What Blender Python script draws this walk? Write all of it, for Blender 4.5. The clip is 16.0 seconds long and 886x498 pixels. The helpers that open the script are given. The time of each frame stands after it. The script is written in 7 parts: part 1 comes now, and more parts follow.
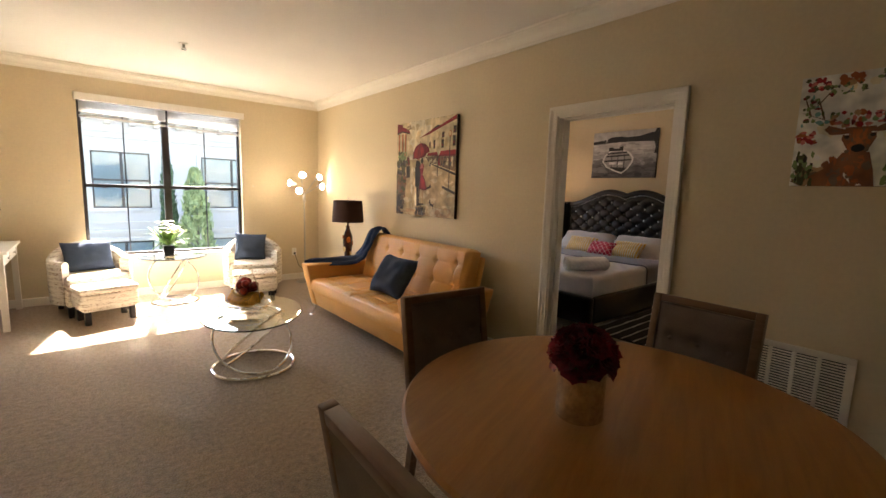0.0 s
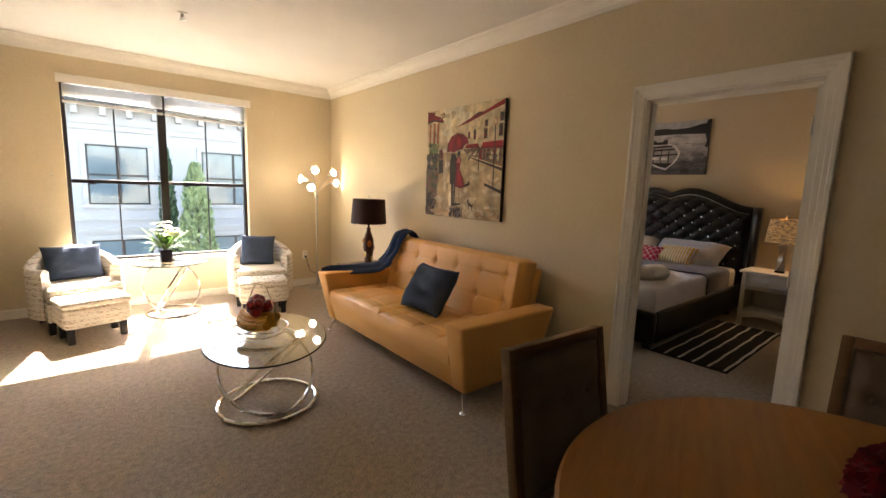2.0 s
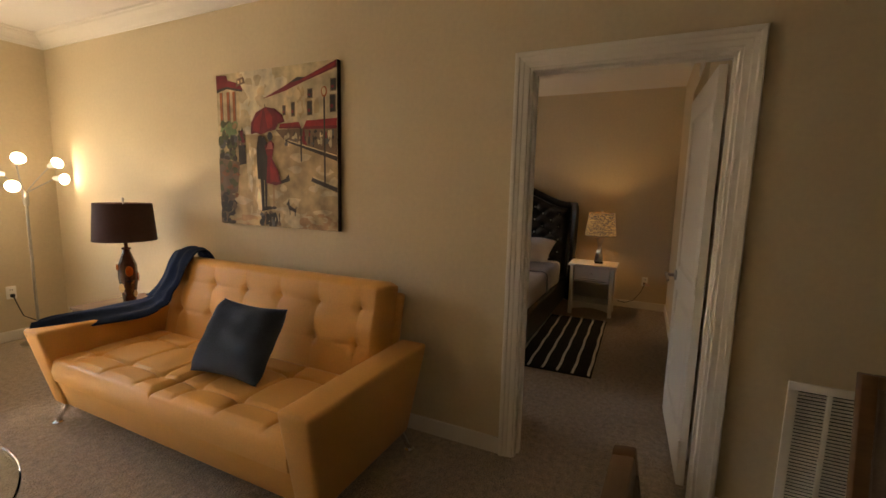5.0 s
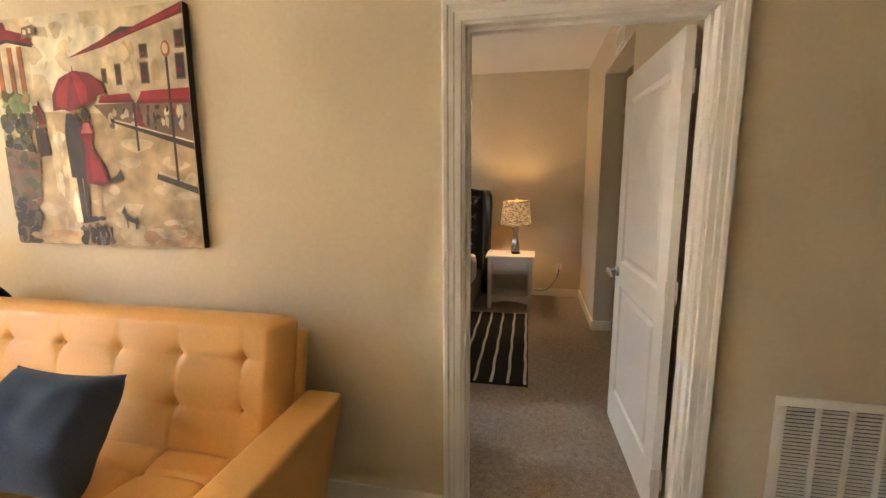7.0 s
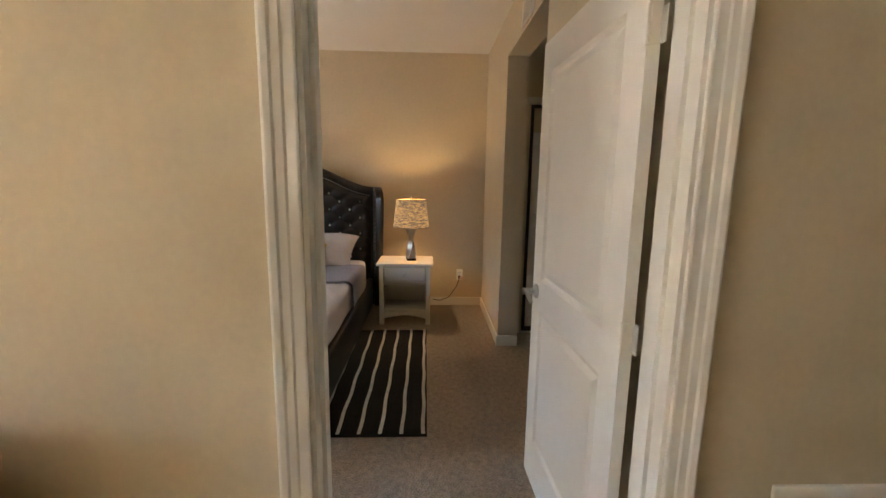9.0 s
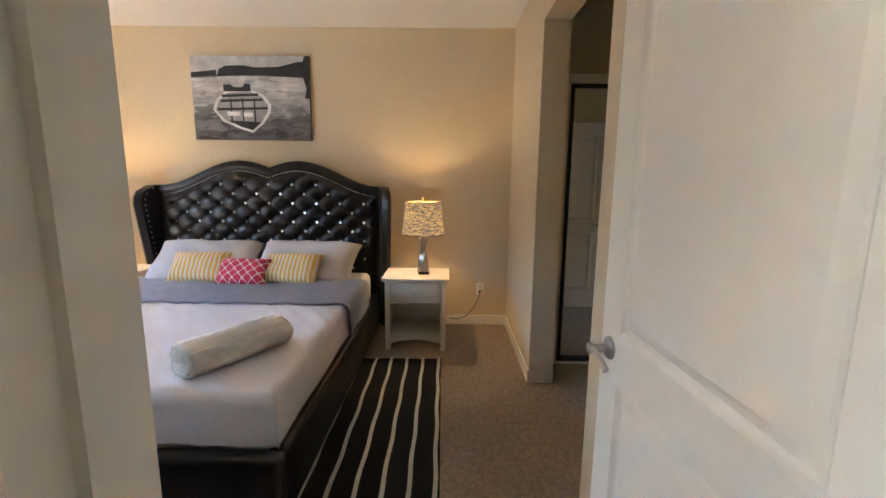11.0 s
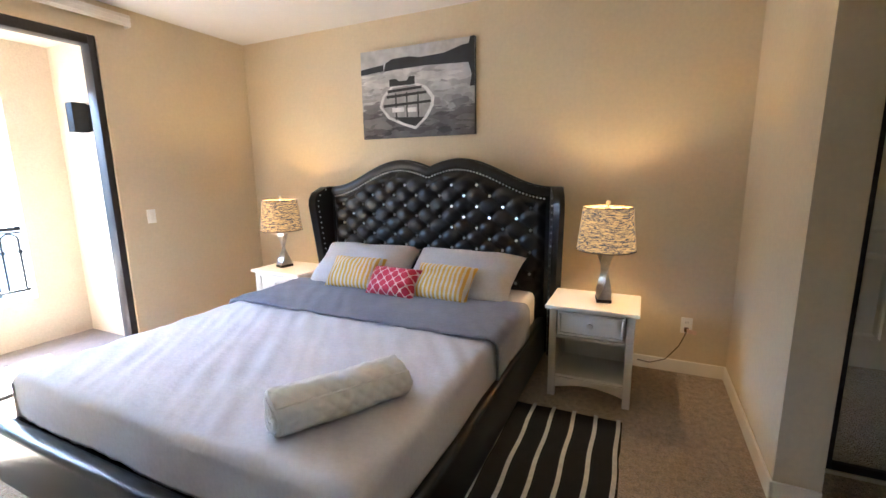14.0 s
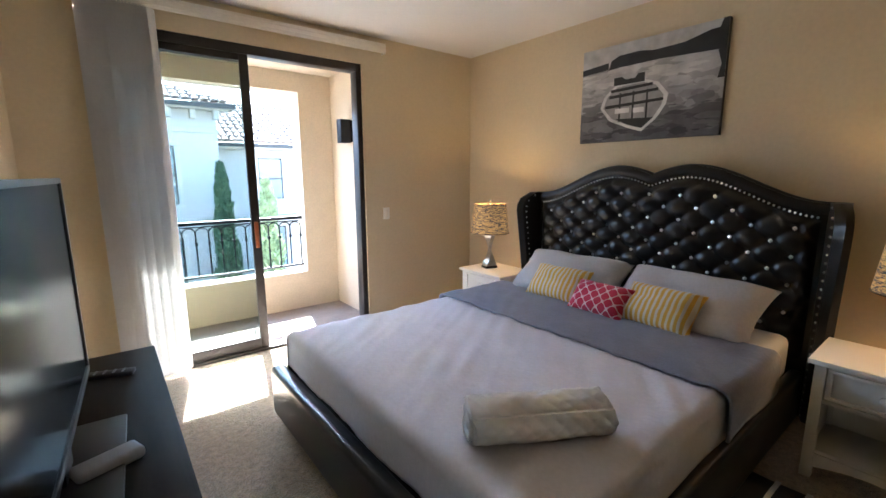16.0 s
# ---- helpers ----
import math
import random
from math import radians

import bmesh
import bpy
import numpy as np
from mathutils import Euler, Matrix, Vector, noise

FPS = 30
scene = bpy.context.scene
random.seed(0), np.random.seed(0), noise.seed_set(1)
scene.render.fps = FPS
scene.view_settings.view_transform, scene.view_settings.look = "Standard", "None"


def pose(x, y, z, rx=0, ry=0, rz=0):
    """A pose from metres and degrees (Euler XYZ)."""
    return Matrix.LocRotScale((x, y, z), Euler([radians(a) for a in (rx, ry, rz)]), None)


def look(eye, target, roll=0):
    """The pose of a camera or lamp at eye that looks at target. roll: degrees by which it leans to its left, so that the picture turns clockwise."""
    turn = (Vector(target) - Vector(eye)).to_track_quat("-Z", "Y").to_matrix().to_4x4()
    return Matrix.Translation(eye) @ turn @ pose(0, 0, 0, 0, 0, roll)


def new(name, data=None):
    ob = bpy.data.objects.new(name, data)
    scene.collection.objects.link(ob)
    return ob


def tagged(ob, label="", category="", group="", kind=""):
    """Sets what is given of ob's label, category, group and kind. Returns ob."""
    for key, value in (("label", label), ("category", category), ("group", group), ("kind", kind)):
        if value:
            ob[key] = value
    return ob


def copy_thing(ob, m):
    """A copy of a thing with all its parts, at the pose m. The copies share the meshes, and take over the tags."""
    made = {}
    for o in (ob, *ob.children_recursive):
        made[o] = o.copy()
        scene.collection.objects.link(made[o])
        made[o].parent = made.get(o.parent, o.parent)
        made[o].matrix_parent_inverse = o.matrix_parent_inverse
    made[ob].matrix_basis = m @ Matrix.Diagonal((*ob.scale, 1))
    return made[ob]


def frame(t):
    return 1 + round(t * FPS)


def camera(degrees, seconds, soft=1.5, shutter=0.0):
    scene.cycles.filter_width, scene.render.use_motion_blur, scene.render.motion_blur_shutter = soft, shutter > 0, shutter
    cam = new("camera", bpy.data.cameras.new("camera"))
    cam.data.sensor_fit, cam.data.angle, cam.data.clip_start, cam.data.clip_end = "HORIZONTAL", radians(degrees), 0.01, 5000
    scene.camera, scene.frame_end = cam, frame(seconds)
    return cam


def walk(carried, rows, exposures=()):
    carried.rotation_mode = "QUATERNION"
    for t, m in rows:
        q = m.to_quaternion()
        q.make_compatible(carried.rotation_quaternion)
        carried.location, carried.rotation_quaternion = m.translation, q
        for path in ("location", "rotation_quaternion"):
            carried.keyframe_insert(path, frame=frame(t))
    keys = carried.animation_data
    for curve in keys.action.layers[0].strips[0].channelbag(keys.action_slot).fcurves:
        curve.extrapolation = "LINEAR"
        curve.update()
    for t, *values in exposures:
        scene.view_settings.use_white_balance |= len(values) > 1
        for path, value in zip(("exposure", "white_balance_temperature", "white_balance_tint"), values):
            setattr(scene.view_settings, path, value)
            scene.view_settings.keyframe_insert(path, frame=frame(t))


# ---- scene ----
cam = camera(92.1, 16.0)
PATH = [
    (0, (1.777, 2.081, 1.432), (3.04, 3.61, 1.169), 1.8),
    (0.5, (1.783, 2.279, 1.423), (3.193, 3.675, 1.165), 0.6),
    (1, (1.765, 2.464, 1.424), (3.166, 3.861, 1.133), 0.7),
    (1.5, (1.838, 2.631, 1.427), (3.171, 4.098, 1.157), 0.6),
    (2, (1.892, 2.801, 1.435), (3.153, 4.328, 1.156), 2.0),
    (2.5, (1.927, 3.007, 1.44), (3.233, 4.499, 1.181), 0.5),
    (3, (1.989, 3.178, 1.427), (3.406, 4.557, 1.127), 0.1),
    (3.5, (2.14, 3.29, 1.437), (3.698, 4.509, 1.144), 0.3),
    (4, (2.265, 3.389, 1.436), (3.914, 4.48, 1.141), 1.1),
    (4.2, (2.305, 3.44, 1.416), (3.997, 4.469, 1.131), 1.3),
    (6.3, (2.742, 3.739, 1.457), (4.616, 4.364, 1.143), 1.0),
    (6.5, (2.794, 3.766, 1.458), (4.682, 4.339, 1.133), 0.9),
    (7, (2.949, 3.881, 1.463), (4.882, 4.285, 1.146), -0.3),
    (7.5, (3.089, 3.939, 1.442), (5.036, 4.245, 1.1), -0.0),
    (8, (3.299, 3.907, 1.442), (5.253, 4.154, 1.093), -0.1),
    (8.5, (3.462, 3.877, 1.448), (5.431, 3.978, 1.113), 1.3),
    (9, (3.658, 3.873, 1.442), (5.63, 3.81, 1.115), 0.9),
    (9.2, (3.772, 3.859, 1.434), (5.747, 3.768, 1.132), 0.5),
    (11.3, (4.441, 3.859, 1.42), (6.411, 3.937, 1.08), 0.6),
    (11.5, (4.505, 3.836, 1.445), (6.469, 3.981, 1.095), 0.2),
    (12, (4.666, 3.817, 1.448), (6.6, 4.193, 1.1), 0.4),
    (12.5, (4.785, 3.758, 1.451), (6.664, 4.352, 1.112), 1.5),
    (13, (4.877, 3.749, 1.446), (6.723, 4.419, 1.07), 0.6),
    (13.5, (4.995, 3.805, 1.45), (6.827, 4.526, 1.095), 0.4),
    (14, (5.081, 3.867, 1.455), (6.864, 4.701, 1.1), -0.8),
    (14.5, (5.153, 3.885, 1.476), (6.8, 4.967, 1.134), 0.5),
    (15, (5.171, 3.913, 1.483), (6.677, 5.183, 1.138), 0.3),
    (15.5, (5.154, 3.931, 1.488), (6.515, 5.354, 1.14), -0.2),
    (16, (5.124, 3.954, 1.496), (6.345, 5.501, 1.153), -0.2),
]
walk(cam, [(t, look(eye, target, roll)) for t, eye, target, roll in PATH], [(0.0, 4.1, 6950, 17), (1.5, 4.05, 6850, 17), (3.0, 3.68, 7150, 17), (4.2, 3.4, 7700, 18), (6.3, 4.7, 7200, 15), (6.9, 5.15, 6700, 14), (7.5, 4.95, 6350, 13), (9.2, 5.05, 6100, 12), (12.0, 5.5, 5400, 9), (13.5, 5.55, 5300, 9), (14.5, 5.35, 5300, 8), (15.2, 5.15, 5350, 8), (16.0, 4.5, 5500, 8)])

# ---- light ----
SUN_DIR = Vector((-0.22, -1.0, -1.13)).normalized()
world = bpy.data.worlds.new("world")
scene.world = world
world.use_nodes = True
wn = world.node_tree.nodes
sky = wn.new("ShaderNodeTexSky")
sky.sky_type = "NISHITA"
sky.sun_disc = False
sky.sun_elevation = math.asin(-SUN_DIR.z)
sky.sun_rotation = math.atan2(-SUN_DIR.x, -SUN_DIR.y)
world.node_tree.links.new(sky.outputs[0], wn["Background"].inputs[0])
wn["Background"].inputs[1].default_value = 0.15
sun_data = bpy.data.lights.new("sun", "SUN")
sun_data.energy, sun_data.angle, sun_data.color = 4.0, radians(0.53), (1.0, 0.95, 0.87)
sun = new("sun", sun_data)
sun.matrix_world = look((0, 0, 12), Vector((0, 0, 12)) + SUN_DIR)


def bulb_light(name, x, y, z, watts, col=(1.0, 0.72, 0.42), r=0.03):
    d = bpy.data.lights.new(name, "POINT")
    d.energy, d.color, d.shadow_soft_size = watts, col, r
    o = new(name, d)
    o.location = (x, y, z)
    return o


# ---- materials ----
def mat(name, col, rough=0.6, metal=0.0, var=0.12, scale=6.0, fine=60.0, bump=0.0, bscale=200.0, dist=0.002, spec=0.5, sheen=0.0, coat=0.0, vary=0.0, trans=0.0, ior=1.45):
    m = bpy.data.materials.new(name)
    m.use_nodes = True
    nt = m.node_tree
    N, L = nt.nodes, nt.links
    b = N["Principled BSDF"]
    b.inputs["Roughness"].default_value = rough
    b.inputs["Metallic"].default_value = metal
    b.inputs["Specular IOR Level"].default_value = spec
    b.inputs["Sheen Weight"].default_value = sheen
    b.inputs["Coat Weight"].default_value = coat
    b.inputs["Transmission Weight"].default_value = trans
    b.inputs["IOR"].default_value = ior
    co = N.new("ShaderNodeTexCoord")
    if var > 0:
        n1, n2 = N.new("ShaderNodeTexNoise"), N.new("ShaderNodeTexNoise")
        n1.inputs["Scale"].default_value, n2.inputs["Scale"].default_value = scale, fine
        n1.inputs["Detail"].default_value = 4
        L.new(co.outputs["Object"], n1.inputs["Vector"])
        L.new(co.outputs["Object"], n2.inputs["Vector"])
        ad = N.new("ShaderNodeMath")
        ad.operation = "ADD"
        L.new(n1.outputs["Fac"], ad.inputs[0])
        L.new(n2.outputs["Fac"], ad.inputs[1])
        last = ad.outputs[0]
        if vary > 0:
            oi, mu, a2 = N.new("ShaderNodeObjectInfo"), N.new("ShaderNodeMath"), N.new("ShaderNodeMath")
            mu.operation, a2.operation = "MULTIPLY_ADD", "ADD"
            mu.inputs[1].default_value, mu.inputs[2].default_value = vary, -vary / 2
            L.new(oi.outputs["Random"], mu.inputs[0])
            L.new(mu.outputs[0], a2.inputs[0])
            L.new(last, a2.inputs[1])
            last = a2.outputs[0]
        mr = N.new("ShaderNodeMapRange")
        mr.inputs["From Min"].default_value, mr.inputs["From Max"].default_value = 0.5, 1.5
        mr.inputs["To Min"].default_value, mr.inputs["To Max"].default_value = 1 - var * 2, 1 + var * 2
        L.new(last, mr.inputs["Value"])
        mx = N.new("ShaderNodeVectorMath")
        mx.operation = "SCALE"
        mx.inputs[0].default_value = col[:3]
        L.new(mr.outputs[0], mx.inputs["Scale"])
        L.new(mx.outputs[0], b.inputs["Base Color"])
    else:
        b.inputs["Base Color"].default_value = (*col[:3], 1)
    if bump > 0:
        n3, bp = N.new("ShaderNodeTexNoise"), N.new("ShaderNodeBump")
        n3.inputs["Scale"].default_value, n3.inputs["Detail"].default_value = bscale, 3
        bp.inputs["Strength"].default_value, bp.inputs["Distance"].default_value = bump, dist
        L.new(co.outputs["Object"], n3.inputs["Vector"])
        L.new(n3.outputs["Fac"], bp.inputs["Height"])
        L.new(bp.outputs[0], b.inputs["Normal"])
    return m


def tint(m, fac_node_out, c1, c2):
    """Mixes two colours of material m by a socket and returns the mix node."""
    N, L = m.node_tree.nodes, m.node_tree.links
    mx = N.new("ShaderNodeMix")
    mx.data_type = "RGBA"
    mx.inputs["A"].default_value, mx.inputs["B"].default_value = (*c1, 1), (*c2, 1)
    L.new(fac_node_out, mx.inputs["Factor"])
    L.new(mx.outputs["Result"], N["Principled BSDF"].inputs["Base Color"])
    return mx


def glow(name, col, power):
    m = bpy.data.materials.new(name)
    m.use_nodes = True
    b = m.node_tree.nodes["Principled BSDF"]
    b.inputs["Base Color"].default_value = (*col, 1)
    b.inputs["Emission Color"].default_value = (*col, 1)
    b.inputs["Emission Strength"].default_value = power
    return m


WALL = mat("wall_paint", (0.665, 0.555, 0.375), 0.75, var=0.03, scale=1.5, fine=40, bump=0.25, bscale=90, dist=0.002, spec=0.3)
CEIL = mat("ceiling_paint", (0.80, 0.77, 0.72), 0.85, var=0.02, scale=2, bump=0.3, bscale=120, dist=0.002, spec=0.2)
WHITE = mat("white_paint", (0.83, 0.785, 0.70), 0.5, var=0.012, scale=3, fine=14, spec=0.35)
CARPET = mat("carpet", (0.455, 0.35, 0.25), 0.95, var=0.30, scale=30, fine=110, bump=1.0, bscale=95, dist=0.03, spec=0.1, sheen=0.3)
STUCCO = mat("stucco", (0.66, 0.56, 0.43), 0.9, var=0.06, scale=3, fine=70, bump=0.5, bscale=70, dist=0.004, spec=0.2)
BRONZE = mat("bronze_aluminium", (0.035, 0.03, 0.028), 0.38, metal=0.3, var=0.15, scale=9)
GLASS = mat("window_glass", (0.62, 0.67, 0.655), 0.0, var=0, trans=1.0, ior=1.05)


# ---- building helpers ----
def box(bm, x0, y0, z0, x1, y1, z1, bevel=0.0, seg=2):
    vs = [bm.verts.new(p) for p in ((x0, y0, z0), (x1, y0, z0), (x1, y1, z0), (x0, y1, z0), (x0, y0, z1), (x1, y0, z1), (x1, y1, z1), (x0, y1, z1))]
    fs = [bm.faces.new([vs[i] for i in q]) for q in ((3, 2, 1, 0), (4, 5, 6, 7), (0, 1, 5, 4), (1, 2, 6, 5), (2, 3, 7, 6), (3, 0, 4, 7))]
    if bevel > 0:
        bmesh.ops.bevel(bm, geom=list({e for f in fs for e in f.edges}), offset=bevel, segments=seg, profile=0.5, affect="EDGES")
    return vs


def link(name, bm, material, smooth=False):
    me = bpy.data.meshes.new(name)
    bmesh.ops.recalc_face_normals(bm, faces=bm.faces)
    bm.to_mesh(me)
    bm.free()
    for mt in (material if isinstance(material, (list, tuple)) else [material]):
        me.materials.append(mt)
    if smooth:
        me.shade_smooth()
        me.set_sharp_from_angle(angle=radians(40))
    return new(name, me)


def part(name, bm, material, parent, label="", smooth=True):
    ob = link(name, bm, material, smooth)
    ob.parent = parent
    if label:
        tagged(ob, label)
    return ob


def thing(name, m, label, category, group="", kind=""):
    e = new(name)
    e.empty_display_size = 0.1
    e.matrix_world = m
    return tagged(e, label, category, group, kind)


def structure(name, bm, material, label, category, smooth=False):
    return tagged(link(name, bm, material, smooth), label, category, "", "structure")


def wall(name, axis, a0, a1, u0, u1, z0, z1, holes, label, material=None):
    """A wall of thickness a0..a1 on axis x or y, along u0..u1, with rectangular holes (u0, u1, z0, z1)."""
    bm = bmesh.new()
    us = sorted({u0, u1, *[h[0] for h in holes], *[h[1] for h in holes]})
    for ua, ub in zip(us, us[1:]):
        spans = sorted((h[2], h[3]) for h in holes if h[0] <= ua and h[1] >= ub)
        z = z0
        for ha, hb in spans + [(z1, z1)]:
            if ha > z:
                if axis == "x":
                    box(bm, a0, ua, z, a1, ub, ha)
                else:
                    box(bm, ua, a0, z, ub, a1, ha)
            z = max(z, hb)
    bmesh.ops.remove_doubles(bm, verts=bm.verts, dist=0.0005)
    return structure(name, bm, material or WALL, label, "wall")


# ---- plan ----
X1, X1B, X2 = 4.60, 4.73, 8.42          # party wall, both faces; headboard wall
YW, YB, XW = 8.68, 7.63, 0.60           # living window wall, bedroom window wall, living west wall
YS = -0.6                                # living south wall
H = 2.74
DY0, DY1, DH = 3.287, 4.15, 2.035        # bedroom door opening
WX0, WX1, WZ0, WZ1 = 1.71, 3.47, 0.52, 2.42
SX0, SX1, SZ1 = 5.23, 7.09, 2.49         # sliding door opening
PX, PY0, PY1 = 7.205, 3.10, 3.27          # closet pier

wall("wall_party", "x", X1, X1B, YS, YW, 0, H, [(DY0, DY1, 0, DH)], "beige painted wall between living room and bedroom")
wall("wall_window", "y", YW, YW + 0.2, XW, X1, 0, H, [(WX0, WX1, WZ0, WZ1)], "beige painted wall around the wide living room window")
wall("wall_west", "x", XW - 0.12, XW, YS, YW + 0.2, 0, H, [], "beige painted living room side wall")
wall("wall_south", "y", YS - 0.12, YS, XW - 0.12, X1B, 0, H, [], "beige painted wall at the dining end")
wall("wall_headboard", "x", X2, X2 + 0.12, 1.4, YB + 0.15, 0, H, [], "beige painted wall behind the bed")
wall("wall_slider", "y", YB, YB + 0.15, X1B, X2, 0, H, [(SX0, SX1, 0.0, SZ1)], "beige painted wall around the sliding balcony door")
wall("wall_closet_side", "y", PY0, PY1, X1B, X2, 0, H, [(6.02, PX, 0, 2.40)], "beige painted wall with a closet passage opening")
wall("wall_closet_south", "y", 1.28, 1.4, 5.9, X2 + 0.12, 0, H, [], "beige painted closet passage end wall")
wall("wall_closet_west", "x", 5.90, 6.02, 1.4, PY0, 0, H, [], "beige painted closet passage side wall")
bm = bmesh.new(); box(bm, XW - 0.12, YS - 0.12, -0.2, X1B, YW + 0.2, 0.0); box(bm, X1B, 1.28, -0.2, X2 + 0.12, YB + 0.15, 0.0)
structure("floor", bm, CARPET, "beige cut-pile wall-to-wall carpet floor", "floor")
bm = bmesh.new(); box(bm, XW - 0.12, YS - 0.12, H, X1B, YW + 0.2, H + 0.15); box(bm, X1B, 1.28, H, X2 + 0.12, YB + 0.15, H + 0.15)
structure("ceiling", bm, CEIL, "off-white painted ceiling", "ceiling")


# ---- shape helpers ----
def lathe(bm, prof, seg=24, m=None, cap=True):
    """Turns a profile of (radius, height) about z."""
    m = m or Matrix()
    rings = []
    for r, z in prof:
        rings.append([bm.verts.new(m @ Vector((r * math.cos(2 * math.pi * i / seg), r * math.sin(2 * math.pi * i / seg), z))) for i in range(seg)])
    for a, b in zip(rings, rings[1:]):
        for i in range(seg):
            bm.faces.new((a[i], a[(i + 1) % seg], b[(i + 1) % seg], b[i]))
    if cap:
        bm.faces.new(rings[0][::-1])
        bm.faces.new(rings[-1])


def tube(bm, pts, r, seg=8, closed=False, flat=1.0):
    """A round (or flattened) bar along points."""
    pts = [Vector(p) for p in pts]
    n = len(pts)
    rings = []
    for i, p in enumerate(pts):
        a = pts[(i - 1) % n] if closed or i > 0 else p
        b = pts[(i + 1) % n] if closed or i < n - 1 else p
        d = (b - a).normalized()
        up = Vector((0, 0, 1)) if abs(d.z) < 0.95 else Vector((1, 0, 0))
        s = d.cross(up).normalized()
        u = s.cross(d).normalized()
        rings.append([bm.verts.new(p + r * math.cos(2 * math.pi * k / seg) * s + flat * r * math.sin(2 * math.pi * k / seg) * u) for k in range(seg)])
    for i in range(n if closed else n - 1):
        a, b = rings[i], rings[(i + 1) % n]
        for k in range(seg):
            bm.faces.new((a[k], a[(k + 1) % seg], b[(k + 1) % seg], b[k]))
    if not closed:
        bm.faces.new(rings[0][::-1])
        bm.faces.new(rings[-1])


def ring(bm, cx, cy, cz, r, thick, tilt=0.0, turn=0.0, seg=56, ry=None, flat=1.0):
    m = pose(cx, cy, cz, 0, 0, turn) @ pose(0, 0, 0, tilt, 0, 0)
    tube(bm, [m @ Vector((r * math.cos(2 * math.pi * i / seg), (ry or r) * math.sin(2 * math.pi * i / seg), 0)) for i in range(seg)], thick, 8, True, flat)


def sheet(bm, nu, nv, f, closed_u=False):
    """A grid of points f(u, v), u and v from 0 to 1."""
    g = [[bm.verts.new(f(i / nu, j / nv)) for j in range(nv + 1)] for i in range(nu + 1 - (1 if closed_u else 0))]
    for i in range(nu):
        for j in range(nv):
            a, b = g[i], g[(i + 1) % len(g)]
            bm.faces.new((a[j], b[j], b[j + 1], a[j + 1]))
    return g


def pad(bm, sx, sy, sz, m=None, n=22, seed=0, soft=0.35, wrinkle=0.05):
    """A stuffed cushion lying in the xy plane with pinched corners."""
    m = m or Matrix()
    for side in (1, -1):
        def f(u, v):
            a, b = 2 * u - 1, 2 * v - 1
            k = max(0.0, (1 - a ** 4)) ** 0.5 * max(0.0, (1 - b ** 4)) ** 0.5
            pin = 1 - 0.015 * (a * a) * (b * b)
            wob = noise.noise(Vector((a * 2.1 + seed * 7.3, b * 2.1, seed))) * wrinkle
            ex = 1 - 0.10 * (1 - a * a) * b * b
            ey = 1 - 0.10 * (1 - b * b) * a * a
            return m @ Vector((a * sx / 2 * ey * pin, b * sy / 2 * ex * pin, side * sz / 2 * (k ** (1 - soft) * (1 + wob * 3))))
        sheet(bm, n, n, f)
    bmesh.ops.remove_doubles(bm, verts=bm.verts, dist=0.0008)


def prism(bm, outline, y0, y1, m=None, bevel=0.0, seg=2):
    """An outline in local x, z pushed from y0 to y1."""
    m = m or Matrix()
    a = [bm.verts.new(m @ Vector((x, y0, z))) for x, z in outline]
    b = [bm.verts.new(m @ Vector((x, y1, z))) for x, z in outline]
    n = len(a)
    fs = [bm.faces.new(a), bm.faces.new(b[::-1])]
    for i in range(n):
        fs.append(bm.faces.new((a[i], b[i], b[(i + 1) % n], a[(i + 1) % n])))
    if bevel:
        bmesh.ops.bevel(bm, geom=list({e for f in fs for e in f.edges}), offset=bevel, segments=seg, profile=0.5, affect="EDGES")


def boxpart(name, parent, material, x0, y0, z0, x1, y1, z1, bevel=0.003, label="", seg=2):
    bm = bmesh.new()
    box(bm, x0, y0, z0, x1, y1, z1, bevel, seg)
    return part(name, bm, material, parent, label)


def tubepart(name, parent, material, pts, r, seg=8, label="", closed=False):
    bm = bmesh.new()
    tube(bm, pts, r, seg, closed)
    return part(name, bm, material, parent, label)


# ---- more materials ----
def wood(name, c1, c2, rough=0.42, scale=3.0, coat=0.15):
    m = mat(name, c1, rough, var=0, bump=0.12, bscale=90, dist=0.001, coat=coat)
    N, L = m.node_tree.nodes, m.node_tree.links
    co, mp, n1, n2 = N.new("ShaderNodeTexCoord"), N.new("ShaderNodeMapping"), N.new("ShaderNodeTexNoise"), N.new("ShaderNodeTexNoise")
    mp.inputs["Scale"].default_value = (scale * 0.6, scale * 6, scale * 6)
    n1.inputs["Scale"].default_value, n1.inputs["Detail"].default_value, n1.inputs["Distortion"].default_value = 2.0, 8, 0.6
    n2.inputs["Scale"].default_value, n2.inputs["Detail"].default_value = 26.0, 6
    L.new(co.outputs["Object"], mp.inputs[0])
    L.new(mp.outputs[0], n1.inputs["Vector"])
    L.new(mp.outputs[0], n2.inputs["Vector"])
    av = N.new("ShaderNodeMath")
    av.operation = "MULTIPLY_ADD"
    av.inputs[1].default_value = 0.45
    L.new(n2.outputs["Fac"], av.inputs[0])
    L.new(n1.outputs["Fac"], av.inputs[2])
    mr = N.new("ShaderNodeMapRange")
    mr.inputs["From Min"].default_value, mr.inputs["From Max"].default_value = 0.5, 0.95
    L.new(av.outputs[0], mr.inputs["Value"])
    tint(m, mr.outputs[0], c1, c2)
    return m


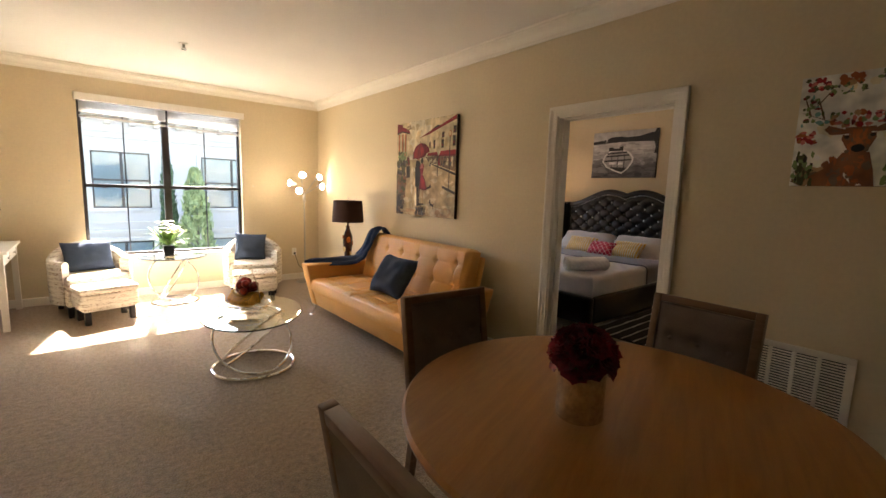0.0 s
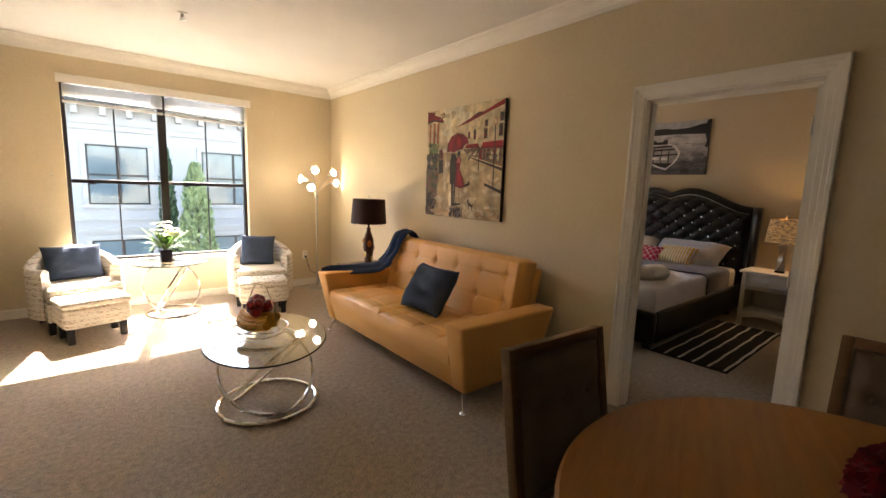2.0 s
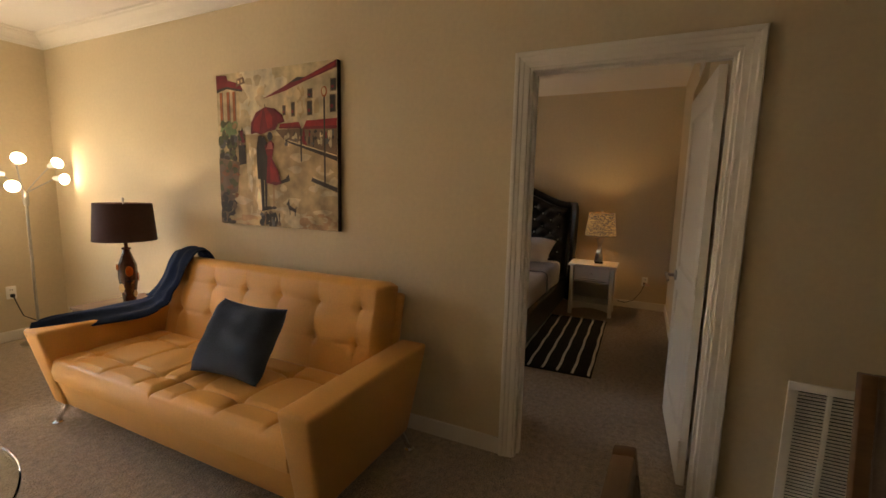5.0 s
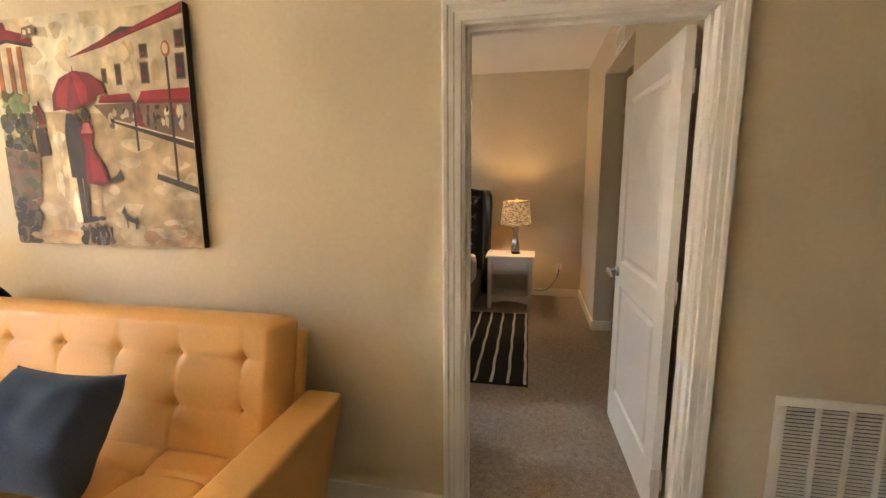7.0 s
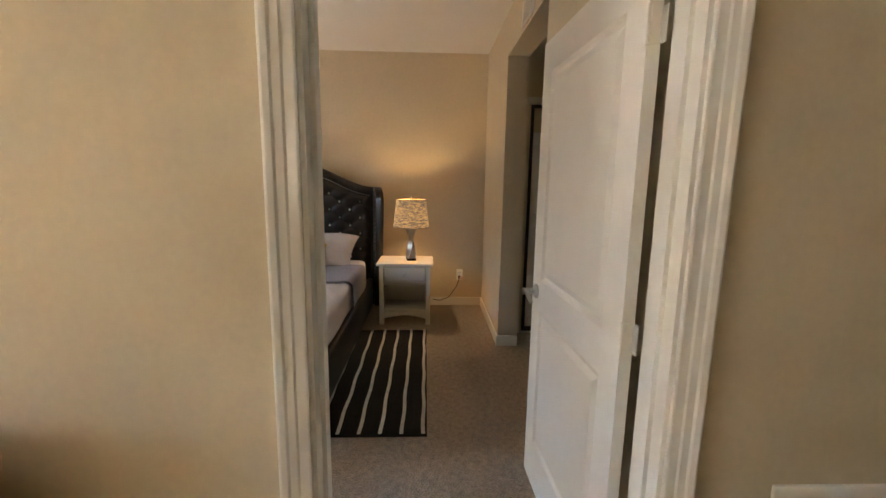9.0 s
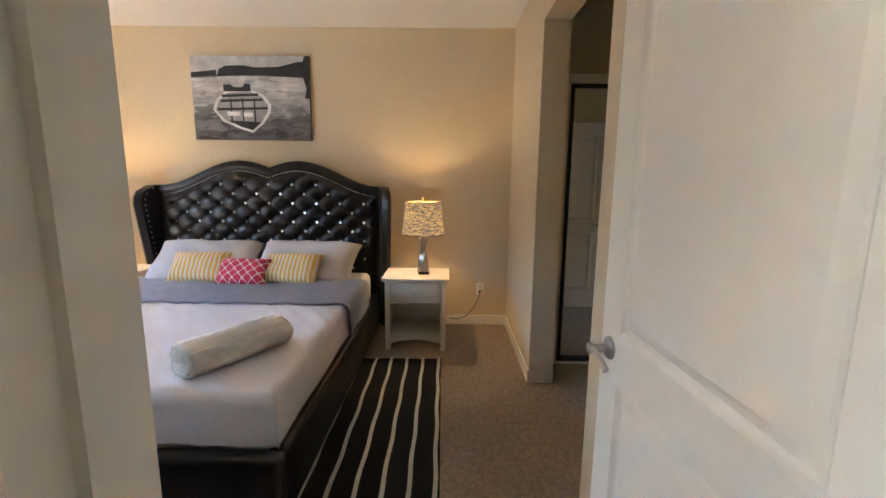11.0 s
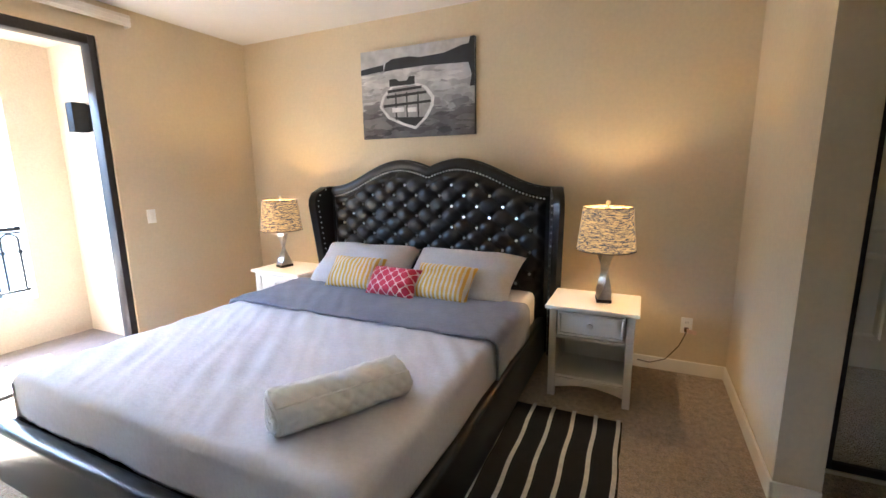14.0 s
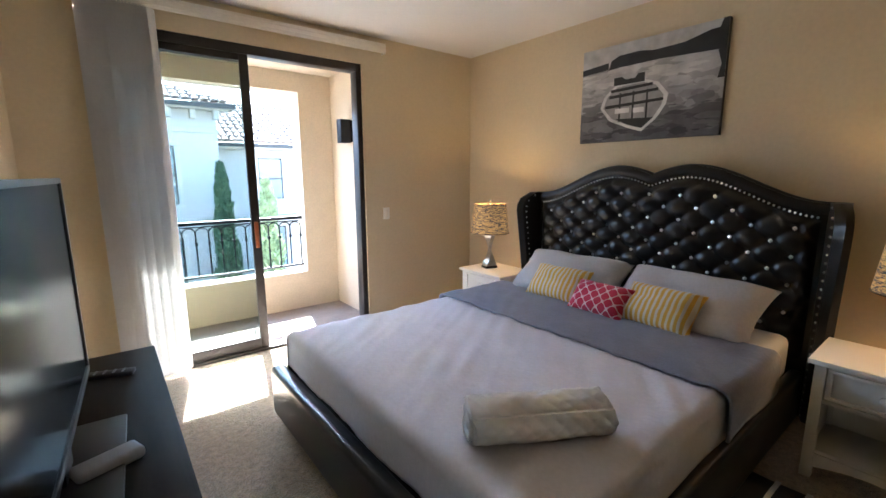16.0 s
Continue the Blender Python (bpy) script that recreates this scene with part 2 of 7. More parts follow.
def stripes(name, c1, c2, freq, axis=0, cut=0.5, rough=0.85):
    """Woven stripes along one axis of the thing, freq per metre."""
    m = mat(name, c1, rough, var=0, bump=0.3, bscale=400, dist=0.001, sheen=0.2)
    N, L = m.node_tree.nodes, m.node_tree.links
    co, sp, mu, fr, gt = N.new("ShaderNodeTexCoord"), N.new("ShaderNodeSeparateXYZ"), N.new("ShaderNodeMath"), N.new("ShaderNodeMath"), N.new("ShaderNodeMath")
    mu.operation, fr.operation, gt.operation = "MULTIPLY", "FRACT", "GREATER_THAN"
    mu.inputs[1].default_value, gt.inputs[1].default_value = freq, cut
    L.new(co.outputs["Object"], sp.inputs[0])
    L.new(sp.outputs[axis], mu.inputs[0])
    L.new(mu.outputs[0], fr.inputs[0])
    L.new(fr.outputs[0], gt.inputs[0])
    tint(m, gt.outputs[0], c1, c2)
    return m


def lattice(name, c1, c2, fx, fy, width=0.3):
    """A curved trellis printed on cloth."""
    m = mat(name, c1, 0.85, var=0, bump=0.3, bscale=400, dist=0.001, sheen=0.2)
    N, L = m.node_tree.nodes, m.node_tree.links
    co, sp = N.new("ShaderNodeTexCoord"), N.new("ShaderNodeSeparateXYZ")
    L.new(co.outputs["Object"], sp.inputs[0])
    outs = []
    for axis, fq in ((0, fx), (1, fy)):
        mu, cs = N.new("ShaderNodeMath"), N.new("ShaderNodeMath")
        mu.operation, cs.operation = "MULTIPLY", "COSINE"
        mu.inputs[1].default_value = fq * 2 * math.pi
        L.new(sp.outputs[axis], mu.inputs[0])
        L.new(mu.outputs[0], cs.inputs[0])
        outs.append(cs)
    ad, ab, lt = N.new("ShaderNodeMath"), N.new("ShaderNodeMath"), N.new("ShaderNodeMath")
    ad.operation, ab.operation, lt.operation = "ADD", "ABSOLUTE", "LESS_THAN"
    lt.inputs[1].default_value = width
    L.new(outs[0].outputs[0], ad.inputs[0])
    L.new(outs[1].outputs[0], ad.inputs[1])
    L.new(ad.outputs[0], ab.inputs[0])
    L.new(ab.outputs[0], lt.inputs[0])
    tint(m, lt.outputs[0], c1, c2)
    return m


def scribble(name, c1, c2):
    """Cream cloth printed with rows of pale brown handwriting."""
    m = mat(name, c1, 0.9, var=0, bump=0.25, bscale=350, dist=0.001)
    N, L = m.node_tree.nodes, m.node_tree.links
    co, mp, n1 = N.new("ShaderNodeTexCoord"), N.new("ShaderNodeMapping"), N.new("ShaderNodeTexNoise")
    mp.inputs["Scale"].default_value = (26, 26, 85)
    n1.inputs["Scale"].default_value, n1.inputs["Detail"].default_value, n1.inputs["Distortion"].default_value = 1.0, 3, 1.6
    sp, mu, sn, gt, g2, ml = (N.new("ShaderNodeSeparateXYZ"), N.new("ShaderNodeMath"), N.new("ShaderNodeMath"), N.new("ShaderNodeMath"), N.new("ShaderNodeMath"), N.new("ShaderNodeMath"))
    mu.operation, sn.operation, gt.operation, g2.operation, ml.operation = "MULTIPLY", "SINE", "GREATER_THAN", "GREATER_THAN", "MULTIPLY"
    mu.inputs[1].default_value = 2 * math.pi / 0.05
    gt.inputs[1].default_value, g2.inputs[1].default_value = 0.545, -0.35
    L.new(co.outputs["Object"], mp.inputs[0])
    L.new(mp.outputs[0], n1.inputs["Vector"])
    L.new(co.outputs["Object"], sp.inputs[0])
    L.new(sp.outputs[2], mu.inputs[0])
    L.new(mu.outputs[0], sn.inputs[0])
    L.new(sn.outputs[0], g2.inputs[0])
    L.new(n1.outputs["Fac"], gt.inputs[0])
    L.new(gt.outputs[0], ml.inputs[0])
    L.new(g2.outputs[0], ml.inputs[1])
    tint(m, ml.outputs[0], c1, c2)
    return m


def woven_shade(name, c1, c2, power):
    """A lampshade of loose woven bands; emission stands in for bulb light through them."""
    m = mat(name, c1, 0.9, var=0, bump=0.8, bscale=160, dist=0.003)
    N, L = m.node_tree.nodes, m.node_tree.links
    co, mp, n1, mr = N.new("ShaderNodeTexCoord"), N.new("ShaderNodeMapping"), N.new("ShaderNodeTexNoise"), N.new("ShaderNodeMapRange")
    mp.inputs["Scale"].default_value = (15, 15, 130)
    n1.inputs["Scale"].default_value, n1.inputs["Detail"].default_value, n1.inputs["Distortion"].default_value = 1.3, 2, 1.5
    mr.inputs["From Min"].default_value, mr.inputs["From Max"].default_value = 0.45, 0.56
    L.new(co.outputs["Object"], mp.inputs[0])
    L.new(mp.outputs[0], n1.inputs["Vector"])
    L.new(n1.outputs["Fac"], mr.inputs["Value"])
    mx = tint(m, mr.outputs[0], c1, c2)
    b = N["Principled BSDF"]
    L.new(mx.outputs["Result"], b.inputs["Emission Color"])
    b.inputs["Emission Strength"].default_value = power
    return m


CHROME = mat("chrome", (0.78, 0.78, 0.78), 0.08, metal=1.0, var=0.04)
NICKEL = mat("satin_nickel", (0.52, 0.50, 0.46), 0.28, metal=1.0, var=0.05)
SILVER = mat("brushed_silver", (0.55, 0.52, 0.47), 0.3, metal=0.9, var=0.12, scale=20)
CLEAR = mat("table_glass", (0.90, 0.97, 0.94), 0.0, var=0, trans=1.0, ior=1.45)
LEATHER = mat("tan_leather", (0.75, 0.39, 0.108), 0.38, var=0.04, scale=5, fine=90, bump=0.10, bscale=300, dist=0.001)
NAVY = mat("navy_throw", (0.010, 0.027, 0.080), 0.95, var=0.2, scale=9, fine=120, bump=0.6, bscale=220, dist=0.003, sheen=0.03)
SLATE = mat("slate_cushion", (0.045, 0.066, 0.112), 0.95, var=0.18, scale=8, fine=160, bump=0.5, bscale=300, dist=0.002, sheen=0.05)
SCRIPT = scribble("script_print_cloth", (0.72, 0.66, 0.55), (0.36, 0.28, 0.19))
DARKLEG = mat("black_wood", (0.016, 0.014, 0.013), 0.45, var=0.2)
TABLEWOOD = wood("honey_wood", (0.36, 0.145, 0.028), (0.46, 0.20, 0.045), 0.34)
CHAIRWOOD = wood("brown_chair_wood", (0.13, 0.065, 0.027), (0.19, 0.10, 0.045), 0.45)
CHAIRCLOTH = mat("taupe_linen", (0.16, 0.115, 0.085), 0.9, var=0.12, scale=10, fine=200, bump=0.4, bscale=500, dist=0.001)
SHADEBROWN = mat("brown_shade", (0.045, 0.018, 0.014), 0.85, var=0.1, bump=0.2, bscale=300)
CERAMIC = mat("dark_brown_ceramic", (0.05, 0.018, 0.010), 0.15, var=0.3, scale=8, coat=0.5)
ORANGE = mat("orange_glaze", (0.45, 0.12, 0.02), 0.2, var=0.2, coat=0.4)
CREAM = mat("cream_glaze", (0.6, 0.45, 0.2), 0.25, var=0.2)
BLACKPL = mat("black_plastic", (0.012, 0.012, 0.014), 0.35, var=0.1)
GREYPL = mat("grey_plastic", (0.30, 0.32, 0.36), 0.4, var=0.05)
PLASTIC = mat("ivory_plastic", (0.86, 0.83, 0.76), 0.4, var=0.02)
BLACKLEATHER = mat("black_leather", (0.006, 0.0055, 0.006), 0.30, var=0.15, scale=9, bump=0.2, bscale=200, dist=0.0012, coat=0.1)
CRYSTAL = mat("crystal_stud", (0.92, 0.92, 0.94), 0.12, metal=0.35, var=0)
LINEN = mat("grey_white_sheet", (0.78, 0.755, 0.785), 0.9, var=0.04, scale=5, fine=60, bump=0.25, bscale=25, dist=0.01, sheen=0.15)
MATT = mat("mattress_white", (0.72, 0.68, 0.64), 0.9, var=0.04, bump=0.3, bscale=60)
DUVET = mat("blue_grey_cover", (0.22, 0.225, 0.27), 0.9, var=0.10, scale=7, fine=90, bump=0.5, bscale=30, dist=0.008, sheen=0.15)
PILLOW = mat("pale_grey_pillow", (0.56, 0.54, 0.53), 0.9, var=0.05, bump=0.3, bscale=25, dist=0.008)
YELLOW = stripes("yellow_stripe_cloth", (0.72, 0.66, 0.52), (0.70, 0.42, 0.06), 30, 0, 0.45)
RED = lattice("red_trellis_cloth", (0.55, 0.030, 0.075), (0.78, 0.55, 0.55), 13, 13, 0.28)
TOWEL = mat("white_quilted_towel", (0.92, 0.905, 0.88), 0.95, var=0.015, scale=14, bump=0.35, bscale=60, dist=0.004, sheen=0.3)
tb = TOWEL.node_tree.nodes["Principled BSDF"]
tb.inputs["Subsurface Weight"].default_value, tb.inputs["Subsurface Scale"].default_value = 0.6, 0.05
tb.inputs["Subsurface Radius"].default_value = (1.0, 0.9, 0.8)
RUGBLACK = mat("black_rug", (0.012, 0.011, 0.012), 0.95, var=0.25, scale=20, fine=200, bump=0.8, bscale=240, dist=0.004)
RUGWHITE = mat("rug_white_stripe", (0.70, 0.67, 0.62), 0.95, var=0.12, scale=20, bump=0.8, bscale=240, dist=0.004)
ESPRESSO = wood("espresso_wood", (0.016, 0.011, 0.009), (0.024, 0.016, 0.012), 0.5, 3.0, 0.0)
ESPRESSO.node_tree.nodes["Principled BSDF"].inputs["Specular IOR Level"].default_value = 0.06
SCREEN = mat("tv_screen", (0.004, 0.004, 0.005), 0.16, var=0, spec=0.03)
SLAT = mat("blind_slat_white", (0.60, 0.59, 0.57), 0.5, var=0.05)
VANE = mat("vertical_blind_vane", (0.60, 0.585, 0.56), 0.6, var=0.03, scale=3)
SHADEWOVEN = woven_shade("woven_lampshade", (0.64, 0.36, 0.12), (0.055, 0.05, 0.055), 0.026)
MIRROR = mat("mirror", (0.86, 0.88, 0.87), 0.01, metal=1.0, var=0)
LEAF = mat("plant_leaf", (0.16, 0.30, 0.05), 0.45, var=0.3, scale=12, vary=0.4)
PETAL = mat("cream_petal", (0.75, 0.78, 0.50), 0.6, var=0.12, scale=12)
ROSE = mat("red_petal", (0.16, 0.003, 0.010), 0.75, var=0.35, scale=30, vary=0.5)
BANANA = mat("banana_skin", (0.58, 0.30, 0.03), 0.5, var=0.3, scale=20)
REDFRUIT = mat("red_fruit", (0.28, 0.02, 0.015), 0.35, var=0.4, scale=30)
BULB = glow("lit_bulb_disc", (1.0, 0.90, 0.72), 2.0)
FROST = mat("frosted_plastic", (0.85, 0.84, 0.80), 0.5, var=0.02)
CONCRETE = mat("balcony_floor_coating", (0.27, 0.22, 0.19), 0.85, var=0.12, scale=6, fine=80, bump=0.5, bscale=120, dist=0.003)
IRON = mat("black_iron", (0.012, 0.012, 0.013), 0.5, metal=0.4, var=0.2)
CORD = mat("brown_cord", (0.10, 0.06, 0.035), 0.6, var=0.1)
COPPER = mat("orange_door_pull", (0.35, 0.10, 0.035), 0.4, var=0.2)

# ---- trim ----
def crown(name, p0, p1, inward):
    """Crown moulding along a wall's top from p0 to p1, stepped profile towards inward."""
    prof = [(0, -0.115), (0.012, -0.115), (0.016, -0.10), (0.024, -0.094), (0.030, -0.075), (0.045, -0.052), (0.068, -0.036), (0.078, -0.03), (0.082, -0.018), (0.094, -0.014), (0.098, 0.0), (0, 0)]
    bm = bmesh.new()
    iv = Vector(inward)
    rows = []
    for p in (p0, p1):
        rows.append([bm.verts.new(Vector((p[0], p[1], H)) + iv * d + Vector((0, 0, z - 0.001))) for d, z in prof])
    n = len(prof)
    for i in range(n):
        bm.faces.new((rows[0][i], rows[0][(i + 1) % n], rows[1][(i + 1) % n], rows[1][i]))
    bm.faces.new(rows[0]); bm.faces.new(rows[1][::-1])
    return structure(name, bm, WHITE, "white painted stepped crown moulding", "moulding")


crown("trim_crown_window", (XW, YW), (X1, YW), (0, -1, 0))
crown("trim_crown_party", (X1, YS), (X1, YW), (-1, 0, 0))
crown("trim_crown_west", (XW, YS), (XW, YW), (1, 0, 0))
crown("trim_crown_south", (XW, YS), (X1, YS), (0, 1, 0))


def skirting(name, x0, y0, x1, y1):
    bm = bmesh.new()
    box(bm, x0, y0, 0.0, x1, y1, 0.095, 0.004)
    return structure(name, bm, WHITE, "white painted baseboard along the carpet", "baseboard")


CW = 0.074  # casing width
skirting("baseboard_window", XW, YW - 0.014, X1, YW)
skirting("baseboard_party_north", X1 - 0.014, DY1 + CW, X1, YW - 0.014)
skirting("baseboard_party_south", X1 - 0.014, YS, X1, DY0 - CW)
skirting("baseboard_west", XW, YS, XW + 0.014, YW - 0.014)
skirting("baseboard_headboard", X2 - 0.014, PY1, X2, YB)
skirting("baseboard_slider_east", SX1 + 0.02, YB - 0.014, X2 - 0.014, YB)
skirting("baseboard_slider_west", X1B, YB - 0.014, SX0 - 0.02, YB)
skirting("baseboard_bed_west", X1B, DY1 + CW, X1B + 0.014, YB - 0.014)
skirting("baseboard_pier", PX - 0.014, PY1, X2 - 0.014, PY1 + 0.014)
skirting("baseboard_pier_end", PX - 0.014, PY0, PX, PY1)
skirting("baseboard_closet_south", 6.02, 1.4, 7.5, 1.414)


def casing(name, x, side):
    """Moulded door casing on one face of the party wall, mitred at the corners."""
    prof = [(0.0, 0.0), (0.0, 0.011), (0.005, 0.013), (0.026, 0.014), (0.031, 0.0175), (0.048, 0.019), (0.053, 0.024), (0.066, 0.026), (CW - 0.003, 0.025), (CW, 0.021), (CW, 0.0)]
    bm = bmesh.new()
    stations = []
    for sy, top in ((-1, False), (-1, True), (1, True), (1, False)):
        y = DY0 if sy < 0 else DY1
        stations.append([bm.verts.new((x + side * d, y + sy * o, DH + o if top else 0.0)) for o, d in prof])
    for a, b in zip(stations, stations[1:]):
        for k in range(len(prof) - 1):
            bm.faces.new((a[k], a[k + 1], b[k + 1], b[k]))
    bm.faces.new(stations[0]); bm.faces.new(stations[-1][::-1])
    return structure(name, bm, WHITE, "white painted moulded door casing", "door frame")


casing("trim_casing_living", X1, -1)
casing("trim_casing_bedroom", X1B, 1)
bm = bmesh.new()
box(bm, X1 - 0.002, DY0 - 0.004, 0, X1B + 0.002, DY0 + 0.012, DH, 0)
box(bm, X1 - 0.002, DY1 - 0.012, 0, X1B + 0.002, DY1 + 0.004, DH, 0)
box(bm, X1 - 0.002, DY0 + 0.012, DH - 0.012, X1B + 0.002, DY1 - 0.012, DH + 0.004, 0)
box(bm, X1 + 0.045, DY0 + 0.012, 0, X1 + 0.085, DY0 + 0.024, DH - 0.012, 0)
box(bm, X1 + 0.045, DY1 - 0.024, 0, X1 + 0.085, DY1 - 0.012, DH - 0.012, 0)
box(bm, X1 + 0.045, DY0 + 0.012, DH - 0.024, X1 + 0.085, DY1 - 0.012, DH - 0.012, 0)
structure("trim_jamb", bm, WHITE, "white painted door jamb with stops", "door frame")


def panel_door(name, m, w, h, label, hinges=True, lever=True):
    """A two-panel moulded door leaf: local x runs from the hinge, z up, thickness in y."""
    d = thing(name, m, label, "door", kind="structure")
    t = 0.035
    bm = bmesh.new()
    st = 0.115
    zs = [(0.22, 0.86), (1.0, h - 0.13)]
    box(bm, 0, -t, 0.008, st, 0, h)
    box(bm, w - st, -t, 0.008, w, 0, h)
    for a, b in ((0.008, 0.22), (0.86, 1.0), (h - 0.13, h)):
        box(bm, st, -t, a, w - st, 0, b)
    bmesh.ops.remove_doubles(bm, verts=bm.verts, dist=0.0005)
    part("leaf", bm, WHITE, d, smooth=False)
    for a, b in zs:
        bm = bmesh.new()
        for s, y in ((1, 0.0), (-1, -t)):
            loops = []
            for ins, dep in ((0, 0.0), (0.012, 0.009), (0.024, 0.011), (0.05, 0.003), (0.06, 0.003)):
                yy = y - s * dep
                loops.append([bm.verts.new((px, yy, pz)) for px, pz in ((st + ins, a + ins), (w - st - ins, a + ins), (w - st - ins, b - ins), (st + ins, b - ins))])
            for p, q in zip(loops, loops[1:]):
                for i in range(4):
                    bm.faces.new((p[i], p[(i + 1) % 4], q[(i + 1) % 4], q[i]))
            bm.faces.new(loops[-1])
        part("panel", bm, WHITE, d, smooth=False)
    HZ = 0.94
    if lever:
        for s, y in ((1, 0.0), (-1, -t)):
            bm = bmesh.new()
            q = pose(w - 0.06, y, HZ) @ pose(0, 0, 0, -90 * s)
            lathe(bm, [(0.033, 0), (0.033, 0.006), (0.027, 0.012), (0.012, 0.014), (0.011, 0.05), (0.016, 0.052), (0.016, 0.064), (0.010, 0.066)], 24, q)
            yy = y + s * 0.058
            tube(bm, [(w - 0.06, yy, HZ), (w - 0.10, yy, HZ + 0.003), (w - 0.14, yy, HZ - 0.006), (w - 0.165, yy - s * 0.004, HZ - 0.022)], 0.009, 8)
            part("door_handle", bm, NICKEL, d, "satin nickel lever handle")
    if hinges:
        for z in (0.20, 1.02, h - 0.20):
            bm = bmesh.new()
            lathe(bm, [(0.006, z - 0.045), (0.006, z + 0.045)], 10, pose(-0.006, 0.002, 0))
            box(bm, -0.0025, -0.030, z - 0.042, 0.0, -0.002, z + 0.042)
            box(bm, -0.024, -0.0345, z - 0.042, -0.0025, -0.032, z + 0.042)
            part("hinge", bm, WHITE, d)
    return d


panel_door("door_1", pose(X1B + 0.022, DY0 + 0.028, 0, 0, 0, 2.3) @ pose(0, 0.035, 0), 0.85, 2.015, "white two-panel bedroom door standing open")
panel_door("door_2", pose(6.026, 2.15, 0, 0, 0, -90) @ pose(-0.76, 0.036, 0), 0.76, 2.01, "white two-panel door of the closet passage, shut", hinges=False)

# ---- living window ----
win = thing("window_1", pose(0, 0, 0), "dark bronze double-hung window pair above a low sill", "window", kind="structure")
WY = YW + 0.085
bm = bmesh.new()
fw = 0.035
box(bm, WX0, WY, WZ0, WX0 + fw, WY + 0.06, WZ1, 0.003); box(bm, WX1 - fw, WY, WZ0, WX1, WY + 0.06, WZ1, 0.003)
box(bm, WX0 + fw, WY, WZ0, WX1 - fw, WY + 0.06, WZ0 + fw, 0.003); box(bm, WX0 + fw, WY, WZ1 - fw, WX1 - fw, WY + 0.06, WZ1, 0.003)
part("window_frame", bm, BRONZE, win)
boxpart("mullion", win, BRONZE, 2.53, WY - 0.012, WZ0 + fw, 2.61, WY + 0.06, WZ1 - fw)
for a, b in ((WX0 + fw, 2.53), (2.61, WX1 - fw)):
    boxpart("meeting_rail", win, BRONZE, a, WY - 0.006, 1.365, b, WY + 0.045, 1.405)
    for k in (0.22, 0.78):
        boxpart("sash_lock", win, BRONZE, a + (b - a) * k - 0.03, WY - 0.02, 1.35, a + (b - a) * k + 0.03, WY - 0.006, 1.366)
    c = (a + b) / 2
    for z0, z1 in ((WZ0 + fw, 1.365), (1.405, WZ1 - fw)):
        boxpart("muntin", win, BRONZE, c - 0.007, WY + 0.018, z0, c + 0.007, WY + 0.034, z1, 0.001)
        for q0, q1 in ((a, c - 0.007), (c + 0.007, b)):
            p = boxpart("pane", win, GLASS, q0, WY + 0.024, z0, q1, WY + 0.028, z1, 0)
            p.visible_shadow = False
bm = bmesh.new()
box(bm, WX0 - 0.0, YW - 0.012, WZ0 - 0.022, WX1, WY, WZ0 + 0.004, 0.004)
part("window_sill", bm, WHITE, win)


def venetian(x0, x1, zb, tip, label):
    """A raised blind: headrail, hanging slats and bottom rail, one end lower by tip."""
    v = thing("venetian_blind", pose(0, 0, 0), label, "blind", "raised blinds in the window")
    boxpart("headrail", v, FROST, x0, YW + 0.012, WZ1 - 0.05, x1, YW + 0.06, WZ1 - 0.004)
    n = 7
    for i in range(n):
        z = WZ1 - 0.075 - i * (WZ1 - 0.105 - zb) / n
        bm = bmesh.new()
        k = tip * (i / n)
        sheet(bm, 1, 4, lambda u, w: Vector((x0 + 0.005 + u * (x1 - x0 - 0.01), YW + 0.012 + 0.05 * w, z - k * u + 0.006 * math.sin(math.pi * w) - 0.012 * (w - 0.5))))
        p = part("slat", bm, SLAT, v)
        so = p.modifiers.new("thick", "SOLIDIFY")
        so.thickness = 0.002
    bm = bmesh.new()
    vs = box(bm, x0 + 0.003, YW + 0.012, zb - 0.022, x1 - 0.003, YW + 0.06, zb)
    for q in vs:
        if q.co.x > (x0 + x1) / 2:
            q.co.z -= tip
    part("bottom_rail", bm, SLAT, v)
    for x in (x0 + 0.12, x1 - 0.12):
        tubepart("ladder_cord", v, FROST, [(x, YW + 0.01, WZ1 - 0.05), (x, YW + 0.01, zb - 0.02 - tip * (x - x0) / (x1 - x0))], 0.0012, 5)
    return v


venetian(1.725, 2.585, 2.195, 0.02, "white venetian blind pulled up high")
venetian(2.60, 3.465, 2.175, 0.03, "white venetian blind pulled up, slightly crooked")
bm = bmesh.new()
box(bm, WX0 - 0.02, YW - 0.03, WZ1 - 0.065, WX1 + 0.04, YW - 0.012, WZ1 + 0.02, 0.003)
box(bm, WX0 - 0.02, YW - 0.012, WZ1 - 0.065, WX0 - 0.005, YW, WZ1 + 0.02)
box(bm, WX1 + 0.025, YW - 0.012, WZ1 - 0.065, WX1 + 0.04, YW, WZ1 + 0.02)
tagged(link("blind_valance", bm, WHITE), "white valance board over the window blinds", "valance")
bm = bmesh.new()
tube(bm, [(3.44, YW + 0.004, 2.40), (3.445, YW + 0.004, 1.9), (3.45, YW + 0.004, 1.30)], 0.004, 6)
tagged(link("blind_wand", bm, FROST, True), "thin white tilt wand hanging by the window", "blind wand")
for xx in (1.60, 3.62):
    bm = bmesh.new(); lathe(bm, [(0.008, 0), (0.008, 0.012), (0.004, 0.016)], 10, pose(xx, YW, 1.43, 90))
    tagged(link("wall_hook", bm, NICKEL, True), "small metal hook on the beige wall", "hook")


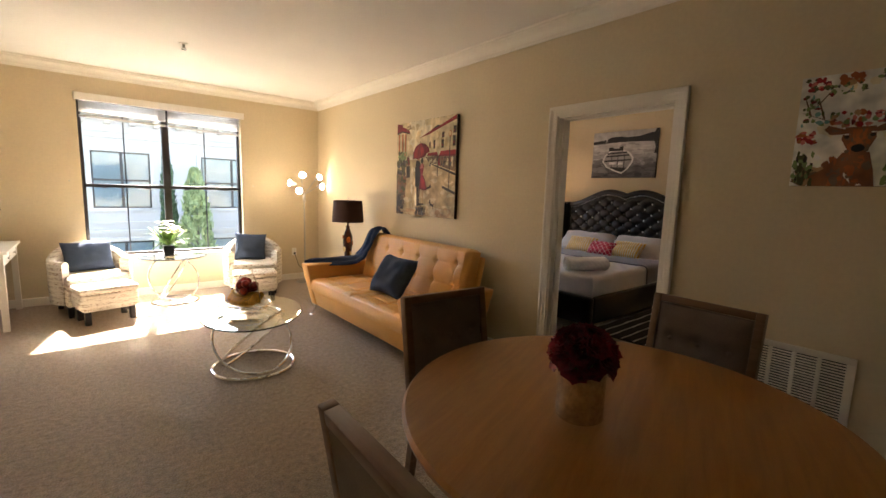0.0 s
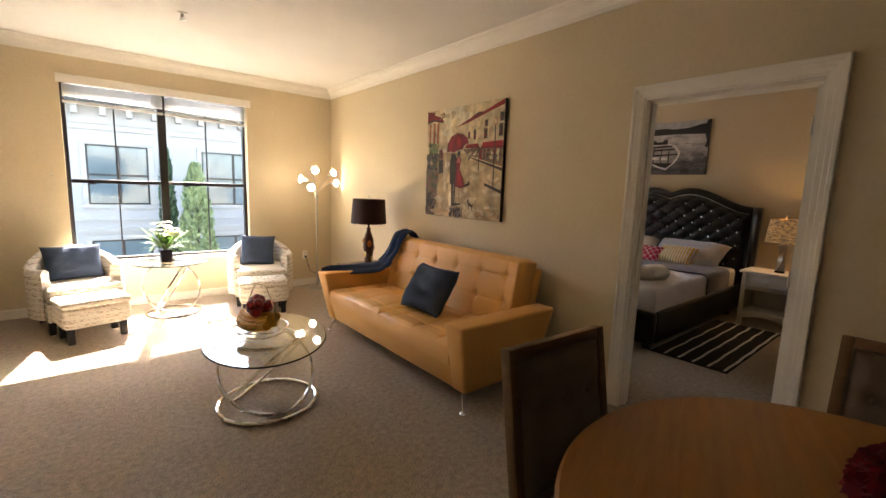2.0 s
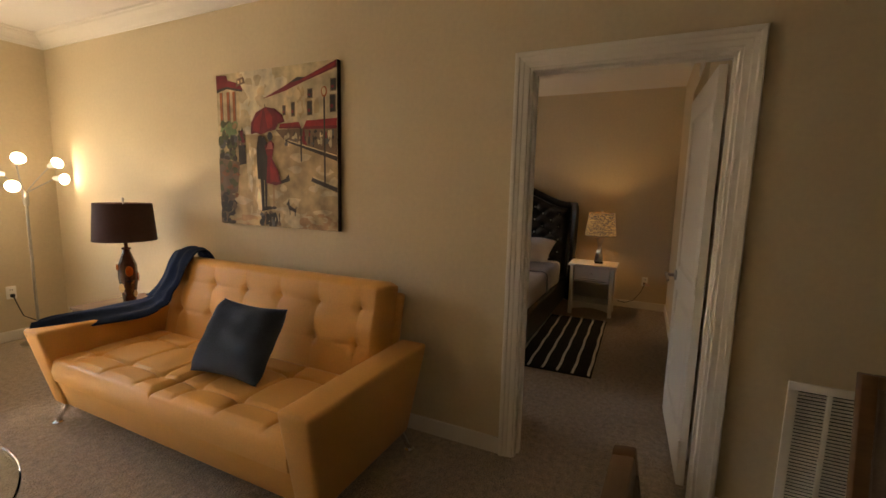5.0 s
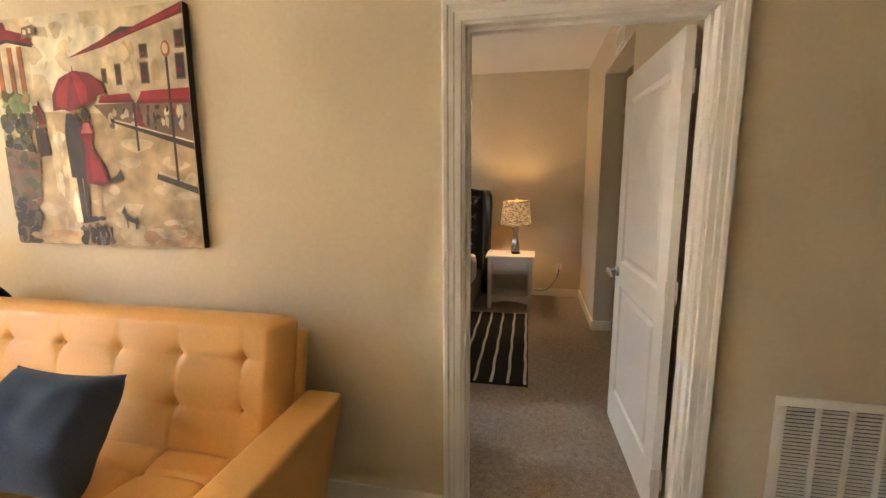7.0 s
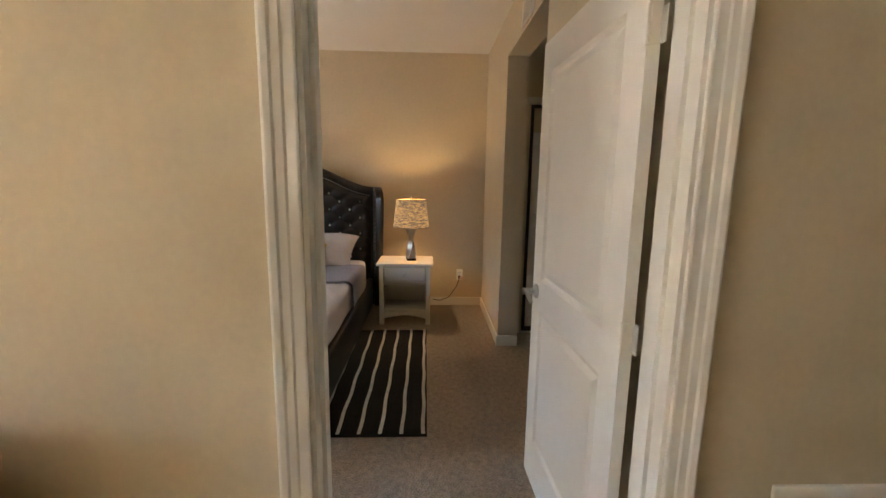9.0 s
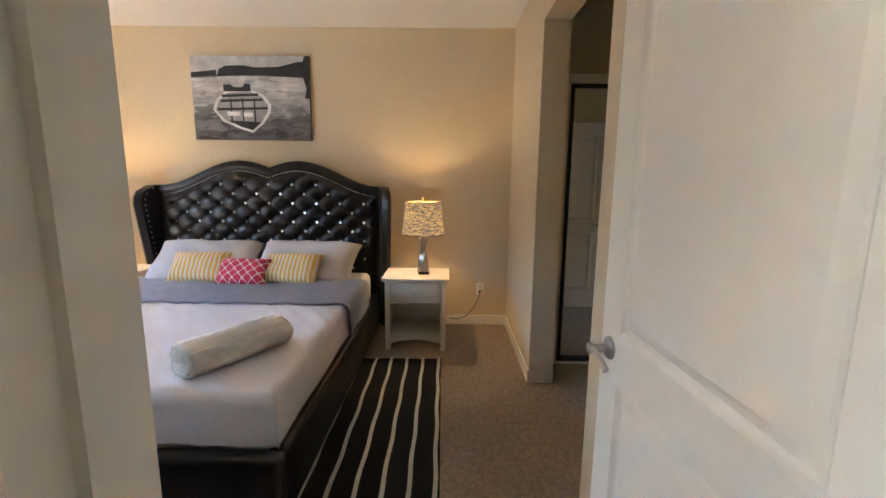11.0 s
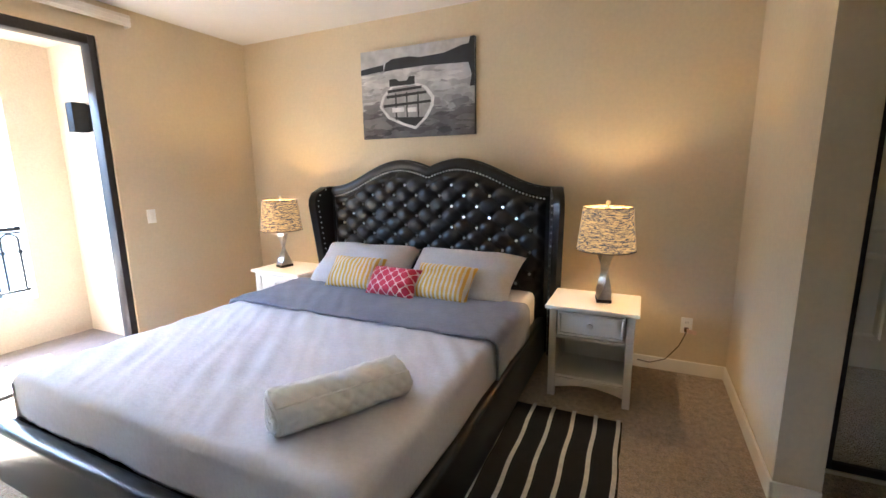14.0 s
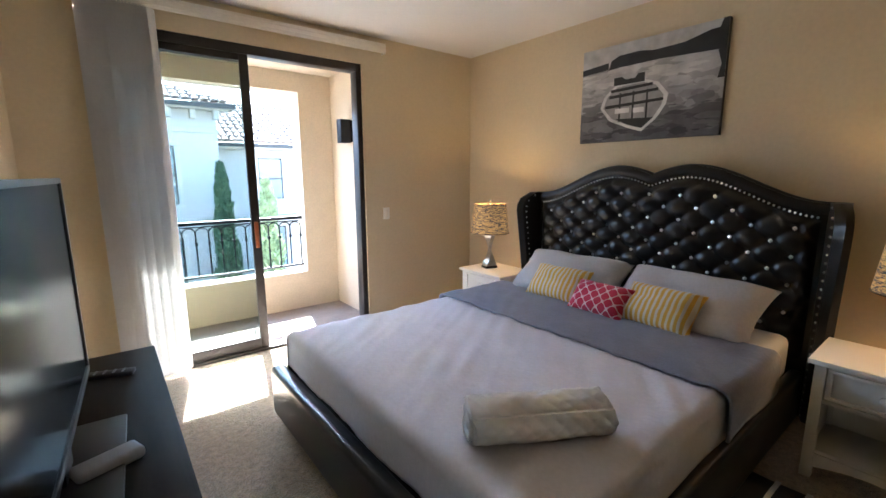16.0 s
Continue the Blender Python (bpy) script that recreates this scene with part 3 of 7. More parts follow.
# ---- living room things ----
def tuft(sx, sz, nx, nz, depth, dimple, stagger=False, buttons=None):
    """Height of a buttoned pad over a panel sx by sz; returns a function and the button places."""
    pts = []
    for j in range(nz):
        for i in range(nx + (1 if stagger and j % 2 else 0)):
            o = -0.5 if stagger and j % 2 else 0.0
            pts.append(((i + 0.5 + o) / nx * sx, (j + 0.5) / nz * sz))

    def f(x, z):
        d2 = min((x - a) ** 2 + (z - b) ** 2 for a, b in pts)
        edge = min(x, sx - x, z, sz - z)
        return depth * min(1.0, (max(edge, 0) / 0.045)) ** 0.5 - dimple * math.exp(-d2 / (0.028 ** 2)) - dimple * 0.35 * math.exp(-d2 / (0.09 ** 2))
    return f, pts


def buttons(name, pts, place, material, parent, r=0.011, h=0.006, label=""):
    for x, z in pts:
        bm = bmesh.new()
        bmesh.ops.create_uvsphere(bm, u_segments=8, v_segments=5, radius=r, matrix=place(x, z) @ Matrix.Diagonal((1, 1, h / r, 1)))
        part(name, bm, material, parent, label)


def sofa(m):
    s = thing("sofa", m, "tan leather two-seat sofa with buttoned back on chrome legs", "sofa")
    W, D = 2.12, 0.95
    iw = W / 2 - 0.17
    bm = bmesh.new()
    for v in box(bm, -iw - 0.02, -D / 2 + 0.072, 0.13, iw + 0.02, D / 2 - 0.12, 0.303):
        if v.co.z < 0.2 and v.co.y < 0:
            v.co.y += 0.045
    bmesh.ops.bevel(bm, geom=bm.edges[:], offset=0.010, segments=2, profile=0.5, affect="EDGES")
    part("base", bm, LEATHER, s)
    # two seat cushions with buttoned tops
    for k in (0, 1):
        x0 = -iw + k * iw
        sx, sy = iw - 0.004, 0.62
        f, pts = tuft(sx, sy, 3, 2, 0.030, 0.020)
        y0 = -D / 2 + 0.062
        bm = bmesh.new()
        n = 100

        def g(u, v):
            a, b = u * sx, v * sy
            crease = sum(math.exp(-((a - sx * (k + 0.5) / 3) / 0.010) ** 2) for k in range(3)) + sum(math.exp(-((b - sy * (k + 0.5) / 2) / 0.010) ** 2) for k in range(2))
            e = min(a, sx - a, b, sy - b)
            return Vector((x0 + 0.002 + a, y0 + b, 0.416 + f(a, b) - 0.011 * crease * min(1, max(e, 0) / 0.05)))
        top = sheet(bm, n, n, g)
        rim = [top[i][0] for i in range(n + 1)] + [top[n][j] for j in range(1, n + 1)] + [top[i][n] for i in range(n - 1, -1, -1)] + [top[0][j] for j in range(n - 1, 0, -1)]
        low = [bm.verts.new((v.co.x, v.co.y, 0.302)) for v in rim]
        mid = [bm.verts.new((v.co.x + (0.006 if v.co.x > x0 + sx / 2 else -0.0), v.co.y - (0.012 if v.co.y < y0 + 0.01 else 0), 0.36)) for v in rim]
        for r0, r1 in ((rim, mid), (mid, low)):
            for i in range(len(rim)):
                bm.faces.new((r0[i], r1[i], r1[(i + 1) % len(rim)], r0[(i + 1) % len(rim)]))
        cu = part("seat_cushion", bm, LEATHER, s)
        buttons("button", pts, lambda x, z: pose(x0 + x, y0 + z, 0.416 + f(x, z) + 0.001), LEATHER, cu, 0.009)
    # reclined back, one buttoned pad with creases through the columns
    lean = pose(0, D / 2 - 0.30, 0.36, -13)
    sx, sz = 2 * iw - 0.03, 0.605
    x0 = -iw + 0.015
    f, pts = tuft(sx, sz, 6, 3, 0.07, 0.022)
    pts[:] = [(sx * (i + 0.5) / 6, sz * k) for i in range(6) for k in (0.40, 0.73)]
    bm = bmesh.new()
    n, nv = 190, 64

    def g(u, v):
        a, b = u * sx, v * sz
        e = min(a, sx - a, sz - b)
        crease = sum(math.exp(-((a - sx * (k + 0.5) / 6) / 0.008) ** 2) for k in range(6)) + 0.7 * math.exp(-((b - sz * 0.40) / 0.010) ** 2) + 0.7 * math.exp(-((b - sz * 0.73) / 0.010) ** 2)
        return lean @ Vector((x0 + a, 0.06 - f(a, b) + 0.0045 * crease * min(1, max(e, 0) / 0.05), b - 0.02 * (b > sz * 0.9) * (1 - min(1, max(min(a, sx - a), 0) / 0.05))))
    top = sheet(bm, n, nv, g)
    rim = [top[i][0] for i in range(n + 1)] + [top[n][j] for j in range(1, nv + 1)] + [top[i][nv] for i in range(n - 1, -1, -1)] + [top[0][j] for j in range(nv - 1, 0, -1)]
    li = lean.inverted()
    back = []
    for v in rim:
        q = li @ v.co
        back.append(bm.verts.new(lean @ Vector((q.x, 0.14, q.z))))
    for i in range(len(rim)):
        bm.faces.new((rim[i], rim[(i + 1) % len(rim)], back[(i + 1) % len(rim)], back[i]))
    bm.faces.new(back)
    bk = part("back_cushion", bm, LEATHER, s)
    buttons("button", pts, lambda x, z: lean @ pose(x0 + x, 0.06 - f(x, z) + 0.001, z, 90), LEATHER, bk, 0.009)
    bm = bmesh.new()
    box(bm, -iw - 0.008, 0.145, -0.2, iw + 0.008, 0.205, 0.55, 0.02, 3)
    bmesh.ops.transform(bm, matrix=lean, verts=bm.verts)
    part("back_frame", bm, LEATHER, s)
    # flared arms
    for sgn in (-1, 1):
        bm = bmesh.new()
        vs = box(bm, -0.085, -D / 2, 0.13, 0.085, D / 2 - 0.02, 0.60)
        for v in vs:
            low = v.co.z < 0.3
            front = v.co.y < 0
            if low:
                v.co.y += 0.10 if front else -0.12
                v.co.x *= 0.75
            v.co.x += sgn * (iw + (0.058 if low else 0.086))
        bmesh.ops.bevel(bm, geom=bm.edges[:], offset=0.022, segments=3, profile=0.5, affect="EDGES")
        part("arm", bm, LEATHER, s)
    for sx in (-1, 1):
        for sy in (-1, 1):
            x, y = sx * (W / 2 - 0.11), sy * (D / 2 - 0.15)
            bm = bmesh.new()
            tube(bm, [(x, y, 0.14), (x + sx * 0.025, y + sy * 0.03, 0.07), (x + sx * 0.05, y + sy * 0.045, 0.008)], 0.014, 10)
            lathe(bm, [(0.026, 0), (0.028, 0.005), (0.02, 0.012)], 14, pose(x + sx * 0.05, y + sy * 0.045, 0))
            part("leg", bm, CHROME, s, "splayed chrome leg")
    return s


SOFA = pose(4.035, 5.685, 0, 0, 0, -90)
sofa(SOFA)

# navy throw over the sofa's arm and back corner
bm = bmesh.new()
# middle line of the throw, its half width and how far it faces up (1) or out from the back (0)
path = [(-1.04, -0.42, 0.606, 0.03, 1), (-1.01, -0.30, 0.612, 0.07, 1), (-0.98, -0.14, 0.615, 0.10, 1), (-0.94, 0.02, 0.617, 0.13, 1), (-0.89, 0.13, 0.635, 0.13, 0.9), (-0.84, 0.19, 0.71, 0.10, 0.5),
        (-0.79, 0.23, 0.80, 0.10, 0.2), (-0.755, 0.265, 0.92, 0.10, 0.1), (-0.735, 0.31, 0.978, 0.10, 0.8), (-0.725, 0.415, 0.965, 0.085, 1), (-0.72, 0.477, 0.86, 0.085, 0.3)]


def along(t):
    """A smooth curve through the line's stations."""
    n = len(path) - 1
    k = min(int(t * n), n - 1)
    w = t * n - k
    p = [path[max(0, min(n, k + d))] for d in (-1, 0, 1, 2)]
    return [0.5 * (2 * b + (c - a) * w + (2 * a - 5 * b + 4 * c - d) * w * w + (3 * b - a - 3 * c + d) * w ** 3) for a, b, c, d in zip(*p)]


def throw(u, v):
    x, y, z, half, up = along(u)
    q = 2 * v - 1
    lump = 0.5 + 0.5 * math.sin(q * 7.0 + u * 6 + 2 * noise.noise(Vector((u * 4, q, 1))))
    lift = 0.010 + 0.020 * lump * (1 - q ** 4) + 0.010 * noise.noise(Vector((u * 9, q * 3, 2)))
    sag = 0.075 * max(0.0, q - 0.25) ** 1.3 * up * (1 if u < 0.5 else 0)
    wob = 0.02 * noise.noise(Vector((u * 5, 3.0, math.copysign(1, q))))
    return Vector((x + half * q + wob * q, y - lift * (1 - up) - 0.05 * q * up * (u < 0.45), z + lift * up - sag))


sheet(bm, 60, 30, throw)
t_ob = part("throw_blanket", bm, NAVY, None)
so = t_ob.modifiers.new("thick", "SOLIDIFY"); so.thickness = 0.008
t_ob.matrix_world = SOFA
tagged(t_ob, "navy blue knitted throw draped over the sofa's arm and back", "blanket")


def cushion(name, m, sx, sy, sz, material, label, category="cushion", group="", seed=0, soft=-0.15):
    bm = bmesh.new()
    pad(bm, sx, sy, sz, None, 24, seed, soft, 0.07)
    o = part(name, bm, material, None)
    o.matrix_world = m
    return tagged(o, label, category, group)


cushion("throw_cushion", pose(3.99, 5.50, 0.62, 0, 0, -84) @ pose(0, 0, 0, 56, 0, 0) @ pose(0, 0, 0, 0, 0, -2), 0.45, 0.42, 0.20, SLATE, "slate blue square cushion leaning on the tan sofa", "cushion", "slate cushions", 3)


def glass_table(name, cx, cy, top, rx, ry, rot, base_r, label, tilts):
    t = thing(name, pose(cx, cy, 0, 0, 0, rot), label, "table")
    bm = bmesh.new()
    seg = 64
    lathe(bm, [(0.985, top - 0.011), (1.0, top - 0.007), (1.0, top - 0.004), (0.985, top)], seg, Matrix.Diagonal((rx, ry, 1, 1)))
    g = part("tabletop", bm, CLEAR, t, "clear round glass top", smooth=False)
    g.visible_shadow = False
    bm = bmesh.new(); ring(bm, 0, 0, 0.013, base_r, 0.013)
    part("base_ring", bm, CHROME, t)
    for k, (z, r, tilt, turn) in enumerate(tilts):
        bm = bmesh.new(); ring(bm, 0, 0, z, r, 0.011, tilt, turn)
        part("tilted_ring", bm, CHROME, t)
    return t


glass_table("coffee_table", 2.72, 5.565, 0.455, 0.37, 0.52, -18, 0.30, "round glass coffee table on crossed chrome rings", ((0.225, 0.30, 46, 25), (0.225, 0.30, -46, 60), (0.425, 0.20, 0, 0)))
glass_table("side_table", 2.52, 8.14, 0.565, 0.36, 0.36, 0, 0.25, "round glass side table on crossed chrome rings under the window", ((0.285, 0.285, 64, 20), (0.285, 0.285, -62, 70), (0.535, 0.14, 0, 0)))

# fruit basket
fb = thing("fruit_basket", pose(2.69, 5.575, 0.457, 0, 0, 20) @ Matrix.Scale(1.25, 4), "chrome wire basket with bananas and red fruit on glass table", "fruit basket")
bm = bmesh.new()
ring(bm, 0, 0, 0.006, 0.075, 0.004); ring(bm, 0, 0, 0.05, 0.13, 0.004)
fbk = part("basket", bm, CHROME, fb)
for i in range(12):
    a = i * math.pi / 6
    bm = bmesh.new()
    tube(bm, [(0.075 * math.cos(a), 0.075 * math.sin(a), 0.006), (0.11 * math.cos(a), 0.11 * math.sin(a), 0.02), (0.13 * math.cos(a), 0.13 * math.sin(a), 0.05)], 0.002, 5)
    part("wire", bm, CHROME, fbk)
tubepart("handle", fb, CHROME, [(0, -0.13, 0.05), (0.0, -0.10, 0.17), (0, -0.04, 0.27), (0, 0.04, 0.27), (0, 0.10, 0.17), (0, 0.13, 0.05)], 0.003, 6)
for i in range(6):
    bm = bmesh.new()
    a0 = -0.9 + i * 0.30
    pts = [Vector((0.02 * (i - 3) + 0.015 * math.sin(k), 0.13 * math.sin(a) + 0.008 * i, 0.065 + 0.07 * (1 - math.cos(a)) * 0.5 + 0.012 * (i % 3))) for k, a in enumerate([a0 * 0.2 - 1.1 + q * 0.31 for q in range(8)])]
    tube(bm, pts, 0.022, 8)
    part("banana", bm, BANANA, fb)
random.seed(4)
for i in range(16):
    bm = bmesh.new()
    bmesh.ops.create_uvsphere(bm, u_segments=10, v_segments=7, radius=0.023 + 0.008 * random.random(), matrix=pose(random.uniform(-0.05, 0.06), random.uniform(-0.06, 0.06), 0.125 + 0.065 * random.random()))
    part("red_fruit", bm, REDFRUIT, fb)


def armchair(m, label):
    c = thing("armchair", m, label, "armchair", "script-print tub chairs by the window")
    R, t = 0.37, 0.085
    bm = bmesh.new()
    n = 40

    def shell(inner):
        def f(u, v):
            a = math.radians(-38 + 256 * u)
            r = R - (t if inner else 0)
            x, y = r * math.cos(a), r * math.sin(a)
            if y < -0.22 * r / R:
                y = -0.22 + (y + 0.22) * 1.35
            back = max(0.0, math.sin(a))
            zt = 0.56 + 0.16 * back ** 1.4
            return Vector((x, y, 0.13 + (zt - 0.13) * v))
        return f
    fo, fi = shell(False), shell(True)
    rows = []
    for i in range(n + 1):
        u = i / n
        pts = [fo(u, v / 6) for v in range(7)]
        o1, i1 = fo(u, 1), fi(u, 1)
        mid = (o1 + i1) / 2 + Vector((0, 0, 0.022))
        pts += [o1.lerp(mid, 0.5) + Vector((0, 0, 0.010)), mid, mid.lerp(i1, 0.5) + Vector((0, 0, 0.010))]
        pts += [fi(u, v / 6) for v in range(6, -1, -1)]
        rows.append([bm.verts.new(p) for p in pts])
    for a, b in zip(rows, rows[1:]):
        for j in range(len(a) - 1):
            bm.faces.new((a[j], b[j], b[j + 1], a[j + 1]))
        bm.faces.new((a[-1], b[-1], b[0], a[0]))
    bm.faces.new(rows[0]); bm.faces.new(rows[-1][::-1])
    part("shell", bm, SCRIPT, c)
    bm = bmesh.new()
    box(bm, -0.285, -0.36, 0.13, 0.285, 0.22, 0.30, 0.012)
    part("seat_base", bm, SCRIPT, c)
    bm = bmesh.new()
    box(bm, -0.28, -0.385, 0.302, 0.28, 0.24, 0.43, 0.035, 4)
    part("seat_cushion", bm, SCRIPT, c)
    for sx in (-1, 1):
        for sy in (-0.27, 0.22):
            bm = bmesh.new()
            vs = box(bm, sx * 0.25 - 0.028, sy - 0.028, 0, sx * 0.25 + 0.028, sy + 0.028, 0.13)
            for v in vs:
                if v.co.z < 0.05:
                    v.co.x = sx * 0.25 + (v.co.x - sx * 0.25) * 0.75
                    v.co.y = sy + (v.co.y - sy) * 0.75
            part("leg", bm, DARKLEG, c, "black tapered leg")
    return c


def ottoman(m):
    c = thing("ottoman", m, "cream script-print ottoman with short black legs", "ottoman", "script-print ottomans")
    bm = bmesh.new()
    box(bm, -0.25, -0.185, 0.13, 0.25, 0.185, 0.325, 0.055, 5)
    part("body", bm, SCRIPT, c)
    bm = bmesh.new()
    box(bm, -0.252, -0.187, 0.31, 0.252, 0.187, 0.375, 0.03, 4)
    part("cushion_top", bm, SCRIPT, c)
    for sx in (-1, 1):
        for sy in (-1, 1):
            bm = bmesh.new()
            box(bm, sx * 0.19 - 0.025, sy * 0.13 - 0.025, 0, sx * 0.19 + 0.025, sy * 0.13 + 0.025, 0.14, 0.004)
            part("leg", bm, DARKLEG, c, "black tapered leg")
    return c


armchair(pose(1.74, 8.22, 0, 0, 0, 12), "cream script-print tub armchair with black legs")
armchair(pose(3.46, 8.22, 0, 0, 0, -14), "cream script-print tub armchair near the floor lamp")
ottoman(pose(1.84, 7.68, 0, 0, 0, 14))
ottoman(pose(3.33, 7.68, 0, 0, 0, -12))
cushion("throw_cushion", pose(1.72, 8.35, 0.585, 68, 0, 12), 0.48, 0.36, 0.16, SLATE, "slate blue rectangular cushion in the tub chair", "cushion", "slate cushions", 5)
cushion("throw_cushion", pose(3.46, 8.33, 0.60, 70, 4, -14), 0.41, 0.39, 0.16, SLATE, "slate blue square cushion in the tub chair", "cushion", "slate cushions", 6)


# potted plant on the side table
pl = thing("potted_plant", pose(2.47, 8.12, 0.567), "cream lily and fern in a black square pot", "plant")
bm = bmesh.new()
vs = box(bm, -0.055, -0.055, 0, 0.055, 0.055, 0.13, 0.004)
for v in bm.verts:
    k = 0.82 + 0.18 * v.co.z / 0.13
    v.co.x *= k; v.co.y *= k
part("pot", bm, BLACKPL, pl)
random.seed(11)


def blade(bm, az, length, rise, droop, w, z0):
    d = Vector((math.cos(az), math.sin(az), 0))
    s = Vector((-math.sin(az), math.cos(az), 0))
    prev = None
    for i in range(8):
        t = i / 7
        c = d * (length * t) + Vector((0, 0, z0 + rise * t - droop * t * t))
        ww = w * math.sin(math.pi * min(0.97, 0.12 + t * 0.85))
        cur = [bm.verts.new(c - s * ww), bm.verts.new(c + Vector((0, 0, -ww * 0.25))), bm.verts.new(c + s * ww)]
        if prev:
            bm.faces.new((prev[0], prev[1], cur[1], cur[0]))
            bm.faces.new((prev[1], prev[2], cur[2], cur[1]))
        prev = cur


bm = bmesh.new()
for i in range(80):
    blade(bm, random.uniform(0, 6.28), random.uniform(0.10, 0.27), random.uniform(0.12, 0.36), random.uniform(0.02, 0.22), random.uniform(0.008, 0.018), 0.12)
part("foliage", bm, LEAF, pl)
bm = bmesh.new()
for i in range(12):
    a = random.uniform(0, 6.28)
    c = Vector((0.11 * math.cos(a), 0.11 * math.sin(a), 0.33 + random.uniform(-0.06, 0.08)))
    for k in range(6):
        sub = bmesh.new()
        blade(sub, k * 1.05 + a, 0.075, 0.045, 0.05, 0.02, 0)
        tmp = bpy.data.meshes.new("tmp"); bmesh.ops.translate(sub, vec=c, verts=sub.verts); sub.to_mesh(tmp); sub.free()
        bm.from_mesh(tmp); bpy.data.meshes.remove(tmp)
part("blossoms", bm, PETAL, pl, "pale cream petals")
for i in range(5):
    a = random.uniform(0, 6.28)
    bm = bmesh.new()
    blade(bm, a, 0.34, 0.28, 0.24, 0.006, 0.12)
    part("long_leaf", bm, LEAF, pl)

# five-headed floor lamp
fl = thing("floor_lamp", pose(4.27, 8.42, 0), "silver five-headed floor lamp with lit white cone shades", "floor lamp")
bm = bmesh.new(); lathe(bm, [(0.13, 0), (0.13, 0.014), (0.10, 0.024), (0.02, 0.03), (0.013, 0.05)], 32)
part("base", bm, NICKEL, fl)
bm = bmesh.new(); lathe(bm, [(0.011, 0.03), (0.011, 1.22), (0.017, 1.225), (0.022, 1.26), (0.022, 1.33), (0.010, 1.35)], 16)
part("pole", bm, NICKEL, fl)
for hx, hz, aim in ((-0.045, 1.62, (-0.15, -0.9, 0.35)), (0.215, 1.60, (0.2, -0.9, 0.3)), (0.255, 1.46, (0.3, -0.92, -0.05)), (-0.10, 1.39, (-0.25, -0.93, -0.15)), (-0.235, 1.50, (-0.96, -0.2, 0.12))):
    hp = Vector((hx, -0.06, hz))
    q = Vector(aim).normalized()
    back = hp - q * 0.09
    tubepart("arm", fl, NICKEL, [(0, 0, 1.33), Vector((0, 0, 1.36)).lerp(back, 0.5) + Vector((0, 0.02, -0.02)), back], 0.006, 8)
    mm = Matrix.Translation(back) @ q.to_track_quat("Z", "Y").to_matrix().to_4x4()
    bm = bmesh.new()
    lathe(bm, [(0.018, -0.01), (0.022, 0.02), (0.052, 0.10), (0.050, 0.10), (0.020, 0.022)], 20, mm, cap=False)
    sh = part("shade", bm, FROST, fl, "white cone shade")
    bm = bmesh.new()
    lathe(bm, [(0.030, 0.055), (0.046, 0.088), (0.040, 0.094), (0.018, 0.098)], 20, mm)
    part("bulb", bm, BULB, sh)
    pl_w = q * 0.06 + hp
    if hx < 0:
        bulb_light("floor_lamp_bulb", 4.27 + pl_w.x, 8.42 + pl_w.y, pl_w.z, 0.18, (1.0, 0.84, 0.62), 0.045)

# brown table lamp on a small end table behind the sofa arm
et = thing("end_table", pose(4.25, 6.98, 0), "small brown wooden end table beside the sofa", "table")
boxpart("tabletop", et, CHAIRWOOD, -0.25, -0.25, 0.535, 0.25, 0.25, 0.56, 0.004)
boxpart("shelf", et, CHAIRWOOD, -0.22, -0.22, 0.16, 0.22, 0.22, 0.18, 0.003)
for sx in (-1, 1):
    for sy in (-1, 1):
        boxpart("leg", et, CHAIRWOOD, sx * 0.22 - 0.02, sy * 0.22 - 0.02, 0, sx * 0.22 + 0.02, sy * 0.22 + 0.02, 0.535, 0.003)
tl = thing("table_lamp", pose(4.25, 6.96, 0.56), "brown drum table lamp with painted ceramic bottle base", "lamp")
bm = bmesh.new(); lathe(bm, [(0.055, 0), (0.055, 0.015), (0.04, 0.022), (0.045, 0.08), (0.062, 0.20), (0.058, 0.29), (0.03, 0.37), (0.02, 0.40), (0.03, 0.405), (0.03, 0.415), (0.012, 0.42), (0.012, 0.47)], 28)
part("body", bm, CERAMIC, tl)
for a, z, r, mm in ((250, 0.25, 0.030, ORANGE), (200, 0.13, 0.026, CREAM), (290, 0.08, 0.020, CREAM), (170, 0.28, 0.02, ORANGE), (320, 0.20, 0.024, ORANGE)):
    bm = bmesh.new()
    lathe(bm, [(r, 0.0), (r * 0.9, 0.004)], 16, pose(0, 0, z) @ pose(0, 0, 0, 0, 0, a) @ pose(0.049 + 0.05 * (z > 0.1) * (0.25), 0, 0, 0, 90, 0) @ Matrix.Diagonal((1.3, 0.8, 1, 1)))
    part("painted_spot", bm, mm, tl)
bm = bmesh.new(); lathe(bm, [(0.195, 0.47), (0.175, 0.735), (0.172, 0.735), (0.192, 0.47)], 40, cap=False)
part("shade", bm, SHADEBROWN, tl, "dark brown drum shade")
bm = bmesh.new(); lathe(bm, [(0.004, 0.46), (0.004, 0.75), (0.009, 0.752), (0.009, 0.77), (0.003, 0.775)], 10)
for a in (0, 120, 240):
    tube(bm, [(0, 0, 0.72), (0.174 * math.cos(radians(a)), 0.174 * math.sin(radians(a)), 0.725)], 0.002, 5)
part("finial", bm, NICKEL, tl)
bm = bmesh.new(); bmesh.ops.create_uvsphere(bm, u_segments=14, v_segments=10, radius=0.03, matrix=pose(0, 0, 0.60))
part("bulb", bm, BULB, tl)
bulb_light("table_lamp_bulb", 4.25, 6.96, 1.17, 0.6, (1.0, 0.80, 0.56), 0.045)


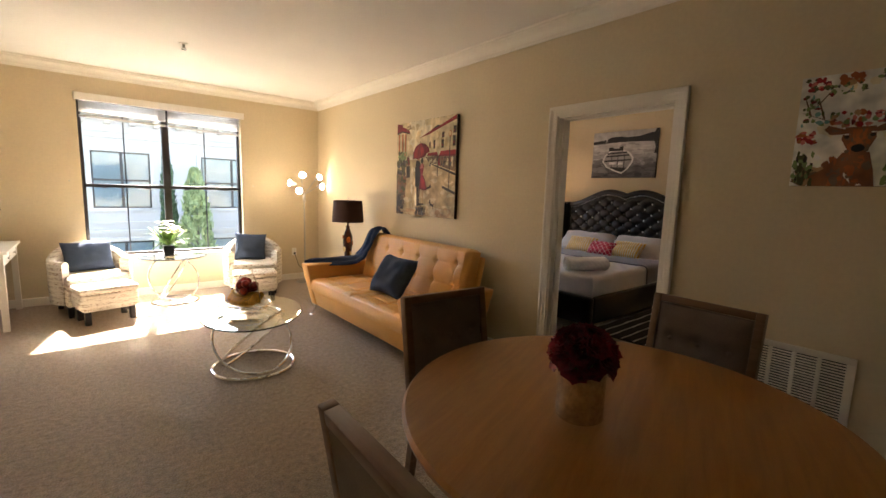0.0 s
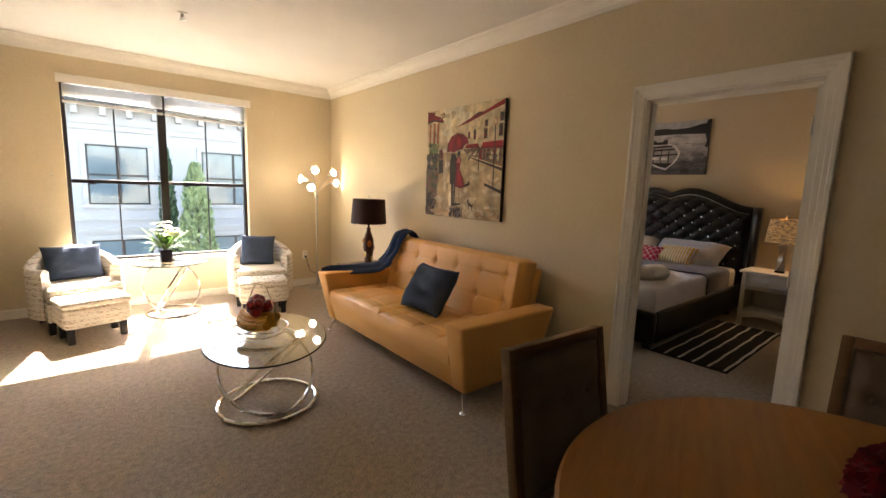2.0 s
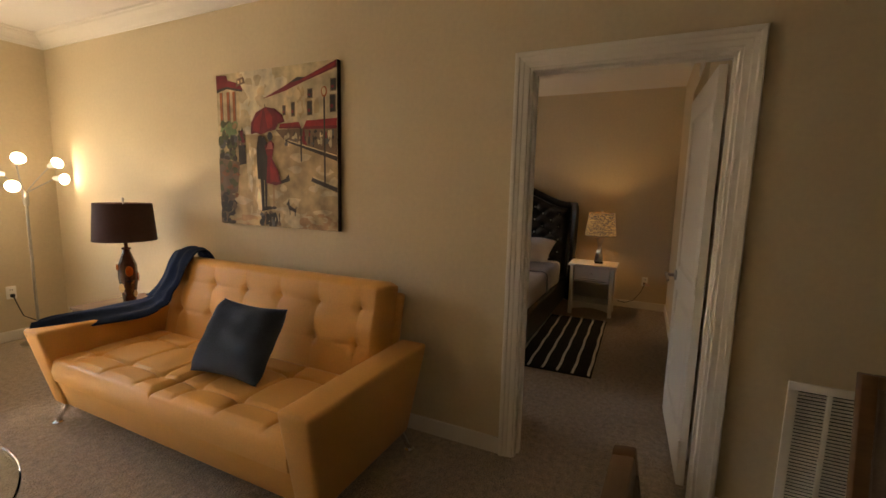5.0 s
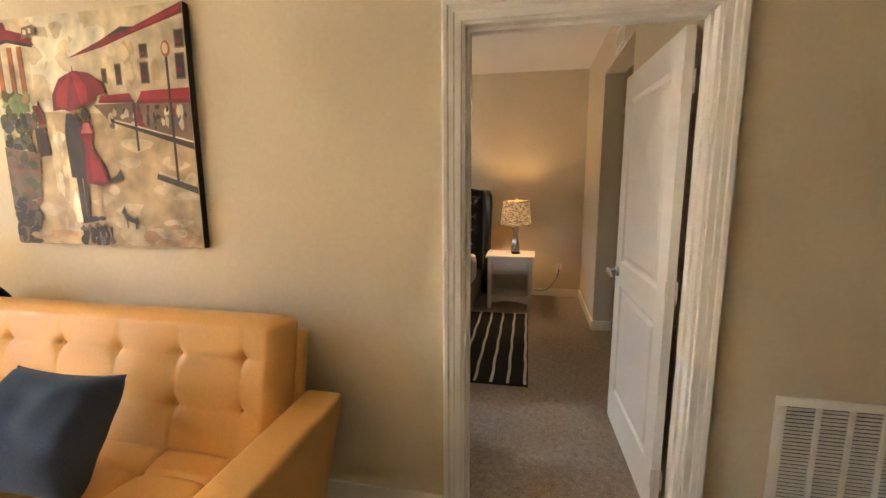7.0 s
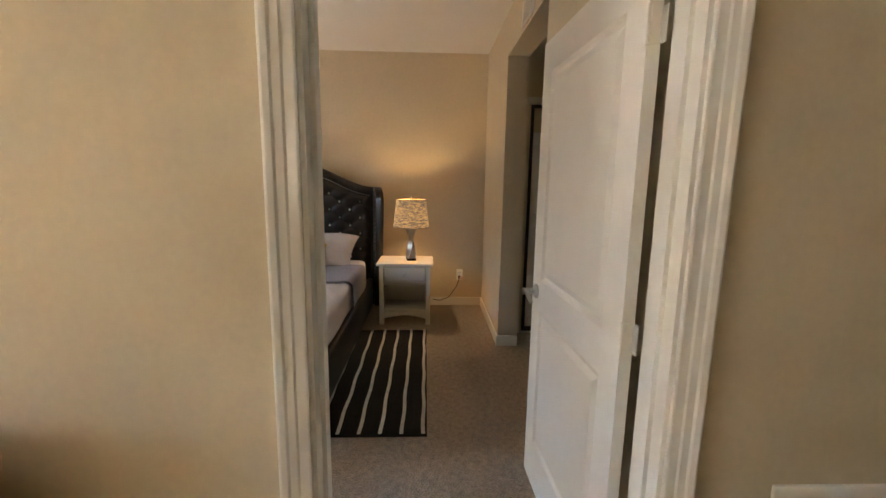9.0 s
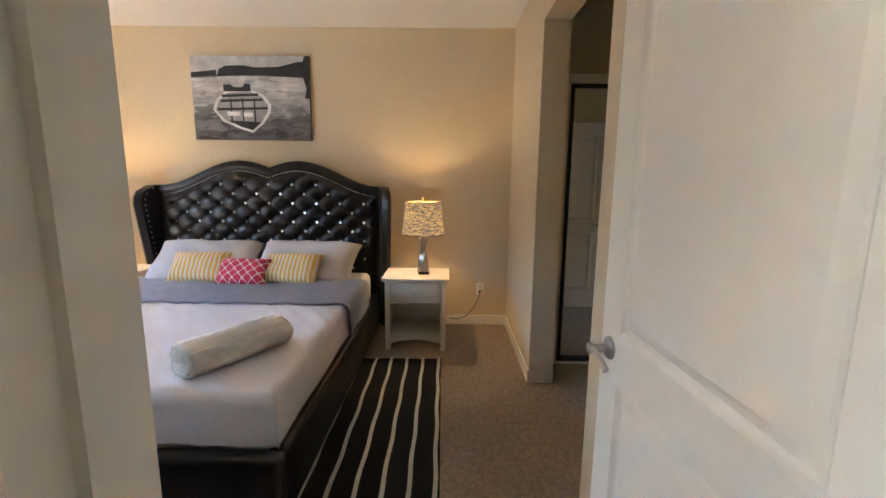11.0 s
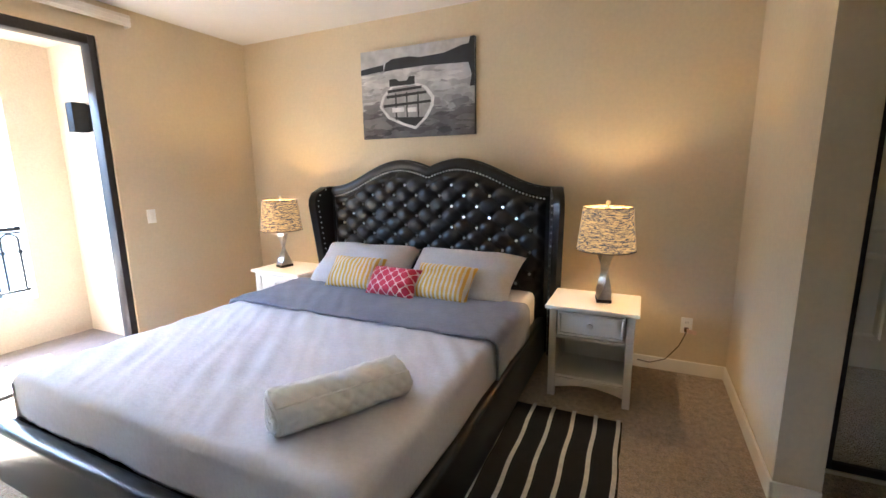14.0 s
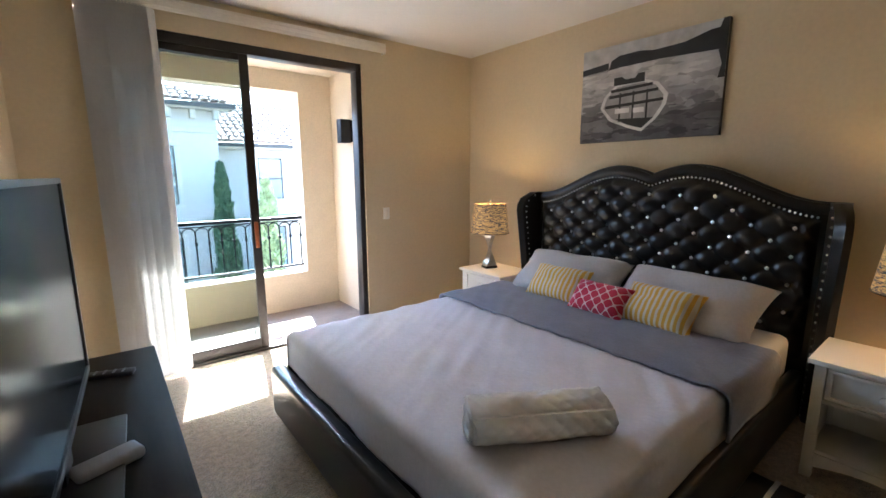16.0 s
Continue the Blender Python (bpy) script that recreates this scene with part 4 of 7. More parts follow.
# ---- pictures ----
def flat(bm, pts, w, h, y, mi):
    vs = [bm.verts.new((a * w - w / 2, y, b * h - h / 2)) for a, b in pts]
    f = bm.faces.new(vs)
    f.material_index = mi


def oval(cx, cy, rx, ry, n=18, a0=0, a1=360):
    return [(cx + rx * math.cos(radians(a0 + (a1 - a0) * i / n)), cy + ry * math.sin(radians(a0 + (a1 - a0) * i / n))) for i in range(n + (0 if a1 - a0 == 360 else 1))]


def brush(name, c, var=0.40, scale=3):
    return mat(name, c, 0.6, var=var, scale=scale, fine=11, bump=0.3, bscale=60, dist=0.002)


def canvas(name, m, w, h, d, edge, label):
    c = thing(name, m, label, "picture")
    boxpart("stretched_canvas", c, edge, -w / 2, 0.0, -h / 2, w / 2, d, h / 2, 0.004)
    return c


P = {k: brush("paint_" + k, v) for k, v in dict(cream=(0.60, 0.48, 0.28), pale=(0.70, 0.62, 0.44), street=(0.44, 0.32, 0.17), dark=(0.035, 0.025, 0.02), red=(0.30, 0.015, 0.02), wine=(0.17, 0.010, 0.018), brown=(0.16, 0.10, 0.06), green=(0.07, 0.075, 0.03), grey=(0.10, 0.095, 0.09), facade=(0.52, 0.42, 0.26), orange=(0.35, 0.10, 0.03), blush=(0.55, 0.16, 0.13), teal=(0.16, 0.33, 0.30), leaf=(0.18, 0.25, 0.10), fawn=(0.22, 0.085, 0.035), sand=(0.40, 0.24, 0.12), white=(0.72, 0.70, 0.64), black=(0.012, 0.012, 0.012)).items()}
PAINTS = list(P)


def paint_layers(c, layers, w, h, label, y=-0.0012):
    """Painted areas, one thin layer over another, as one flat picture."""
    bm = bmesh.new()
    for i, (k, pts) in enumerate(layers):
        flat(bm, pts, w, h, y - 0.000014 * i, PAINTS.index(k))
    return part("painting", bm, [P[k] for k in PAINTS], c, label, smooth=False)


def rect(a, b, c, d):
    return [(a, b), (c, b), (c, d), (a, d)]


PW, PH = 1.045, 1.02
pic = canvas("street_picture", pose(X1 - 0.034, 5.82, 1.68, 0, 0, -90), PW, PH, 0.033, P["dark"], "canvas print of a rainy street with red umbrella")

def dabs(L, rnd, count, x0, y0, x1, y1, kinds, r0, r1, stretch=1.0):
    """Loose brush dabs of uneven outline, kept inside the given part of the canvas."""
    for i in range(count):
        rx, ry = rnd.uniform(r0, r1), rnd.uniform(r0, r1) * stretch
        cx, cy = rnd.uniform(x0, x1), rnd.uniform(y0, y1)
        a0, n = rnd.uniform(0, 6.28), 9
        L.append((rnd.choice(kinds), [(min(0.998, max(0.002, cx + rx * math.cos(a0 + k * 6.283 / n) * rnd.uniform(0.55, 1.1))), min(0.998, max(0.002, cy + ry * math.sin(a0 + k * 6.283 / n) * rnd.uniform(0.55, 1.1)))) for k in range(n)]))


RND = random.Random(77)
soft = ("street", "cream", "street", "facade")
L = [("cream", rect(0.002, 0.002, 0.998, 0.998)), ("pale", [(0.2, 0.60), (0.55, 0.60), (0.50, 0.998), (0.22, 0.998)])]
dabs(L, RND, 30, 0.22, 0.66, 0.60, 0.96, ("cream", "pale", "facade"), 0.03, 0.09)
L += [("street", [(0.002, 0.002), (0.998, 0.002), (0.998, 0.44), (0.6, 0.58), (0.24, 0.60), (0.002, 0.5)])]
dabs(L, RND, 60, 0.15, 0.04, 0.97, 0.46, soft, 0.03, 0.10, 0.45)
dabs(L, RND, 16, 0.26, 0.10, 0.40, 0.56, ("pale", "cream", "facade"), 0.012, 0.035, 2.4)
# house row, its roofs, cafe awnings and tables
L += [("facade", [(0.42, 0.60), (0.998, 0.60), (0.998, 0.94), (0.42, 0.82)])]
dabs(L, RND, 18, 0.60, 0.68, 0.97, 0.84, ("cream", "facade", "street"), 0.015, 0.04, 1.6)
L += [("wine", [(0.41, 0.815), (0.60, 0.88), (0.70, 0.925), (0.76, 0.92), (0.998, 0.998), (0.998, 0.955), (0.76, 0.895), (0.60, 0.85)]), ("red", [(0.74, 0.91), (0.985, 0.985), (0.985, 0.965), (0.76, 0.90)]), ("dark", [(0.64, 0.895), (0.70, 0.925), (0.76, 0.92), (0.72, 0.905)])]
for x, z, w, h in ((0.585, 0.71, 0.018, 0.05), (0.655, 0.70, 0.022, 0.075), (0.78, 0.70, 0.032, 0.075), (0.785, 0.80, 0.03, 0.045), (0.95, 0.71, 0.035, 0.09), (0.955, 0.83, 0.035, 0.06)):
    L += [("brown", rect(x - 0.005, z - 0.006, x + w + 0.005, z + h + 0.006)), ("dark", rect(x, z, x + w, z + h)), ("wine", rect(x, z + h * 0.2, x + w * 0.6, z + h * 0.45))]
L += [("brown", [(0.52, 0.62), (0.998, 0.62), (0.998, 0.42), (0.60, 0.545)])]
dabs(L, RND, 40, 0.58, 0.52, 0.97, 0.60, ("wine", "dark", "cream", "dark", "grey", "facade"), 0.006, 0.018, 2.0)
L += [("dark", [(0.60, 0.545), (0.998, 0.42), (0.998, 0.445), (0.60, 0.56)]), ("cream", [(0.62, 0.548), (0.998, 0.448), (0.998, 0.455), (0.62, 0.555)])]
L += [("red", [(0.55, 0.625), (0.73, 0.62), (0.71, 0.66), (0.56, 0.655)]), ("red", [(0.74, 0.615), (0.998, 0.61), (0.998, 0.67), (0.77, 0.665)]), ("wine", [(0.55, 0.625), (0.73, 0.62), (0.73, 0.632), (0.55, 0.635)]), ("wine", [(0.74, 0.615), (0.998, 0.61), (0.998, 0.628), (0.745, 0.63)])]
L += [("dark", [(0.80, 0.30), (0.998, 0.235), (0.998, 0.265), (0.81, 0.325)]), ("cream", [(0.81, 0.322), (0.99, 0.266), (0.99, 0.275), (0.82, 0.33)])]
for x, t, b in ((0.90, 0.80, 0.29), (0.72, 0.62, 0.42)):
    L += [("dark", rect(x, b, x + 0.012, t))]
L += [("orange", oval(0.906, 0.825, 0.022, 0.032)), ("cream", oval(0.904, 0.827, 0.014, 0.022))]
# house front, trees and planters in the dusk
L += [("facade", [(0.002, 0.60), (0.19, 0.66), (0.19, 0.90), (0.002, 0.92)])]
for x in (0.03, 0.095, 0.15):
    L += [("orange", rect(x, 0.66, x + 0.022, 0.88)), ("brown", rect(x + 0.022, 0.66, x + 0.030, 0.88))]
L += [("wine", [(0.002, 0.895), (0.11, 0.91), (0.25, 0.88), (0.22, 0.925), (0.11, 0.955), (0.10, 0.985), (0.002, 0.995)]), ("dark", [(0.002, 0.88), (0.10, 0.90), (0.24, 0.872), (0.24, 0.885), (0.10, 0.915), (0.002, 0.90)])]
dabs(L, RND, 40, 0.04, 0.60, 0.17, 0.68, ("leaf", "green", "leaf", "sand"), 0.012, 0.035)
dabs(L, RND, 46, 0.02, 0.44, 0.16, 0.58, ("green", "dark", "green", "grey"), 0.015, 0.042)
dabs(L, RND, 20, 0.19, 0.52, 0.25, 0.63, ("green", "wine", "brown", "green"), 0.010, 0.024, 1.3)
L += [("dark", [(0.19, 0.40), (0.26, 0.41), (0.25, 0.53), (0.19, 0.53)])]
L += [("brown", [(0.002, 0.18), (0.17, 0.22), (0.20, 0.42), (0.002, 0.45)])]
dabs(L, RND, 40, 0.01, 0.19, 0.17, 0.42, ("brown", "brown", "fawn", "green"), 0.02, 0.05, 0.7)
dabs(L, RND, 40, 0.01, 0.01, 0.14, 0.20, ("dark", "dark", "brown"), 0.02, 0.055, 0.8)
dabs(L, RND, 26, 0.12, 0.01, 0.40, 0.06, ("sand", "street", "street"), 0.03, 0.07, 0.35)
dabs(L, RND, 22, 0.62, 0.01, 0.98, 0.08, ("sand", "street", "facade"), 0.03, 0.08, 0.5)
dabs(L, RND, 24, 0.38, 0.01, 0.54, 0.09, ("dark", "grey", "brown"), 0.008, 0.028, 1.5)
L += [("brown", [(0.19, 0.905), (0.27, 0.925), (0.26, 0.965), (0.20, 0.955)]), ("cream", rect(0.205, 0.925, 0.222, 0.945)), ("cream", rect(0.235, 0.93, 0.25, 0.95))]
# couple under the umbrella, and a small dog
L += [("dark", [(0.36, 0.31), (0.45, 0.30), (0.46, 0.52), (0.42, 0.59), (0.375, 0.585), (0.355, 0.50)]), ("dark", [(0.385, 0.31), (0.415, 0.31), (0.415, 0.11), (0.39, 0.10)]), ("dark", [(0.42, 0.31), (0.445, 0.31), (0.435, 0.13), (0.42, 0.12)]), ("dark", [(0.385, 0.10), (0.48, 0.115), (0.47, 0.135), (0.40, 0.13)])]
L += [("sand", [(0.49, 0.28), (0.505, 0.28), (0.50, 0.13), (0.49, 0.13)]), ("dark", oval(0.495, 0.125, 0.022, 0.010)), ("dark", [(0.53, 0.29), (0.60, 0.315), (0.625, 0.345), (0.635, 0.30), (0.54, 0.275)])]
L += [("wine", [(0.435, 0.285), (0.52, 0.27), (0.565, 0.285), (0.535, 0.37), (0.49, 0.44), (0.51, 0.53), (0.48, 0.56), (0.425, 0.52), (0.45, 0.45)]), ("red", [(0.47, 0.29), (0.55, 0.29), (0.52, 0.37), (0.48, 0.43), (0.47, 0.38)]), ("blush", [(0.44, 0.50), (0.50, 0.50), (0.49, 0.545), (0.46, 0.545)]), ("sand", oval(0.415, 0.60, 0.016, 0.020)), ("dark", oval(0.475, 0.58, 0.022, 0.028))]
L += [("wine", [(0.31, 0.60), (0.315, 0.67), (0.36, 0.735), (0.44, 0.765), (0.52, 0.75), (0.58, 0.71), (0.60, 0.665), (0.55, 0.655), (0.52, 0.62), (0.46, 0.61), (0.40, 0.595), (0.36, 0.605)]), ("red", [(0.325, 0.62), (0.34, 0.68), (0.42, 0.755), (0.385, 0.61)]), ("red", [(0.43, 0.755), (0.455, 0.755), (0.50, 0.70), (0.50, 0.635), (0.46, 0.625)]), ("dark", rect(0.436, 0.76, 0.441, 0.782))]
L += [("dark", [(0.61, 0.155), (0.67, 0.125), (0.685, 0.14), (0.68, 0.10), (0.62, 0.12)]), ("dark", [(0.60, 0.15), (0.625, 0.185), (0.63, 0.14)]), ("dark", rect(0.625, 0.085, 0.632, 0.13)), ("dark", rect(0.668, 0.08, 0.676, 0.12))]
paint_layers(pic, L, PW, PH, "rainy street scene in cream and red")

DW, DHH = 0.52, 0.53
deer = canvas("deer_picture", pose(X1 - 0.034, 2.415, 1.785, 0, 0, -90), DW, DHH, 0.033, P["brown"], "canvas print of a deer wreathed in pink flowers")
L = [("white", rect(0.002, 0.002, 0.998, 0.998))]
RND = random.Random(21)
dabs(L, RND, 26, 0.05, 0.05, 0.95, 0.95, ("white", "white", "pale"), 0.04, 0.12)
dabs(L, RND, 40, 0.06, 0.02, 0.32, 0.16, ("sand", "fawn", "sand", "brown"), 0.03, 0.07, 0.7)
L += [("fawn", [(0.14, 0.002), (0.60, 0.002), (0.58, 0.14), (0.54, 0.30), (0.36, 0.30), (0.30, 0.20), (0.16, 0.10)]), ("white", [(0.34, 0.15), (0.38, 0.13), (0.52, 0.01), (0.46, 0.005)])]
dabs(L, RND, 50, 0.26, 0.02, 0.55, 0.26, ("fawn", "brown", "orange", "fawn"), 0.012, 0.04, 1.8)
L += [("fawn", [(0.40, 0.30), (0.43, 0.265), (0.49, 0.265), (0.52, 0.30), (0.57, 0.42), (0.56, 0.52), (0.36, 0.52), (0.34, 0.42)]), ("orange", [(0.43, 0.36), (0.49, 0.36), (0.51, 0.50), (0.41, 0.50)])]
dabs(L, RND, 24, 0.38, 0.30, 0.53, 0.50, ("fawn", "orange", "brown"), 0.010, 0.026, 1.6)
L += [("fawn", [(0.37, 0.50), (0.24, 0.545), (0.21, 0.51), (0.26, 0.46), (0.35, 0.46)]), ("fawn", [(0.55, 0.50), (0.66, 0.56), (0.70, 0.54), (0.66, 0.475), (0.56, 0.47)]), ("brown", [(0.34, 0.49), (0.26, 0.52), (0.27, 0.485)]), ("brown", [(0.58, 0.50), (0.66, 0.535), (0.64, 0.495)])]
L += [("black", oval(0.46, 0.335, 0.045, 0.035)), ("dark", oval(0.375, 0.435, 0.018, 0.015)), ("dark", oval(0.545, 0.445, 0.018, 0.015)), ("white", oval(0.37, 0.458, 0.020, 0.006)), ("white", oval(0.55, 0.468, 0.020, 0.006))]
for (a, b, c, d, w) in ((0.28, 0.58, 0.04, 0.67, 0.022), (0.20, 0.62, 0.14, 0.80, 0.016), (0.10, 0.65, 0.04, 0.82, 0.016), (0.14, 0.74, 0.22, 0.84, 0.012), (0.62, 0.60, 0.97, 0.72, 0.024), (0.80, 0.66, 0.86, 0.86, 0.018), (0.90, 0.69, 0.98, 0.78, 0.016), (0.86, 0.80, 0.96, 0.90, 0.012), (0.76, 0.93, 0.97, 0.95, 0.020)):
    L.append(("brown", [(a - w * 0.6, b - w * 0.6), (a + w * 0.6, b - w * 0.6), (c + w * 0.35, d), (c - w * 0.35, d + w * 0.5)]))
tones = ("blush", "red", "orange", "sand", "wine", "blush")
greens = ("leaf", "green", "teal", "leaf")
dabs(L, RND, 60, 0.24, 0.53, 0.68, 0.66, tones + ("leaf",), 0.012, 0.034)
dabs(L, RND, 16, 0.04, 0.88, 0.20, 0.97, ("red", "wine", "blush", "green"), 0.016, 0.036)
dabs(L, RND, 16, 0.25, 0.91, 0.42, 0.98, ("orange", "sand", "orange"), 0.016, 0.04)
dabs(L, RND, 20, 0.54, 0.91, 0.74, 0.98, ("teal", "teal", "leaf", "grey"), 0.016, 0.04)
dabs(L, RND, 26, 0.22, 0.82, 0.46, 0.90, greens + ("grey",), 0.008, 0.020)
dabs(L, RND, 30, 0.03, 0.54, 0.26, 0.86, greens + ("wine",), 0.012, 0.028)
dabs(L, RND, 22, 0.03, 0.40, 0.15, 0.50, ("blush", "orange", "red"), 0.014, 0.034)
dabs(L, RND, 34, 0.02, 0.02, 0.16, 0.30, ("green", "dark", "leaf", "green"), 0.010, 0.030, 2.0)
dabs(L, RND, 34, 0.74, 0.03, 0.96, 0.22, ("red", "wine", "blush", "red"), 0.020, 0.045)
dabs(L, RND, 14, 0.64, 0.03, 0.74, 0.16, greens, 0.012, 0.030, 1.5)
dabs(L, RND, 20, 0.82, 0.28, 0.97, 0.50, ("orange", "red", "green", "leaf"), 0.014, 0.036)
dabs(L, RND, 24, 0.84, 0.70, 0.97, 0.97, ("green", "brown", "dark", "leaf"), 0.012, 0.030)
paint_layers(deer, L, DW, DHH, "deer and flowers on white")

# return-air grille
gr = thing("wall_grille", pose(X1, 2.663, 0.403, 0, 0, -90), "white steel return-air grille low on the wall", "vent")
GW, GH = 0.68, 0.58
bm = bmesh.new()
for a in (box(bm, -GW / 2, -0.012, -GH / 2, GW / 2, 0, -GH / 2 + 0.035, 0.003), box(bm, -GW / 2, -0.012, GH / 2 - 0.035, GW / 2, 0, GH / 2, 0.003), box(bm, -GW / 2, -0.012, -GH / 2 + 0.035, -GW / 2 + 0.035, 0, GH / 2 - 0.035, 0.003), box(bm, GW / 2 - 0.035, -0.012, -GH / 2 + 0.035, GW / 2, 0, GH / 2 - 0.035, 0.003)):
    pass
part("frame", bm, WHITE, gr)
# black sheet on the uncut wall stands in for shade between the louvres
boxpart("duct_shade_sheet", gr, BLACKPL, -GW / 2 + 0.03, -0.002, -GH / 2 + 0.03, GW / 2 - 0.03, -0.0005, GH / 2 - 0.03, 0)
for i in range(1, 6):
    x = -GW / 2 + 0.035 + i * (GW - 0.07) / 6
    boxpart("divider", gr, WHITE, x - 0.009, -0.011, -GH / 2 + 0.035, x + 0.009, -0.003, GH / 2 - 0.035, 0.001)
bm = bmesh.new()
vs = box(bm, -GW / 2 + 0.035, -0.010, -0.001, GW / 2 - 0.035, -0.003, 0.001)
for v in bm.verts:
    v.co.z += -0.003 if v.co.y < -0.006 else 0.0025
slat_me = bpy.data.meshes.new("slat"); bm.to_mesh(slat_me); bm.free(); slat_me.materials.append(WHITE)
for i in range(34):
    o = new("slat", slat_me); o.parent = gr; o.location = (0, 0, -GH / 2 + 0.045 + i * (GH - 0.09) / 33)


# ---- dining ----
dt = thing("dining_table", pose(3.08, 2.745, 0, 0, 0, 20), "round honey-brown wooden dining table", "table")
bm = bmesh.new(); lathe(bm, [(0.60, 0.705), (0.66, 0.708), (0.695, 0.722), (0.70, 0.738), (0.69, 0.750), (0.67, 0.7505), (0.4, 0.7505)], 96)
part("tabletop", bm, TABLEWOOD, dt)
bm = bmesh.new(); lathe(bm, [(0.52, 0.64), (0.52, 0.705)], 64)
part("apron", bm, TABLEWOOD, dt)
bm = bmesh.new(); lathe(bm, [(0.10, 0.05), (0.085, 0.12), (0.06, 0.3), (0.075, 0.5), (0.12, 0.64)], 32)
part("pedestal", bm, TABLEWOOD, dt)
for k in range(4):
    bm = bmesh.new()
    vs = box(bm, 0.05, -0.04, 0.0, 0.42, 0.04, 0.11)
    for v in bm.verts:
        if v.co.x > 0.3 and v.co.z > 0.05:
            v.co.z = 0.045
    bmesh.ops.transform(bm, matrix=pose(0, 0, 0, 0, 0, 90 * k + 45), verts=bm.verts)
    part("foot", bm, TABLEWOOD, dt)


def dining_chair(m):
    c = thing("dining_chair", m, "brown wooden dining chair with buttoned taupe upholstery", "chair", "chairs round the dining table")
    lean = pose(0, 0.20, 0.44, -9)
    W, Hb = 0.47, 0.53
    bm = bmesh.new()
    for x0, z0, x1, z1 in ((-W / 2, -0.05, -W / 2 + 0.035, Hb), (W / 2 - 0.035, -0.05, W / 2, Hb), (-W / 2 + 0.035, Hb - 0.035, W / 2 - 0.035, Hb), (-W / 2 + 0.035, 0.03, W / 2 - 0.035, 0.06)):
        sub = bmesh.new(); box(sub, x0, -0.02, z0, x1, 0.02, z1, 0.004)
        tmp = bpy.data.meshes.new("tmp"); sub.to_mesh(tmp); sub.free(); bm.from_mesh(tmp); bpy.data.meshes.remove(tmp)
    bmesh.ops.transform(bm, matrix=lean, verts=bm.verts)
    part("back_frame", bm, CHAIRWOOD, c)
    sx, sz = W - 0.074, Hb - 0.10
    pts = [(sx * k, sz * q) for k in (0.18, 0.5, 0.82) for q in (0.62, 0.22)]
    for side, nm in ((-1, "back_pad"), (1, "rear_pad")):
        bm = bmesh.new()

        def g(u, v):
            a, b = u * sx, v * sz
            d2 = min((a - p) ** 2 + (b - q) ** 2 for p, q in pts)
            e = min(a, sx - a, b, sz - b)
            h = 0.012 + 0.026 * min(1, max(e, 0) / 0.05) ** 0.6 - 0.018 * math.exp(-d2 / 0.0011) - 0.006 * math.exp(-((b - sz * 0.62) ** 2) / 0.0008)
            return lean @ Vector((-sx / 2 + a, side * (h if side < 0 else 0.016), 0.062 + b))
        sheet(bm, 36, 32, g)
        pd = part(nm, bm, CHAIRCLOTH, c)
        if side < 0:
            buttons("button", pts, lambda x, z: lean @ pose(-sx / 2 + x, -0.021, 0.062 + z, 90), CHAIRCLOTH, pd, 0.011)
    bm = bmesh.new(); tube(bm, [lean @ Vector(p) for p in ((-sx / 2, -0.020, 0.062), (sx / 2, -0.020, 0.062), (sx / 2, -0.020, 0.062 + sz), (-sx / 2, -0.020, 0.062 + sz))], 0.004, 6, True)
    part("piping", bm, CHAIRCLOTH, c)
    bm = bmesh.new(); box(bm, -0.235, -0.25, 0.44, 0.235, 0.18, 0.49, 0.022, 4)
    part("seat", bm, CHAIRCLOTH, c)
    bm = bmesh.new(); box(bm, -0.225, -0.24, 0.38, 0.225, 0.19, 0.44, 0.004)
    part("seat_frame", bm, CHAIRWOOD, c)
    for sx2 in (-1, 1):
        for sy, dy in ((-0.215, -0.01), (0.19, 0.07)):
            bm = bmesh.new()
            vs = box(bm, sx2 * 0.205 - 0.02, sy - 0.02, 0, sx2 * 0.205 + 0.02, sy + 0.02, 0.40)
            for v in vs:
                if v.co.z < 0.1:
                    v.co.y += dy
                    v.co.x = sx2 * 0.205 + (v.co.x - sx2 * 0.205) * 0.7
            part("leg", bm, CHAIRWOOD, c)
    return c


ch = dining_chair(pose(3.04, 3.325, 0, 0, 0, -3.5))
copy_thing(ch, pose(3.68, 2.80, 0, 0, 0, -92))
copy_thing(ch, pose(2.43, 2.69, 0, 0, 0, 88))

